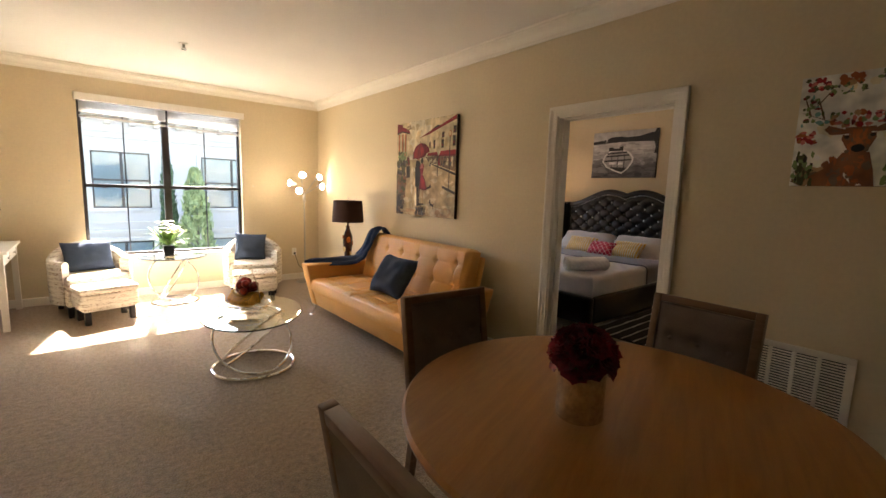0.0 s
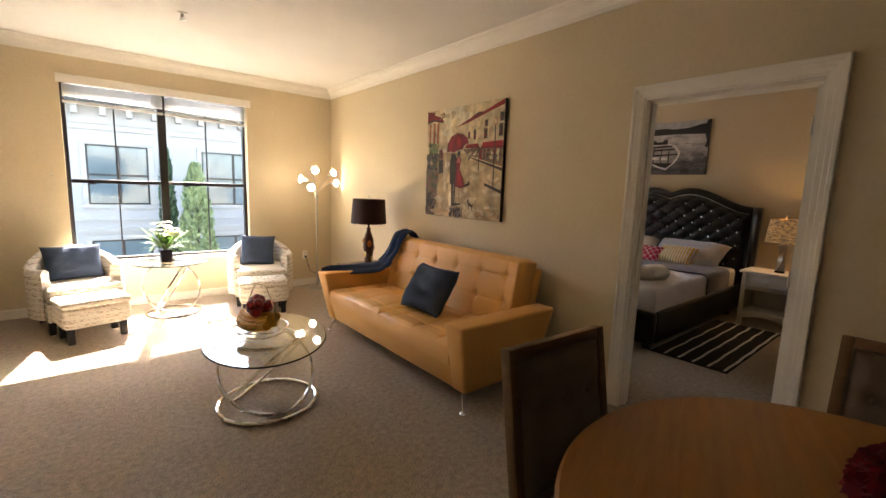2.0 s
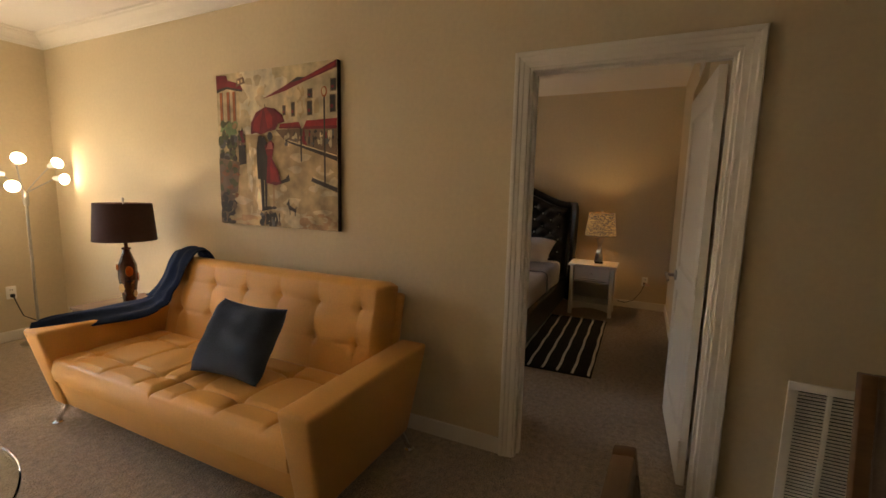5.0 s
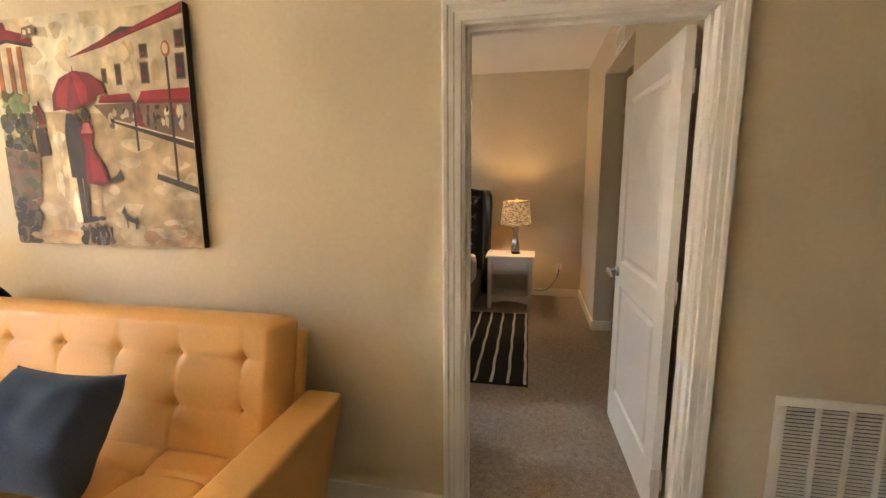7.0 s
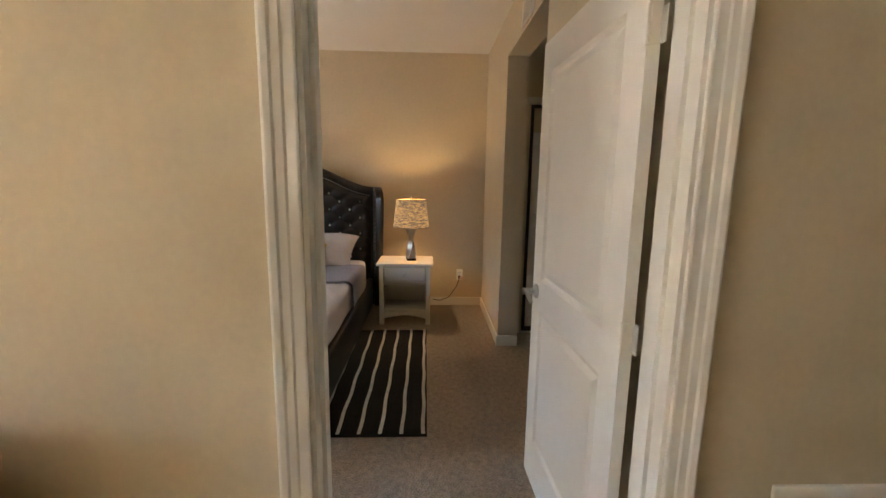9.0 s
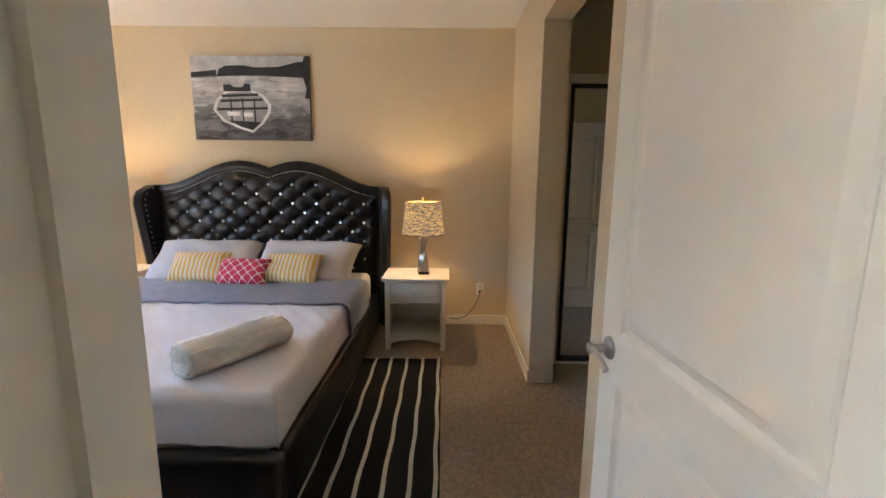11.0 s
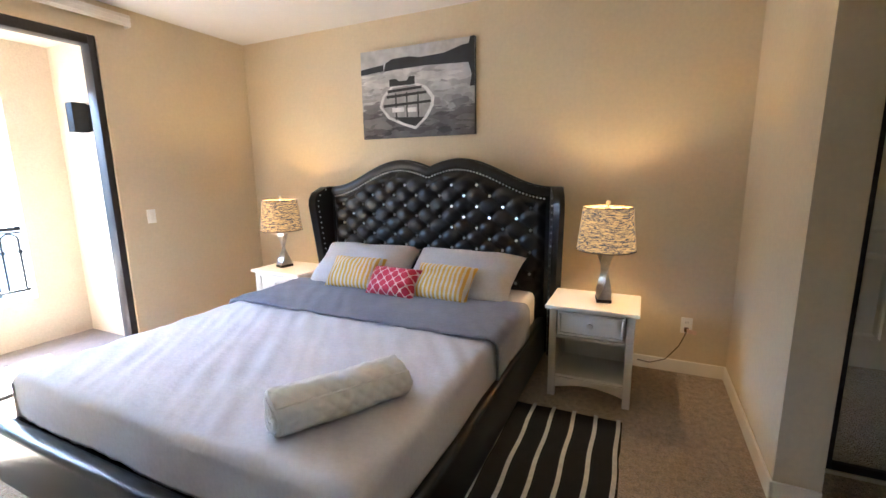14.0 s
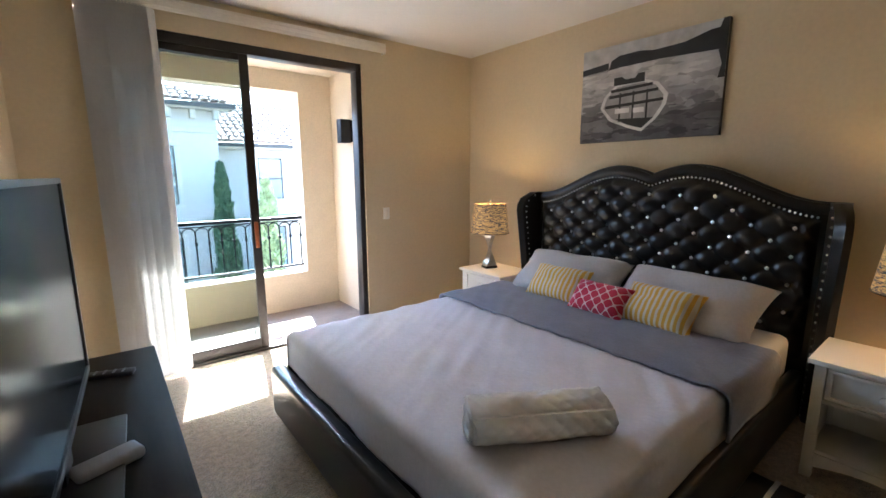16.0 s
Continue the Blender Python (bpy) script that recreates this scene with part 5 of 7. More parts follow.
vz = thing("flower_vase", pose(2.925, 2.775, 0.7512), "mirrored glass vase with a ball of dark red roses", "vase")
bm = bmesh.new(); lathe(bm, [(0.068, 0), (0.072, 0.004), (0.072, 0.165), (0.069, 0.165), (0.068, 0.012)], 40)
MERC = mat("mercury_glass", (0.66, 0.64, 0.61), 0.11, metal=1.0, var=0.15, scale=30, bump=0.08, bscale=50)
part("glass_cylinder", bm, MERC, vz)
random.seed(31)
for i in range(28):
    k = (i + 0.5) / 28
    ph, th = math.acos(1 - 1.45 * k), i * 2.39996
    c = Vector((math.sin(ph) * math.cos(th) * 0.088, math.sin(ph) * math.sin(th) * 0.088, 0.205 + math.cos(ph) * 0.075))
    nrm = (c - Vector((0, 0, 0.17))).normalized()
    mm = Matrix.Translation(c) @ nrm.to_track_quat("Z", "Y").to_matrix().to_4x4()
    bm = bmesh.new()
    for layer in range(4):
        rr = 0.011 + 0.0095 * layer
        for p in range(4 + layer):
            a = p * 2 * math.pi / (4 + layer) + layer * 0.7 + i
            q0 = [mm @ Vector((rr * math.cos(a + da) * sc, rr * math.sin(a + da) * sc, zz + random.uniform(-0.003, 0.003))) for da, sc, zz in ((-0.6, 0.5, -0.012), (0.6, 0.5, -0.012), (0.75, 1.05, 0.012 - layer * 0.004), (0.0, 1.25, 0.017 - layer * 0.005), (-0.75, 1.05, 0.012 - layer * 0.004))]
            bm.faces.new([bm.verts.new(v) for v in q0])
    part("rose", bm, ROSE, vz)
bm = bmesh.new()
for i in range(9):
    a = i * 0.7
    tube(bm, [(0.02 * math.cos(a), 0.02 * math.sin(a), 0.01), (0.035 * math.cos(a + 1), 0.035 * math.sin(a + 1), 0.16)], 0.003, 5)
part("stems", bm, LEAF, vz)

# white desk against the side wall, and its lamp
dk = thing("desk", pose(0.88, 8.14, 0, 0, 0, 90), "white painted writing desk with a drawer by the window", "desk")
boxpart("desktop", dk, WHITE, -0.50, -0.27, 0.735, 0.50, 0.25, 0.76, 0.004)
boxpart("apron", dk, WHITE, -0.46, -0.22, 0.60, 0.46, 0.21, 0.735, 0.003)
for x in (-0.23, 0.23):
    d = boxpart("drawer", dk, WHITE, x - 0.20, -0.235, 0.615, x + 0.20, -0.22, 0.725, 0.004)
    bm = bmesh.new(); lathe(bm, [(0.006, 0), (0.006, 0.01), (0.015, 0.018), (0.012, 0.026), (0.004, 0.028)], 12, pose(x, -0.235, 0.67, 90))
    part("knob", bm, WHITE, d)
for sx in (-1, 1):
    for y in (-0.235, 0.185):
        bm = bmesh.new()
        vs = box(bm, sx * 0.465 - 0.025, y - 0.005, 0, sx * 0.465 + 0.025, y + 0.045, 0.735)
        for v in vs:
            if v.co.z < 0.1:
                v.co.x = sx * 0.465 + (v.co.x - sx * 0.465) * 0.7
        part("leg", bm, WHITE, dk)
dl = thing("desk_lamp", pose(0.93, 8.10, 0.761), "small table lamp with dark red-brown shade on desk", "lamp")
bm = bmesh.new(); lathe(bm, [(0.06, 0), (0.06, 0.012), (0.015, 0.03), (0.03, 0.12), (0.012, 0.24), (0.008, 0.36)], 20)
part("body", bm, CERAMIC, dl)
bm = bmesh.new(); lathe(bm, [(0.155, 0.36), (0.13, 0.60), (0.127, 0.60), (0.152, 0.36)], 32, cap=False)
part("shade", bm, SHADEBROWN, dl)


# ---- wall and ceiling fittings ----
def outlet(m, label="ivory duplex wall outlet"):
    o = thing("wall_outlet", m, label, "outlet")
    boxpart("cover_plate", o, PLASTIC, -0.036, -0.006, -0.058, 0.036, 0, 0.058, 0.003)
    for z in (-0.026, 0.026):
        s = boxpart("socket", o, PLASTIC, -0.017, -0.009, z - 0.014, 0.017, -0.006, z + 0.014, 0.002)
        for x in (-0.007, 0.007):
            boxpart("slot", s, BLACKPL, x - 0.0015, -0.0095, z - 0.006, x + 0.0015, -0.0088, z + 0.006, 0)
    return o


outlet(pose(4.20, YW, 0.44), "ivory wall outlet with a lamp plugged in")
bm = bmesh.new()
box(bm, 4.187, YW - 0.04, 0.40, 4.213, YW - 0.0095, 0.43, 0.004)
tube(bm, [(4.20, YW - 0.04, 0.41), (4.215, YW - 0.05, 0.34), (4.25, YW - 0.05, 0.22), (4.33, YW - 0.08, 0.16), (4.37, YW - 0.12, 0.05), (4.30, YW - 0.14, 0.015)], 0.004, 6)
tagged(link("lamp_cord", bm, BLACKPL, True), "dark lamp cord running from the wall outlet", "cord")
sp = thing("fire_sprinkler", pose(2.54, 6.92, H), "small white ceiling fire sprinkler head", "sprinkler")
bm = bmesh.new(); lathe(bm, [(0.038, 0), (0.036, -0.006), (0.012, -0.010), (0.010, -0.035), (0.004, -0.04)], 20)
part("escutcheon", bm, WHITE, sp)
bm = bmesh.new(); lathe(bm, [(0.022, -0.052), (0.022, -0.055)], 16); tube(bm, [(-0.012, 0, -0.03), (-0.014, 0, -0.045), (0, 0, -0.053), (0.014, 0, -0.045), (0.012, 0, -0.03)], 0.003, 6)
part("deflector", bm, CHROME, sp)


# ---- bedroom: bed ----
BC = 5.49                     # bed's middle line, in y
BED = pose(5.80, BC, 0, 0, 0, -90)   # local x runs to -y, local y to +x (towards the headboard)
bed = thing("bed", BED, "black leather king bed with tufted wingback headboard", "bed")
HW = 1.01
boxpart("footboard", bed, BLACKLEATHER, -HW, 0.0, 0.06, HW, 0.09, 0.365, 0.03, seg=4)
for s in (-1, 1):
    a, b = sorted((s * HW, s * (HW - 0.07)))
    boxpart("side_rail", bed, BLACKLEATHER, a, 0.09, 0.06, b, 2.42, 0.36, 0.025, seg=4)
for x in (-HW + 0.08, HW - 0.08):
    for y in (0.10, 2.2):
        boxpart("leg", bed, DARKLEG, x - 0.035, y - 0.035, 0, x + 0.035, y + 0.035, 0.065, 0.004)
boxpart("slat_base", bed, DARKLEG, -HW + 0.07, 0.09, 0.14, HW - 0.07, 2.40, 0.30, 0.002)

HBW = 1.075                   # half width of the headboard
HBY = 2.46                    # its front face


def crest(x):
    """Height of the headboard's top: two humps with a notch between."""
    t = abs(x) / HBW
    if t > 0.24:
        return 1.33 + 0.225 * 0.5 * (1 + math.cos(math.pi * min(1.0, (t - 0.24) / 0.70)))
    return 1.555 - 0.065 * (1 - t / 0.24) ** 1.7


n = 80
outline = [(-HBW + 2 * HBW * i / n, crest(-HBW + 2 * HBW * i / n)) for i in range(n + 1)]
bm = bmesh.new()
prism(bm, [(HBW, 0.05), (-HBW, 0.05)] + outline, HBY + 0.02, HBY + 0.12)
part("headboard_frame", bm, BLACKLEATHER, bed)
bm = bmesh.new()
tube(bm, [(x, HBY + 0.055, z - 0.035) for x, z in outline], 0.045, 10)
part("crest_roll", bm, BLACKLEATHER, bed)

# diamond-tufted panel
IW = HBW - 0.10
pitch_x, pitch_z = IW * 2 / 9.0, 0.085
studs = []
j = 0
z = 0.50
while z < 1.56:
    off = 0.5 if j % 2 else 0.0
    for i in range(-5, 6):
        x = (i + off) * pitch_x
        if abs(x) < IW - 0.03 and z < crest(x) - 0.14:
            studs.append((x, z))
    z += pitch_z
    j += 1


def quilt(x, z):
    u, w = x / pitch_x, (z - 0.50) / (2 * pitch_z)
    a, b = u + w, u - w
    da, db = abs(a - round(a)), abs(b - round(b))
    d = min(da, db)
    node = math.hypot(da, db)
    return 0.040 * (1 - math.exp(-(d / 0.16) ** 1.2)) * 0.55 + 0.030 * (1 - math.exp(-(node / 0.22) ** 2))


bm = bmesh.new()


def tufted(u, v):
    x = -IW + 2 * IW * u
    zt = crest(x) - 0.095
    z = 0.40 + (zt - 0.40) * v
    e = min(1.0, min(x + IW, IW - x, zt - z) / 0.05)
    return Vector((x, HBY + 0.018 - quilt(x, z) * max(e, 0) ** 0.7, z))


sheet(bm, 150, 84, tufted)
tp = part("tufted_panel", bm, BLACKLEATHER, bed, "diamond-tufted black panel")
bm = bmesh.new(); bmesh.ops.create_icosphere(bm, subdivisions=1, radius=0.0135)
stud_me = bpy.data.meshes.new("crystal_stud"); bm.to_mesh(stud_me); bm.free(); stud_me.materials.append(CRYSTAL)
for x, z in studs:
    o = new("crystal_stud", stud_me); o.parent = tp; o.location = (x, HBY + 0.004, z)
bm = bmesh.new(); bmesh.ops.create_icosphere(bm, subdivisions=1, radius=0.0080)
nail_me = bpy.data.meshes.new("nailhead"); bm.to_mesh(nail_me); bm.free(); nail_me.materials.append(CRYSTAL)
for i in range(74):
    x = -IW + 2 * IW * (i + 0.5) / 74
    o = new("nailhead", nail_me); o.parent = tp; o.location = (x, HBY + 0.012, crest(x) - 0.082)
# curved wings
for s in (-1, 1):
    bm = bmesh.new()
    prof = []
    for i in range(25):
        t = i / 24
        d = 0.04 + 0.14 * t ** 1.2
        if t > 0.86:
            d *= math.sqrt(max(0.02, 1 - ((t - 0.86) / 0.14) ** 2))
        prof.append((HBY - d, 0.05 + 1.285 * t))
    rows = []
    for y, z in prof:
        rows.append([bm.verts.new((s * (HBW - 0.075), HBY + 0.03, z)), bm.verts.new((s * (HBW - 0.060 + (HBY - y) * 0.30), y, z)), bm.verts.new((s * (HBW - 0.020 + (HBY - y) * 0.36), y - 0.026, z)), bm.verts.new((s * (HBW + 0.018 + (HBY - y) * 0.30), y, z)), bm.verts.new((s * (HBW + 0.012), HBY + 0.10, z))])
    for a, b in zip(rows, rows[1:]):
        for q in range(4):
            bm.faces.new((a[q], a[q + 1], b[q + 1], b[q]))
        bm.faces.new((a[4], a[0], b[0], b[4]))
    bm.faces.new(rows[0]); bm.faces.new(rows[-1][::-1])
    bmesh.ops.subdivide_edges(bm, edges=bm.edges[:], cuts=1, smooth=0.6, use_grid_fill=True)
    w = part("wing", bm, BLACKLEATHER, bed)
    for i in range(26):
        t = (i + 0.5) / 26
        k = min(int(t * 24), 23)
        y = prof[k][0] + (prof[k + 1][0] - prof[k][0]) * (t * 24 - k)
        o = new("nailhead", nail_me); o.parent = w; o.location = (s * (HBW - 0.068 + (HBY - y) * 0.26), y + 0.03, 0.05 + 1.285 * t)

# mattress and bedding
MX, MY0, MY1, MZ = 0.965, 0.09, 2.40, 0.575
mt = thing("mattress", BED, "white mattress on the black bed base", "mattress")
boxpart("mattress_body", mt, MATT, -MX + 0.03, MY0 + 0.03, 0.302, MX - 0.03, MY1, MZ - 0.012, 0.05, seg=5)


def drape(x0, x1, y0, y1, z, drop_l, drop_r, drop_f, seed, ripple, push=0.0, nu=130, nv=130):
    """A cloth lying at height z over x0..x1, y0..y1, falling over the sides by the drops."""
    def f(u, v):
        a = -drop_l + u * (x1 - x0 + drop_l + drop_r)
        b = -drop_f + v * (y1 - y0 + drop_f)
        X, Y, Z = x0 + a, y0 + b, z
        R = 0.05

        def fold(p, lim):
            """Distance past an edge, bent down round a radius."""
            q = p - (lim - R)
            if q <= 0:
                return p, 0.0
            ang = min(q / R, math.pi / 2)
            if q < R * math.pi / 2:
                return lim - R + R * math.sin(ang), R * (1 - math.cos(ang))
            return lim, R + q - R * math.pi / 2
        w = x1 - x0
        s, dz = fold(abs(X - (x0 + x1) / 2), w / 2)
        X = (x0 + x1) / 2 + math.copysign(s, X - (x0 + x1) / 2)
        sy, dz2 = fold(y0 + 10 - Y, 10) if drop_f else (10 - b, 0.0)
        if drop_f:
            Y = y0 + 10 - sy
        drop = max(dz, dz2)
        nz = noise.noise(Vector((X * 2.3 + seed, Y * 2.3, 0.3))) * 0.010 + noise.noise(Vector((X * 7 + seed, Y * 5 + 3, 0.9))) * 0.004
        line = ripple * noise.noise(Vector(((X + Y * 0.7) * 13, (X - Y) * 1.8, seed)))
        out = drop * 0.02 + (drop > 0.05) * 0.004 * math.sin((X * 9 if dz2 > dz else Y * 9) + seed)
        if dz > 0.02:
            X += math.copysign(out, X - (x0 + x1) / 2)
        if dz2 > 0.02:
            Y -= out
        return Vector((X, Y, Z - drop + nz + line + push))
    bm = bmesh.new()
    sheet(bm, nu, nv, f)
    return bm


sh = part("bed_sheet", drape(-MX, MX, MY0 + 0.01, 1.80, MZ, 0.20, 0.20, 0.20, 1.0, 0.010), LINEN, None)
so = sh.modifiers.new("thick", "SOLIDIFY"); so.thickness = 0.006
sh.matrix_world = BED
tagged(sh, "pale grey cotton sheet tucked over the king mattress", "bed sheet")
dv = part("folded_cover", drape(-MX - 0.03, MX + 0.03, 1.28, 1.95, MZ + 0.022, 0.14, 0.20, 0.0, 4.0, 0.008, 0.004, 110, 46), DUVET, None)
so = dv.modifiers.new("thick", "SOLIDIFY"); so.thickness = 0.014
dv.matrix_world = BED
tagged(dv, "blue-grey cover folded back across the bed", "duvet")

cushion("bed_pillow", BED @ pose(-0.44, 2.13, 0.68, 38, 0, 3), 0.90, 0.50, 0.24, PILLOW, "pale grey bed pillow leaning on the headboard", "pillow", "grey bed pillows", 8, 0.15)
cushion("bed_pillow", BED @ pose(0.43, 2.13, 0.68, 38, 0, -4), 0.90, 0.50, 0.24, PILLOW, "pale grey bed pillow leaning on the headboard", "pillow", "grey bed pillows", 9, 0.15)
cushion("striped_cushion", BED @ pose(-0.38, 1.94, 0.685, 48, 0, 3), 0.48, 0.30, 0.16, YELLOW, "yellow and cream striped cushion against the pillows", "cushion", "striped cushions", 10)
cushion("striped_cushion", BED @ pose(0.38, 1.92, 0.685, 48, 0, -4), 0.48, 0.30, 0.16, YELLOW, "yellow and cream striped cushion against the pillows", "cushion", "striped cushions", 12)
cushion("trellis_cushion", BED @ pose(0.02, 1.85, 0.67, 50, 0, -2), 0.42, 0.25, 0.15, RED, "red cushion with a white trellis print", "cushion", "", 11)

# rolled towel: a quilted outer turn over a spiral seen at the ends
tw = thing("rolled_towel", pose(6.25, 4.845, MZ + 0.008, 0, 0, -31), "thick white quilted towel rolled up on the bed", "towel")
TR, TL = 0.078, 0.255


def outer(u, v):
    a = u * 2 * math.pi
    x = (2 * v - 1) * TL
    q = 0.0045 * abs(math.sin(x * 55 + a * 4)) * abs(math.sin(x * 55 - a * 4)) ** 0.5 + 0.006 * noise.noise(Vector((x * 9, math.cos(a) * 2, math.sin(a) * 2)))
    r = TR + q - 0.012 * (abs(2 * v - 1) > 0.97) + (0.008 if 0.40 < u < 0.93 else 0.0)
    return Vector((x + 0.008 * math.sin(a * 2 + 1), r * 1.10 * math.cos(a), TR * 0.92 + r * 0.94 * math.sin(a)))


bm = bmesh.new()
sheet(bm, 96, 90, outer, True)
part("outer_turn", bm, TOWEL, tw)
for e in (-1, 1):
    bm = bmesh.new()
    pts = []
    for i in range(60):
        a = i / 59 * 3.2 * 2 * math.pi
        r = 0.010 + (TR - 0.016) * i / 59
        pts.append(Vector((e * (TL - 0.012 + 0.006 * math.sin(a * 0.5)), r * 1.10 * math.cos(a), TR * 0.92 + r * 0.94 * math.sin(a))))
    tube(bm, pts, 0.0105, 8)
    part("rolled_end", bm, TOWEL, tw)


# ---- bedroom furniture ----
def nightstand(m):
    s = thing("nightstand", m, "white painted nightstand with one drawer and open shelf", "nightstand", "nightstands by the bed")
    W, D, Hn = 0.50, 0.40, 0.62
    boxpart("tabletop", s, WHITE, -W / 2 - 0.025, -D / 2 - 0.025, Hn - 0.025, W / 2 + 0.025, D / 2 + 0.01, Hn, 0.005)
    for x in (-W / 2, W / 2 - 0.045):
        for y in (-D / 2, D / 2 - 0.045):
            boxpart("leg", s, WHITE, x, y, 0, x + 0.045, y + 0.045, Hn - 0.025, 0.003)
    for x in (-W / 2 + 0.012, W / 2 - 0.022):
        boxpart("side_panel", s, WHITE, x, -D / 2 + 0.045, 0.13, x + 0.012, D / 2 - 0.045, Hn - 0.025, 0)
    boxpart("back_panel", s, WHITE, -W / 2 + 0.045, D / 2 - 0.03, 0.13, W / 2 - 0.045, D / 2 - 0.018, Hn - 0.025, 0)
    boxpart("shelf", s, WHITE, -W / 2 + 0.022, -D / 2 + 0.02, 0.13, W / 2 - 0.022, D / 2 - 0.03, 0.15, 0.002)
    boxpart("rail", s, WHITE, -W / 2 + 0.045, -D / 2 + 0.008, 0.40, W / 2 - 0.045, -D / 2 + 0.03, 0.42, 0.002)
    bm = bmesh.new()
    arch = [(-W / 2 + 0.045, 0.132), (W / 2 - 0.045, 0.132)] + [(W / 2 - 0.045 - (W - 0.09) * i / 14, 0.06 + 0.035 * math.sin(math.pi * i / 14)) for i in range(15)]
    prism(bm, arch, -D / 2 + 0.01, -D / 2 + 0.028)
    part("arched_skirt", bm, WHITE, s)
    dr = boxpart("drawer", s, WHITE, -W / 2 + 0.05, -D / 2 + 0.004, 0.425, W / 2 - 0.05, D / 2 - 0.05, Hn - 0.03, 0.003)
    bm = bmesh.new()
    a, b, c, d = -W / 2 + 0.058, W / 2 - 0.058, 0.433, Hn - 0.038
    for q in ((a, c, b, c + 0.014), (a, d - 0.014, b, d), (a, c + 0.014, a + 0.014, d - 0.014), (b - 0.014, c + 0.014, b, d - 0.014)):
        box(bm, q[0], -D / 2 - 0.010, q[1], q[2], -D / 2 + 0.004, q[3], 0.003)
    part("drawer_moulding", bm, WHITE, dr)
    bm = bmesh.new(); lathe(bm, [(0.007, 0), (0.007, 0.012), (0.018, 0.02), (0.018, 0.03), (0.008, 0.036)], 16, pose(0, -D / 2 + 0.004, (c + d) / 2, 90))
    part("knob", bm, WHITE, dr)
    return s


NS = nightstand(pose(7.93, 4.112, 0, 0, 0, -90))
copy_thing(NS, pose(7.955, 6.735, 0, 0, 0, -90))


def bedside_lamp(m):
    l = thing("bedside_lamp", m, "lit table lamp, twisted silver base, woven shade", "lamp", "bedside lamps")
    boxpart("foot", l, BLACKPL, -0.062, -0.045, 0, 0.062, 0.045, 0.022, 0.004)
    bm = bmesh.new()
    rows = []
    for i in range(25):
        t = i / 24
        w = 0.058 - 0.040 * math.sin(min(1.0, t * 1.35) * math.pi / 2) + 0.022 * max(0, t - 0.6) / 0.4
        a = radians(115 * t)
        rows.append([bm.verts.new((w * cx * math.cos(a) - 0.7 * w * cy * math.sin(a), w * cx * math.sin(a) + 0.7 * w * cy * math.cos(a), 0.022 + 0.285 * t)) for cx, cy in ((-1, -1), (1, -1), (1, 1), (-1, 1))])
    for a, b in zip(rows, rows[1:]):
        for q in range(4):
            bm.faces.new((a[q], a[(q + 1) % 4], b[(q + 1) % 4], b[q]))
    bm.faces.new(rows[0][::-1]); bm.faces.new(rows[-1])
    part("twisted_body", bm, SILVER, l)
    bm = bmesh.new(); lathe(bm, [(0.026, 0.305), (0.026, 0.318), (0.010, 0.322), (0.010, 0.40)], 16)
    part("neck", bm, NICKEL, l)
    bm = bmesh.new(); lathe(bm, [(0.178, 0.335), (0.148, 0.605), (0.145, 0.605), (0.175, 0.335)], 48, cap=False)
    s = part("shade", bm, SHADEWOVEN, l, "woven blue and straw shade")
    for r, z in ((0.178, 0.337), (0.148, 0.604)):
        bm = bmesh.new(); ring(bm, 0, 0, z, r, 0.0035, seg=40); part("shade_rim", bm, CORD, s)
    bm = bmesh.new(); lathe(bm, [(0.004, 0.40), (0.004, 0.615), (0.012, 0.62), (0.014, 0.642), (0.004, 0.650)], 10)
    for a in (0, 120, 240):
        tube(bm, [(0, 0, 0.59), (0.147 * math.cos(radians(a)), 0.147 * math.sin(radians(a)), 0.595)], 0.002, 5)
    part("finial", bm, NICKEL, l)
    bm = bmesh.new(); bmesh.ops.create_uvsphere(bm, u_segments=12, v_segments=8, radius=0.026, matrix=pose(0, 0, 0.45))
    part("bulb", bm, BULB, l)
    return l


LAMP_NEAR, LAMP_FAR = (7.925, 4.06, 0.622), (7.94, 6.81, 0.622)
LB = bedside_lamp(pose(*LAMP_NEAR, 0, 0, 10))
copy_thing(LB, pose(*LAMP_FAR, 0, 0, -14))
for lx, ly, lz in (LAMP_NEAR, LAMP_FAR):
    bulb_light("bedside_bulb", lx, ly, lz + 0.50, 0.42, (1.0, 0.62, 0.24), 0.03)

# striped rug
rg = thing("striped_rug", pose(6.715, 4.21, 0, 0, 0, 0.6), "black rug with thin white stripes beside the bed", "rug")
RX, RY = 0.855, 0.325
bm = bmesh.new()
sheet(bm, 60, 16, lambda u, v: Vector((-RX + 2 * RX * u, -RY + 2 * RY * v, 0.012 + 0.004 * noise.noise(Vector((u * 7, v * 3, 5))) - (0.011 if u in (0, 1) or v in (0, 1) else 0))))
part("rug_body", bm, RUGBLACK, rg)
for k in range(6):
    y = -RY + 0.022 + k * (2 * RY - 0.044) / 5
    bm = bmesh.new()
    sheet(bm, 60, 1, lambda u, v: Vector((-RX + 0.006 + (2 * RX - 0.012) * u, y - 0.011 + 0.022 * v + 0.003 * math.sin(u * 25 + k), 0.0165 + 0.004 * noise.noise(Vector((u * 7, (y + RY) / (2 * RY) * 3, 5))))))
    part("white_stripe", bm, RUGWHITE, rg)

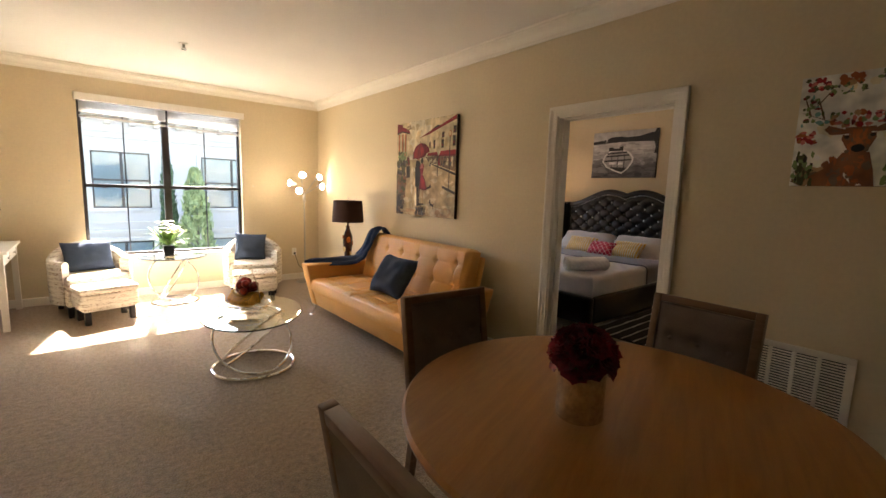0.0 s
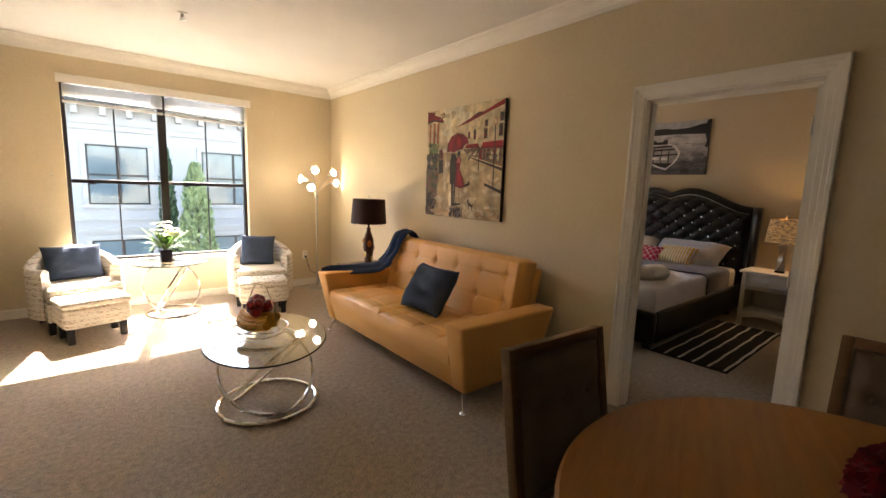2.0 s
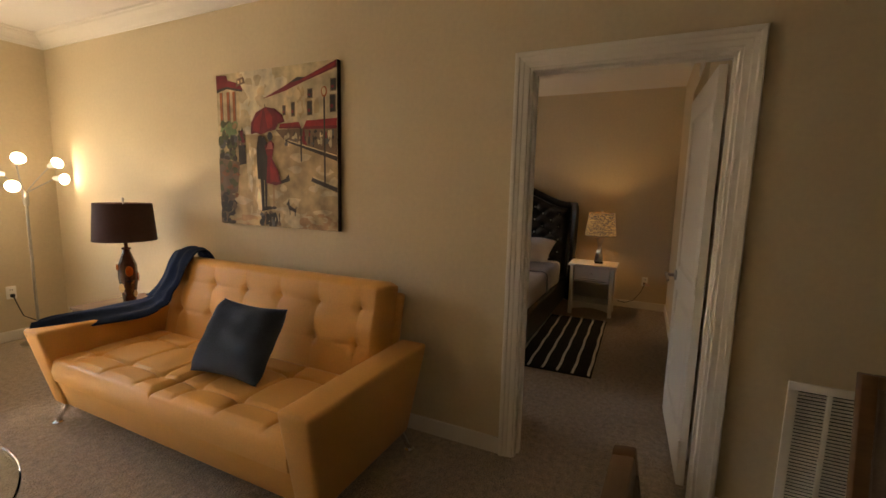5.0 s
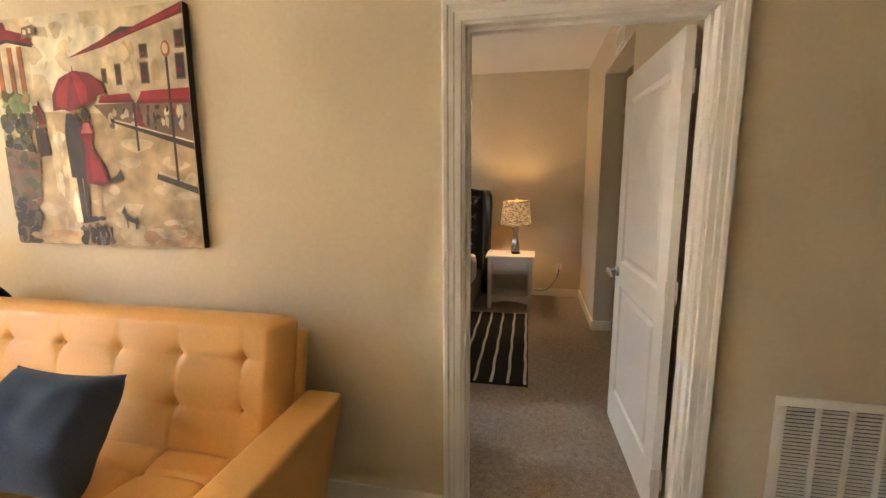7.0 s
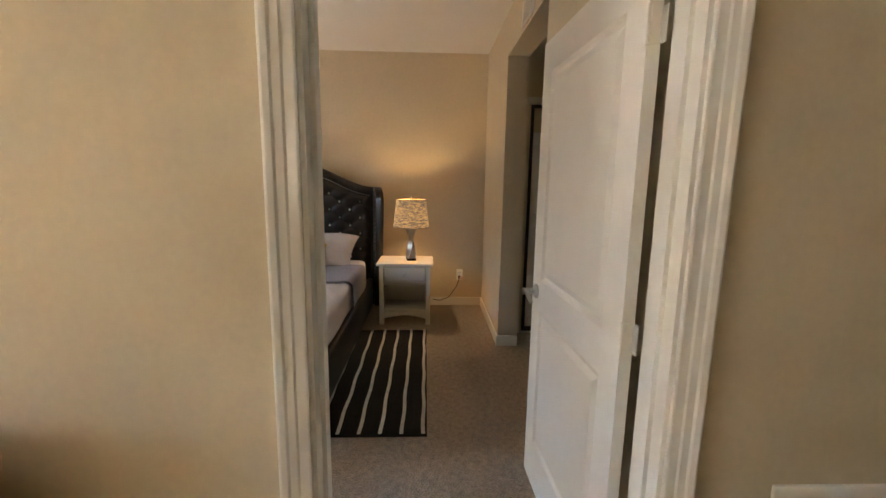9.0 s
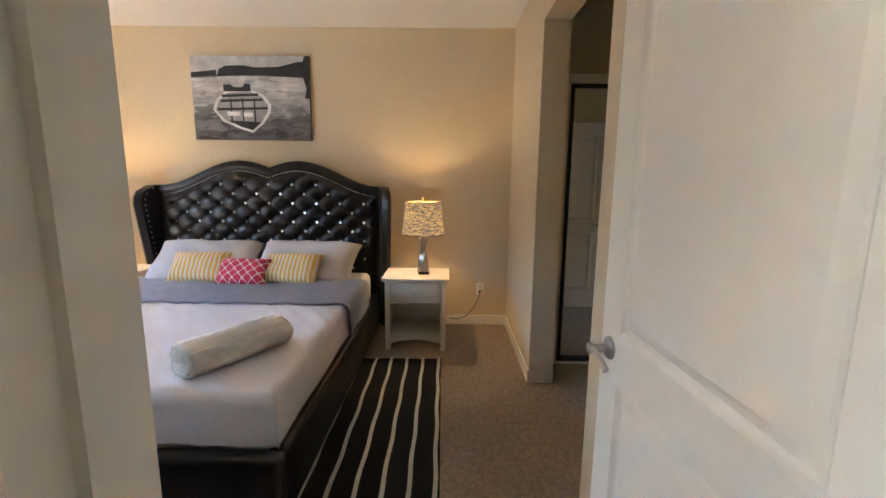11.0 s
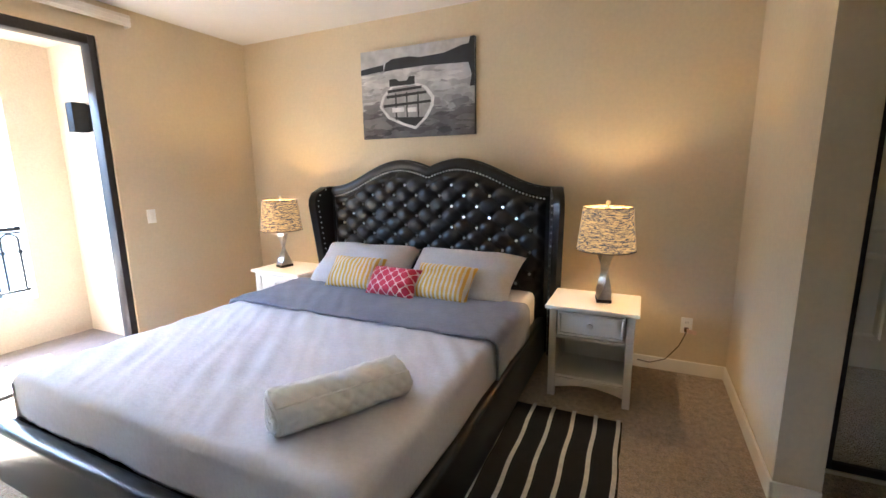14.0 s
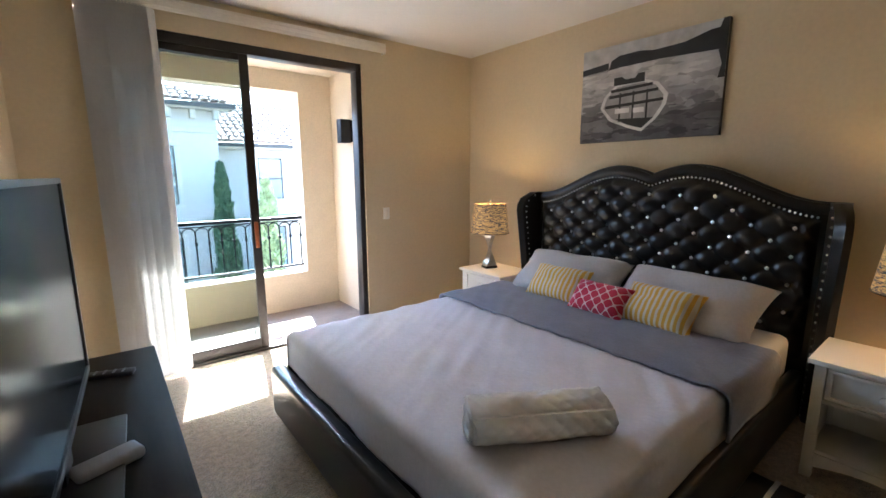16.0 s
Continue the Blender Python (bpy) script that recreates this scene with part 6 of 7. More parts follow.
# boat picture
BW, BH = 1.07, 0.735
G = {k: brush("photo_" + k, v, 0.18, 5) for k, v in dict(sky=(0.50, 0.49, 0.48), water=(0.24, 0.23, 0.23), shine=(0.55, 0.54, 0.52), shore=(0.03, 0.03, 0.032), deep=(0.055, 0.052, 0.055), pearl=(0.45, 0.44, 0.435), mid=(0.36, 0.35, 0.345), steel=(0.29, 0.28, 0.278), slate=(0.17, 0.165, 0.166), dusk=(0.12, 0.115, 0.118), gloom=(0.085, 0.081, 0.083), hull=(0.68, 0.67, 0.65), inside=(0.33, 0.32, 0.31), plank=(0.03, 0.03, 0.03)).items()}
GK = list(G)
bp = thing("boat_picture", pose(X2 - 0.034, 5.65, 2.12, 0, 0, -90), "black-and-white canvas print of a boat on a lake", "picture")
boxpart("stretched_canvas", bp, G["deep"], -BW / 2, 0, -BH / 2, BW / 2, 0.033, BH / 2, 0.004)
L = [("sky", rect(0.002, 0.7, 0.998, 0.998)), ("mid", rect(0.002, 0.30, 0.998, 0.76)), ("dusk", rect(0.002, 0.002, 0.998, 0.32))]
RND = random.Random(5)
dabs(L, RND, 50, 0.04, 0.56, 0.96, 0.74, ("shine", "pearl", "sky"), 0.05, 0.15, 0.35)
dabs(L, RND, 50, 0.04, 0.42, 0.96, 0.56, ("mid", "pearl", "steel"), 0.04, 0.11, 0.5)
dabs(L, RND, 50, 0.04, 0.26, 0.96, 0.42, ("steel", "water", "slate"), 0.04, 0.10, 0.5)
dabs(L, RND, 50, 0.04, 0.08, 0.96, 0.28, ("dusk", "slate", "gloom"), 0.04, 0.11, 0.5)
dabs(L, RND, 26, 0.04, 0.02, 0.96, 0.10, ("gloom", "deep", "dusk"), 0.04, 0.11, 0.4)
L += [("shore", [(0.002, 0.74), (0.22, 0.75), (0.24, 0.84), (0.30, 0.88), (0.45, 0.885), (0.55, 0.86), (0.75, 0.87), (0.90, 0.925), (0.95, 0.93), (0.965, 0.998), (0.998, 0.998), (0.998, 0.74), (0.6, 0.765), (0.3, 0.76)]), ("shore", [(0.002, 0.80), (0.22, 0.83), (0.22, 0.76), (0.002, 0.74)]), ("shore", [(0.96, 0.5), (0.998, 0.5), (0.998, 0.78), (0.95, 0.74), (0.975, 0.62)])]
L += [("hull", [(0.17, 0.36), (0.20, 0.48), (0.29, 0.585), (0.50, 0.60), (0.60, 0.55), (0.67, 0.43), (0.66, 0.33), (0.60, 0.20), (0.50, 0.085), (0.40, 0.13), (0.25, 0.22)]), ("inside", [(0.195, 0.36), (0.225, 0.47), (0.30, 0.56), (0.49, 0.575), (0.58, 0.53), (0.64, 0.42), (0.63, 0.33), (0.58, 0.22), (0.50, 0.12), (0.40, 0.16), (0.27, 0.24)]), ("plank", [(0.27, 0.58), (0.27, 0.66), (0.33, 0.66), (0.36, 0.63), (0.43, 0.63), (0.45, 0.67), (0.50, 0.67), (0.50, 0.58)])]
for y, a, b in ((0.53, 0.25, 0.56), (0.47, 0.24, 0.60), (0.37, 0.21, 0.64)):
    L.append(("plank", [(a, y - 0.02), (b, y + 0.0), (b, y + 0.028), (a, y + 0.012)]))
for x in (0.32, 0.42, 0.52):
    L.append(("plank", [(x, 0.2), (x + 0.014, 0.2), (x + 0.012, 0.5), (x, 0.5)]))
L.append(("plank", [(0.40, 0.16), (0.50, 0.12), (0.58, 0.215), (0.30, 0.235)]))
L.append(("hull", [(0.29, 0.29), (0.40, 0.29), (0.40, 0.34), (0.29, 0.34)]))
L.append(("hull", [(0.43, 0.28), (0.51, 0.28), (0.51, 0.33), (0.43, 0.33)]))
bm = bmesh.new()
for i, (k, pts) in enumerate(L):
    flat(bm, pts, BW, BH, -0.0012 - 0.000014 * i, GK.index(k))
part("photograph", bm, [G[k] for k in GK], bp, "boat photograph in greys", smooth=False)

# fittings
outlet(pose(X2, 3.53, 0.36, 0, 0, -90), "ivory wall outlet with a lamp cord")
bm = bmesh.new()
box(bm, X2 - 0.04, 3.515, 0.32, X2 - 0.0095, 3.545, 0.35, 0.004)
tube(bm, [(X2 - 0.03, 3.53, 0.32), (X2 - 0.05, 3.57, 0.22), (X2 - 0.06, 3.65, 0.11), (X2 - 0.08, 3.75, 0.075), (X2 - 0.12, 3.83, 0.10)], 0.004, 6)
tagged(link("lamp_cord", bm, CORD, True), "brown lamp cord drooping from the outlet", "cord")
bm = bmesh.new()
vs = box(bm, X2 - 0.046, 3.47, 0.315, X2 - 0.042, 3.53, 0.345)
for v in vs:
    v.co.z += (3.5 - v.co.y) * -0.2
tagged(link("cord_tag", bm, mat("paper_tag", (0.75, 0.55, 0.42), 0.8), True), "small peach paper tag on the lamp cord", "tag")
sw = thing("light_switch", pose(7.31, YB, 1.12), "white rocker light switch plate", "light switch")
boxpart("cover_plate", sw, PLASTIC, -0.036, -0.006, -0.058, 0.036, 0, 0.058, 0.003)
boxpart("rocker", sw, WHITE, -0.016, -0.011, -0.033, 0.016, -0.006, 0.033, 0.002)
outlet(pose(4.885, YB, 0.37), "ivory wall outlet beside the blinds")
vb = thing("air_vent", pose(6.50, PY1, 2.50, 0, 0, 180), "white air vent above the closet passage", "vent")
bm = bmesh.new()
for q in ((-0.16, -0.08, 0.16, -0.06), (-0.16, 0.06, 0.16, 0.08), (-0.16, -0.06, -0.14, 0.06), (0.14, -0.06, 0.16, 0.06)):
    box(bm, q[0], -0.010, q[1], q[2], 0, q[3], 0.002)
part("frame", bm, WHITE, vb)
# thin black sheet in place of the dark duct behind the slats
boxpart("duct_shade_sheet", vb, BLACKPL, -0.14, -0.002, -0.06, 0.14, -0.0005, 0.06, 0)
for i in range(7):
    boxpart("slat", vb, WHITE, -0.14, -0.008, -0.054 + i * 0.017, 0.14, -0.003, -0.046 + i * 0.017, 0)

# ---- closet passage ----
MXX = 7.535
cl = thing("mirror_closet_door", pose(0, 0, 0), "sliding mirrored closet door in a bronze frame", "closet door")
boxpart("mirror", cl, MIRROR, MXX, 2.17, 0.06, MXX + 0.005, 2.965, 2.06, 0)
for y in (2.965, 2.14):
    boxpart("stile", cl, BRONZE, MXX - 0.012, y, 0.02, MXX + 0.02, y + 0.03, 2.09, 0.002)
boxpart("bottom_rail", cl, BRONZE, MXX - 0.012, 2.17, 0.02, MXX + 0.02, 2.965, 0.06, 0.002)
boxpart("top_rail", cl, BRONZE, MXX - 0.012, 2.17, 2.06, MXX + 0.02, 2.965, 2.09, 0.002)
c2 = thing("mirror_closet_door", pose(0, 0, 0), "sliding mirrored closet door standing behind another", "closet door")
boxpart("mirror", c2, MIRROR, MXX + 0.03, 1.45, 0.06, MXX + 0.035, 2.14, 2.06, 0)
boxpart("stile", c2, BRONZE, MXX + 0.022, 1.42, 0.02, MXX + 0.05, 1.45, 2.09, 0.002)
boxpart("bottom_rail", c2, BRONZE, MXX + 0.022, 1.45, 0.02, MXX + 0.05, 2.14, 0.06, 0.002)
bm = bmesh.new(); box(bm, MXX - 0.03, 1.40, 2.09, MXX + 0.07, PY0, 2.15, 0.003); box(bm, MXX - 0.02, 1.40, 0.0, MXX + 0.07, PY0, 0.018, 0.002)
structure("trim_closet_track", bm, WHITE, "white closet door track and header rail", "track")
bm = bmesh.new(); box(bm, MXX - 0.02, 1.40, 2.15, MXX + 0.10, PY0, H)
structure("wall_closet_header", bm, WALL, "beige painted wall above the closet doors", "wall")
bm = bmesh.new(); box(bm, MXX - 0.02, 2.997, 0.0, MXX + 0.10, PY0, 2.09)
structure("wall_closet_return", bm, WALL, "beige painted closet wall return", "wall")

# ---- sliding balcony door ----
sd = thing("door_3", pose(0, 0, 0), "dark bronze sliding glass balcony door, partly open", "sliding door", kind="structure")
bm = bmesh.new()
box(bm, SX0, YB + 0.02, 0, SX0 + 0.05, YB + 0.13, SZ1, 0.003); box(bm, SX1 - 0.05, YB + 0.02, 0, SX1, YB + 0.13, SZ1, 0.003)
box(bm, SX0 + 0.05, YB + 0.02, SZ1 - 0.07, SX1 - 0.05, YB + 0.13, SZ1, 0.003); box(bm, SX0 + 0.05, YB + 0.02, 0, SX1 - 0.05, YB + 0.13, 0.025, 0.003)
part("door_frame", bm, BRONZE, sd)
for nm, a, b, y in (("sliding_panel", 5.28, 6.12, YB + 0.035), ("fixed_panel", 5.28, 6.135, YB + 0.085)):
    bm = bmesh.new()
    box(bm, a, y, 0.03, a + 0.05, y + 0.032, SZ1 - 0.07, 0.003); box(bm, b - 0.065, y, 0.03, b, y + 0.032, SZ1 - 0.07, 0.003)
    box(bm, a + 0.05, y, 0.03, b - 0.065, y + 0.032, 0.12, 0.003); box(bm, a + 0.05, y, SZ1 - 0.12, b - 0.065, y + 0.032, SZ1 - 0.07, 0.003)
    pn = part(nm, bm, BRONZE, sd)
    if nm == "sliding_panel":
        g = boxpart("pane", pn, GLASS, a + 0.05, y + 0.013, 0.12, b - 0.065, y + 0.018, SZ1 - 0.12, 0)
        g.visible_shadow = False
        boxpart("door_pull", pn, COPPER, b - 0.05, y - 0.022, 0.90, b - 0.018, y, 1.12, 0.006, "orange-brown door pull")
    else:
        g = boxpart("pane", pn, GLASS, a + 0.05, y + 0.013, 0.12, b - 0.065, y + 0.018, SZ1 - 0.12, 0)
        g.visible_shadow = False
# vertical blinds drawn to one side
vbl = thing("vertical_blind", pose(0, 0, 0), "grey-white vertical blinds stacked at the balcony door", "blind")
bm = bmesh.new()
box(bm, 4.90, YB - 0.075, 2.593, 7.305, YB - 0.065, 2.678, 0.002)
box(bm, 4.90, YB - 0.083, 2.613, 7.305, YB - 0.075, 2.623, 0.001); box(bm, 4.90, YB - 0.083, 2.648, 7.305, YB - 0.075, 2.658, 0.001)
box(bm, 4.90, YB - 0.065, 2.668, 7.305, YB, 2.678); box(bm, 7.297, YB - 0.065, 2.593, 7.305, YB, 2.668)
part("headrail", bm, WHITE, vbl)
for i in range(21):
    bm = bmesh.new()
    x = 5.125 + i * 0.019
    an = radians(56 + 3 * math.sin(i * 2.1))
    sheet(bm, 1, 6, lambda u, v: Vector((x + (v - 0.5) * 0.085 * math.cos(an) + 0.004 * math.sin(v * math.pi), YB - 0.05 + (v - 0.5) * 0.085 * math.sin(an), 0.03 + u * 2.57)))
    vn = part("vane", bm, VANE, vbl)

# ---- dresser and television ----
ds = thing("dresser", pose(5.005, 5.385, 0, 0, 0, 90), "espresso-brown dresser under the television", "dresser")
DL = 0.79
boxpart("dresser_top", ds, ESPRESSO, -DL, -0.225, 0.725, DL, 0.23, 0.75, 0.004)
boxpart("body", ds, ESPRESSO, -DL + 0.02, -0.195, 0.06, DL - 0.02, 0.22, 0.725, 0.003)
for i in range(3):
    for j in range(2):
        x0 = -DL + 0.04 + i * (2 * DL - 0.08) / 3
        z0 = 0.10 + j * 0.31
        d = boxpart("drawer", ds, ESPRESSO, x0 + 0.006, -0.212, z0, x0 + (2 * DL - 0.08) / 3 - 0.006, -0.195, z0 + 0.30, 0.003)
        bm = bmesh.new(); lathe(bm, [(0.006, 0), (0.014, 0.016), (0.005, 0.022)], 12, pose(x0 + (2 * DL - 0.08) / 6, -0.212, z0 + 0.15, 90))
        part("knob", bm, NICKEL, d)
for sx in (-1, 1):
    for y in (-0.17, 0.19):
        boxpart("leg", ds, ESPRESSO, sx * (DL - 0.05) - 0.025, y - 0.025, 0, sx * (DL - 0.05) + 0.025, y + 0.025, 0.06, 0.003)
tv = thing("television", pose(4.985, 5.28, 0.752, 0, 0, 87), "black flat-screen television on the dresser", "television")
boxpart("housing", tv, BLACKPL, -0.55, 0.0, 0.075, 0.55, 0.035, 0.735, 0.008)
boxpart("back_bulge", tv, BLACKPL, -0.35, 0.035, 0.15, 0.35, 0.07, 0.60, 0.012)
boxpart("screen", tv, SCREEN, -0.53, -0.002, 0.10, 0.53, 0.0, 0.72, 0)
bm = bmesh.new()
for q in ((-0.55, 0.072, 0.55, 0.095), (-0.55, 0.722, 0.55, 0.738), (-0.55, 0.095, -0.532, 0.722), (0.532, 0.095, 0.55, 0.722)):
    box(bm, q[0], -0.007, q[1], q[2], 0.0, q[3], 0.002)
part("bezel", bm, BLACKPL, tv)
boxpart("stand_neck", tv, BLACKPL, -0.06, 0.0, 0.012, 0.06, 0.03, 0.09, 0.004)
boxpart("stand_foot", tv, BLACKPL, -0.26, -0.11, 0, 0.26, 0.11, 0.013, 0.005)


def remote(m, label):
    r = thing("remote_control", m, label, "remote control", "remotes on the dresser")
    boxpart("body", r, BLACKPL, -0.023, -0.09, 0, 0.023, 0.09, 0.018, 0.006)
    for i in range(4):
        for x in (-0.012, 0, 0.012):
            boxpart("key", r, GREYPL, x - 0.003, -0.06 + i * 0.03, 0.018, x + 0.003, -0.052 + i * 0.03, 0.0195, 0)
    return r


remote(pose(5.06, 5.92, 0.751, 0, 0, 72), "black remote control lying on the dresser")
remote(pose(5.11, 4.98, 0.751, 0, 0, 80), "black remote control lying near the television")
remote(pose(5.12, 4.88, 0.751, 0, 0, 62), "black remote control lying near the television")
bm = bmesh.new(); box(bm, -0.075, -0.035, 0, 0.075, 0.035, 0.034, 0.014, 4)
rb = part("white_gadget", bm, GREYPL, None); rb.matrix_world = pose(5.06, 5.27, 0.751, 0, 0, 20)
tagged(rb, "pale grey rounded plastic device on the dresser", "device")

# ---- balcony ----
bm = bmesh.new(); box(bm, 4.735, YB + 0.15, -0.25, 7.35, 8.95, -0.02)
structure("floor_balcony", bm, CONCRETE, "brown-grey coated balcony floor", "floor")
BY0, BY1 = 8.72, 8.95
wall("wall_balcony", "y", BY0, BY1, 4.735, 7.39, -0.02, 2.75, [(4.95, 6.89, 0.40, 2.38)], "cream stucco balcony wall with a wide opening", STUCCO)
wall("wall_balcony_side", "x", 7.26, 7.39, YB + 0.15, BY0, -0.02, 2.75, [], "cream stucco balcony side wall", STUCCO)
wall("wall_balcony_west", "x", 4.735, 4.80, YB + 0.15, BY0, -0.02, 2.75, [], "cream stucco balcony side wall", STUCCO)
bm = bmesh.new(); box(bm, 4.80, YB + 0.15, 2.58, 7.26, BY0, 2.80)
structure("ceiling_balcony", bm, STUCCO, "cream stucco balcony ceiling", "ceiling")
bl = thing("balcony_railing", pose(0, 8.83, 0), "black iron balcony railing with arched tops", "railing")
tubepart("top_rail", bl, IRON, [(4.95, 0, 1.02), (6.89, 0, 1.02)], 0.02, 8)
tubepart("upper_bar", bl, IRON, [(4.95, 0, 0.985), (6.89, 0, 0.985)], 0.007, 6)
tubepart("bottom_rail", bl, IRON, [(4.95, 0, 0.47), (6.89, 0, 0.47)], 0.014, 8)
for i in range(17):
    x = 4.98 + i * 0.118
    tubepart("baluster", bl, IRON, [(x, 0, 0.47), (x, 0, 0.93)], 0.008, 6)
    bm = bmesh.new()
    box(bm, x - 0.013, -0.013, 0.80, x + 0.013, 0.013, 0.83)
    part("collar", bm, IRON, bl)
    if i < 16:
        tubepart("arch", bl, IRON, [(x + 0.059 - 0.059 * math.cos(math.pi * k / 8), 0, 0.92 + 0.055 * math.sin(math.pi * k / 8)) for k in range(9)], 0.007, 6)
ln = thing("wall_lantern", pose(7.26, 8.25, 1.95, 0, 0, -90), "dark metal box lantern on the balcony wall", "wall lamp")
boxpart("back_plate", ln, IRON, -0.06, -0.015, -0.11, 0.06, 0, 0.11, 0.003)
boxpart("lantern_body", ln, IRON, -0.05, -0.13, -0.12, 0.05, -0.015, 0.12, 0.006)


# ---- outdoors ----
GZ = -3.2
FACADE = mat("neighbour_stucco", (0.40, 0.375, 0.355), 0.9, var=0.05, scale=0.8, fine=30, bump=0.3, bscale=40, dist=0.004)
FTRIM = mat("neighbour_trim", (0.41, 0.38, 0.34), 0.85, var=0.05, scale=2)
TILE = mat("clay_roof_tile", (0.17, 0.125, 0.105), 0.8, var=0.25, scale=4, vary=0.6)
DARKGLASS = mat("far_window_glass", (0.13, 0.17, 0.18), 0.08, var=0.2, scale=1.0, spec=0.8)
GROUND = mat("ground_paving", (0.20, 0.185, 0.165), 0.9, var=0.15, scale=0.5, fine=6)
CYPRESS = mat("cypress_leaf", (0.06, 0.10, 0.05), 0.7, var=0.3, scale=6)
SHRUB = mat("light_conifer_leaf", (0.24, 0.29, 0.13), 0.7, var=0.3, scale=6)
BARK = mat("bark", (0.10, 0.07, 0.05), 0.9, var=0.3, bump=0.5, bscale=30)
bm = bmesh.new(); box(bm, -400, -400, GZ - 0.3, 400, 400, GZ)
structure("ground", bm, GROUND, "pale paved courtyard ground below", "ground")


def tiled_roof(parent, x0, x1, y0, z0, depth, rise, hip0=0.0, hip1=0.0):
    """Rows of barrel tiles on a slope that climbs from the eave at y0."""
    bm = bmesh.new()
    vs = [bm.verts.new(p) for p in ((x0, y0, z0), (x1, y0, z0), (x1 - hip1, y0 + depth, z0 + rise), (x0 + hip0, y0 + depth, z0 + rise))]
    bm.faces.new(vs)
    roof = part("roof", bm, TILE, parent, "clay barrel-tile roof", smooth=False)
    mesh = bmesh.new()
    sl = math.hypot(depth, rise)
    seg = 5
    L = sl / int(sl / 0.42)
    d = Vector((0, depth, rise)).normalized()
    nrm = Vector((0, -rise, depth)).normalized()
    pitch = 0.26
    nrow = int(round(sl / L))
    cols = int((x1 - x0) / pitch)
    for c in range(cols):
        for r in range(nrow):
            x = x0 + pitch * (c + 0.5)
            t = (r + 0.5) / nrow
            if x < x0 + hip0 * t or x > x1 - hip1 * t:
                continue
            rings = []
            for e, lift, rad in ((0, 0.045, 0.115), (1.12, 0.01, 0.095)):
                base = Vector((x, y0, z0)) + d * (L * (r + e))
                rings.append([mesh.verts.new(base + Vector((rad * math.cos(math.pi * q / seg), 0, 0)) + nrm * (lift + 0.075 * math.sin(math.pi * q / seg))) for q in range(seg + 1)])
            for q in range(seg):
                mesh.faces.new((rings[0][q], rings[0][q + 1], rings[1][q + 1], rings[1][q]))
            mesh.faces.new(rings[0])
    t = part("roof_tiles", mesh, TILE, parent, smooth=False)
    tagged(t, kind="stuff")
    bm = bmesh.new(); box(bm, x0, y0 - 0.03, z0 - 0.16, x1, y0 + 0.10, z0 - 0.02)
    part("gutter", bm, BRONZE, parent)
    return roof


def far_window(parent, x0, x1, z0, z1, y, split=True, trim=0.14):
    w = None
    bm = bmesh.new()
    for q in ((x0 - trim, z0 - trim, x1 + trim, z0), (x0 - trim, z1, x1 + trim, z1 + trim), (x0 - trim, z0, x0, z1), (x1, z0, x1 + trim, z1)):
        box(bm, q[0], y - 0.05, q[1], q[2], y + 0.01, q[3], 0.005)
    w = part("window", bm, FTRIM, parent, "trimmed window with dark frame")
    bm = bmesh.new()
    f = 0.05
    xm, zm = (x0 + x1) / 2, z0 + (z1 - z0) * 0.5
    qs = [(x0, z0, x0 + f, z1), (x1 - f, z0, x1, z1), (x0 + f, z0, x1 - f, z0 + f), (x0 + f, z1 - f, x1 - f, z1), (x0 + f, zm - 0.03, x1 - f, zm + 0.03)]
    if split:
        qs.append((xm - 0.04, z0 + f, xm + 0.04, z1 - f))
    for i, q in enumerate(qs):
        box(bm, q[0], y - 0.02 - 0.002 * i, q[1], q[2], y + 0.02, q[3])
    part("frame", bm, BRONZE, w)
    bm = bmesh.new(); box(bm, x0 + 0.02, y - 0.014, z0 + 0.02, x1 - 0.02, y - 0.004, z1 - 0.02)
    part("pane", bm, DARKGLASS, w)


FY = 20.0
nb = thing("apartment_building", pose(0, 0, 0), "pale stucco neighbouring apartment house with tiled roof", "building")
bm = bmesh.new(); box(bm, -14, FY, GZ, 8.3, FY + 9, 3.75)
part("wall", bm, FACADE, nb, smooth=False)
for z, h, d in ((2.86, 0.10, 0.07), (3.04, 0.05, 0.05), (-0.28, 0.12, 0.08), (0.06, 0.06, 0.05)):
    bm = bmesh.new(); box(bm, -14, FY - d, z, 8.34, FY, z + h)
    part("cornice_band", bm, FTRIM, nb)
for i in range(34):
    x = -13.6 + i * 0.66
    boxpart("corbel", nb, FTRIM, x, FY - 0.30, 3.28, x + 0.16, FY, 3.56, 0.01)
bm = bmesh.new(); box(bm, -14.3, FY - 0.45, 3.56, 8.7, FY + 0.1, 3.70)
part("eave_board", bm, FTRIM, nb)
tiled_roof(nb, -14.3, 8.8, FY - 0.55, 3.76, 5.0, 2.0, 0, 4.6)
for x0, x1 in ((-8.0, -6.2), (-3.2, -1.4), (1.84, 3.42), (4.97, 7.02)):
    far_window(nb, x0, x1, 0.58, 2.42, FY)
    far_window(nb, x0, x1, -2.3, -0.55, FY)
n2 = thing("apartment_building", pose(0, 0, 0), "farther wing of the neighbouring house with low tiled roof", "building")
bm = bmesh.new(); box(bm, 8.3, FY + 2.2, GZ, 22, FY + 10, 2.62)
part("wall", bm, FACADE, n2, smooth=False)
bm = bmesh.new(); box(bm, 8.3, FY + 1.7, 2.50, 22, FY + 2.3, 2.66)
part("eave_board", bm, FTRIM, n2)
tiled_roof(n2, 8.5, 16.0, FY + 1.6, 2.72, 4.2, 2.0)
far_window(n2, 10.09, 11.04, 0.53, 2.18, FY + 2.2, False)
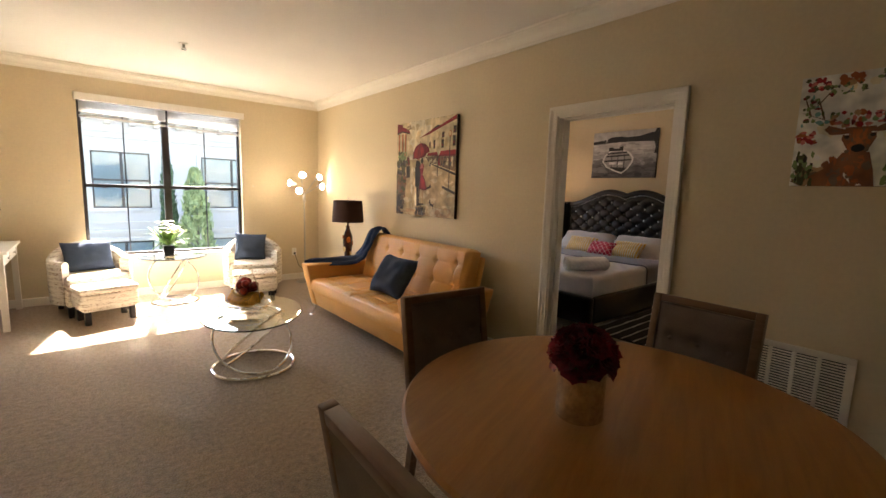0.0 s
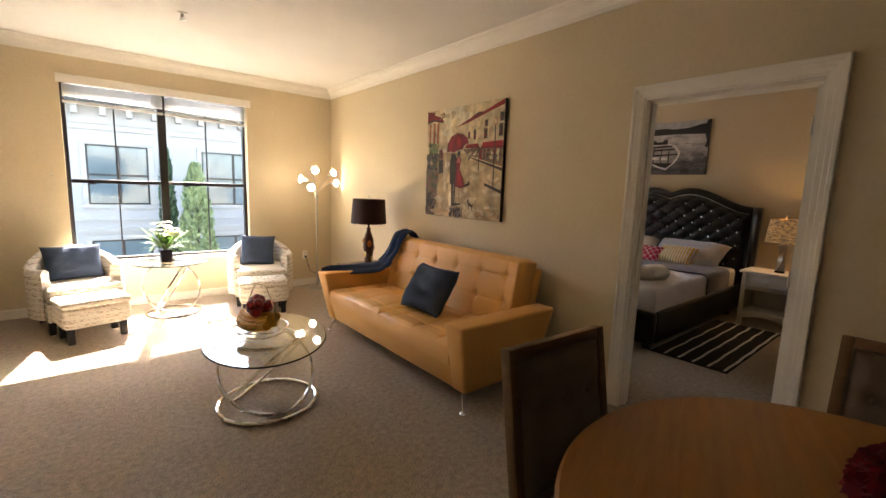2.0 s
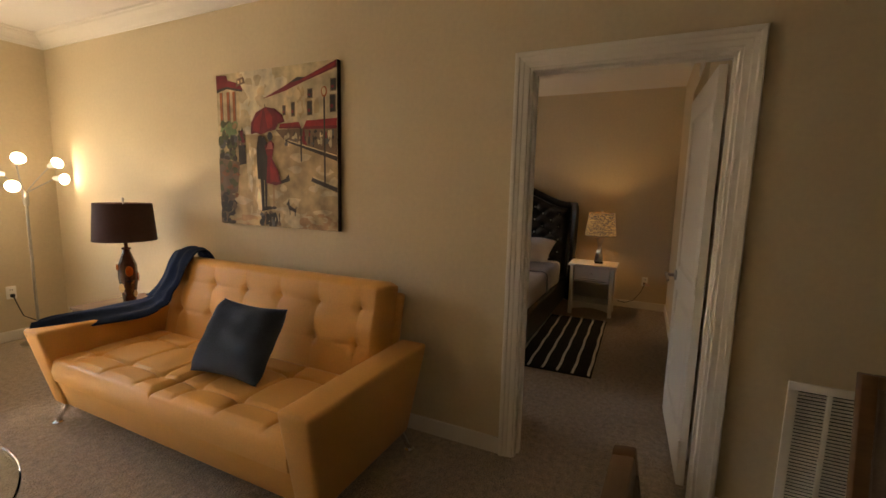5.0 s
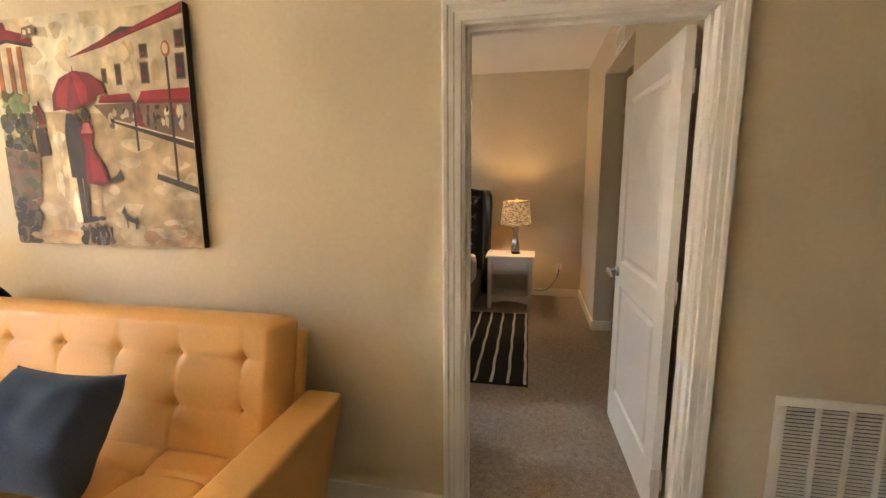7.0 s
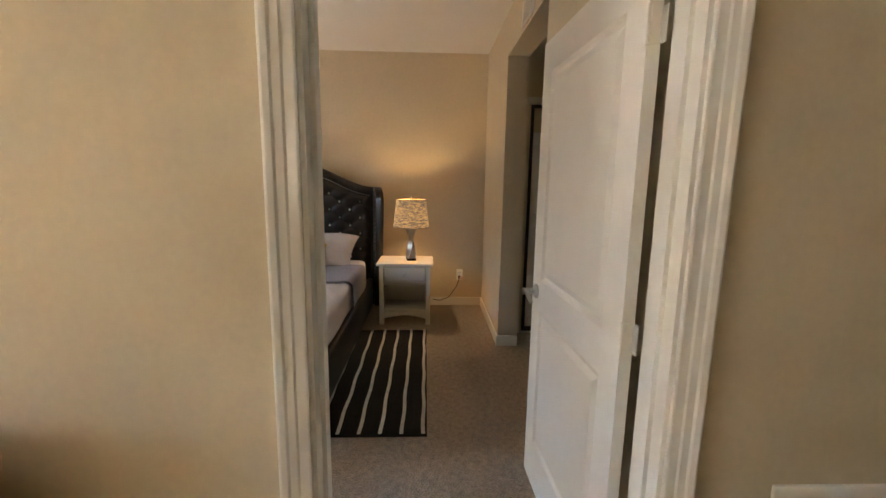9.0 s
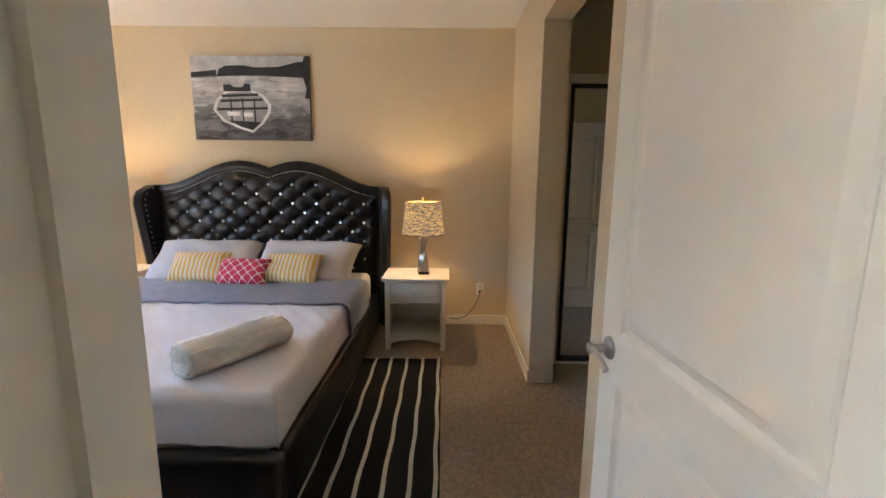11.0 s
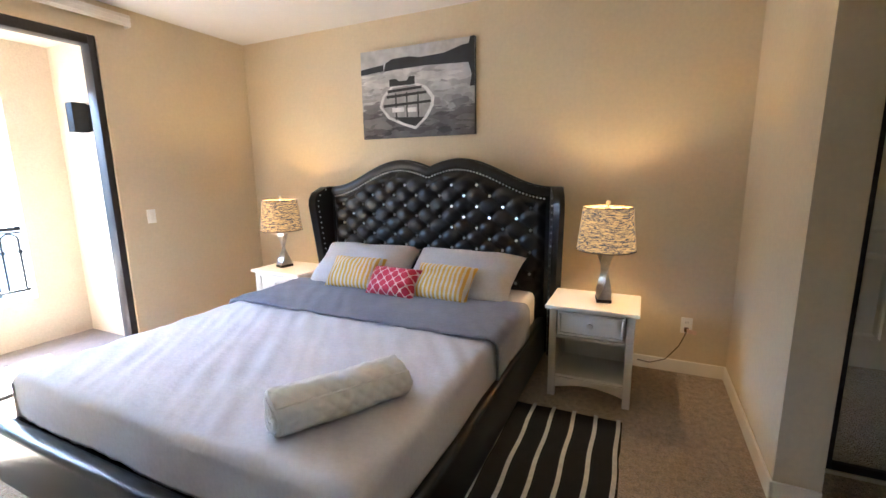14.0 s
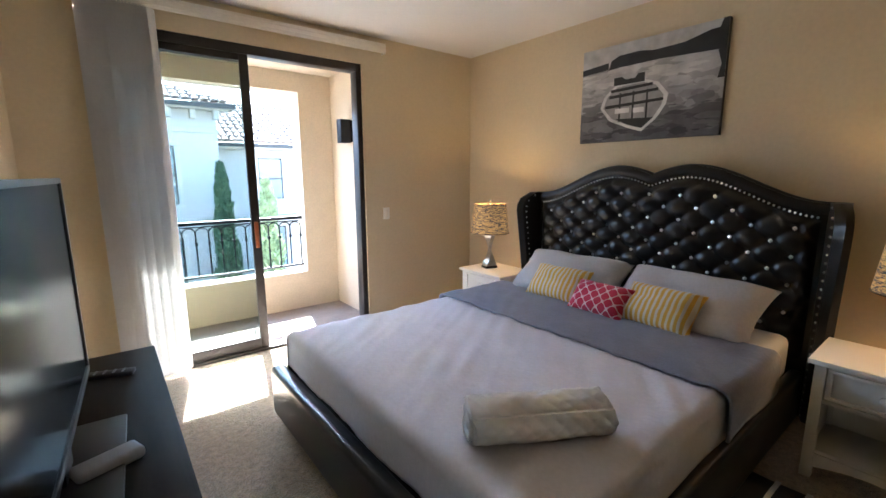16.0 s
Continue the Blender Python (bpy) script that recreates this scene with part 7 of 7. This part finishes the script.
far_window(n2, 10.09, 11.04, -2.3, -0.6, FY + 2.2, False)
boxpart("balcony", n2, FTRIM, 10.6, FY + 1.2, -0.3, 14, FY + 2.2, -0.1, 0.01)
tubepart("downpipe", n2, BRONZE, [(8.45, FY + 2.1, 2.5), (8.45, FY + 2.1, GZ)], 0.05, 8)


def conifer(x, y, top, r, material, seed, label):
    """A columnar conifer of many small upswept sprays."""
    t = thing("conifer_tree", pose(x, y, GZ), label, "tree")
    hgt = top - GZ
    bm = bmesh.new(); lathe(bm, [(0.14, 0), (0.10, hgt * 0.3), (0.03, hgt * 0.9)], 10)
    part("trunk", bm, BARK, t)
    rnd = random.Random(seed)
    bm = bmesh.new()
    for i in range(3600):
        k = rnd.random() ** 0.8
        z = 0.25 + k * (hgt - 0.25)
        shape = (1 - k) ** 0.55 * min(1.0, 0.55 + 2.2 * k)
        a = rnd.uniform(0, 6.283)
        rr = r * shape * (0.55 + 0.5 * rnd.random()) * (1 + 0.16 * math.sin(a * 3 + z * 4))
        c = Vector((rr * math.cos(a), rr * math.sin(a), z))
        o = Vector((math.cos(a), math.sin(a), 0))
        up = (o * rnd.uniform(0.1, 0.6) + Vector((rnd.uniform(-0.3, 0.3), rnd.uniform(-0.3, 0.3), 1))).normalized()
        s = up.cross(Vector((rnd.uniform(-1, 1), rnd.uniform(-1, 1), 0.1))).normalized()
        L, w = rnd.uniform(0.10, 0.24), rnd.uniform(0.025, 0.06)
        bm.faces.new([bm.verts.new(c - s * w), bm.verts.new(c + up * L * 0.4 - s * w * 1.2), bm.verts.new(c + up * L), bm.verts.new(c + up * L * 0.5 + s * w)])
    part("crown", bm, material, t)
    return t


conifer(3.72, 18.5, 2.25, 0.30, CYPRESS, 1, "slim dark green cypress by the pale facade")
conifer(4.45, 18.2, 1.85, 0.70, SHRUB, 2, "light green columnar conifer by the pale facade")
conifer(8.06, 18.8, 1.78, 0.40, CYPRESS, 3, "slim dark green cypress by the house corner")
conifer(9.33, 18.6, 1.28, 0.50, SHRUB, 4, "light green columnar conifer by the far wing")
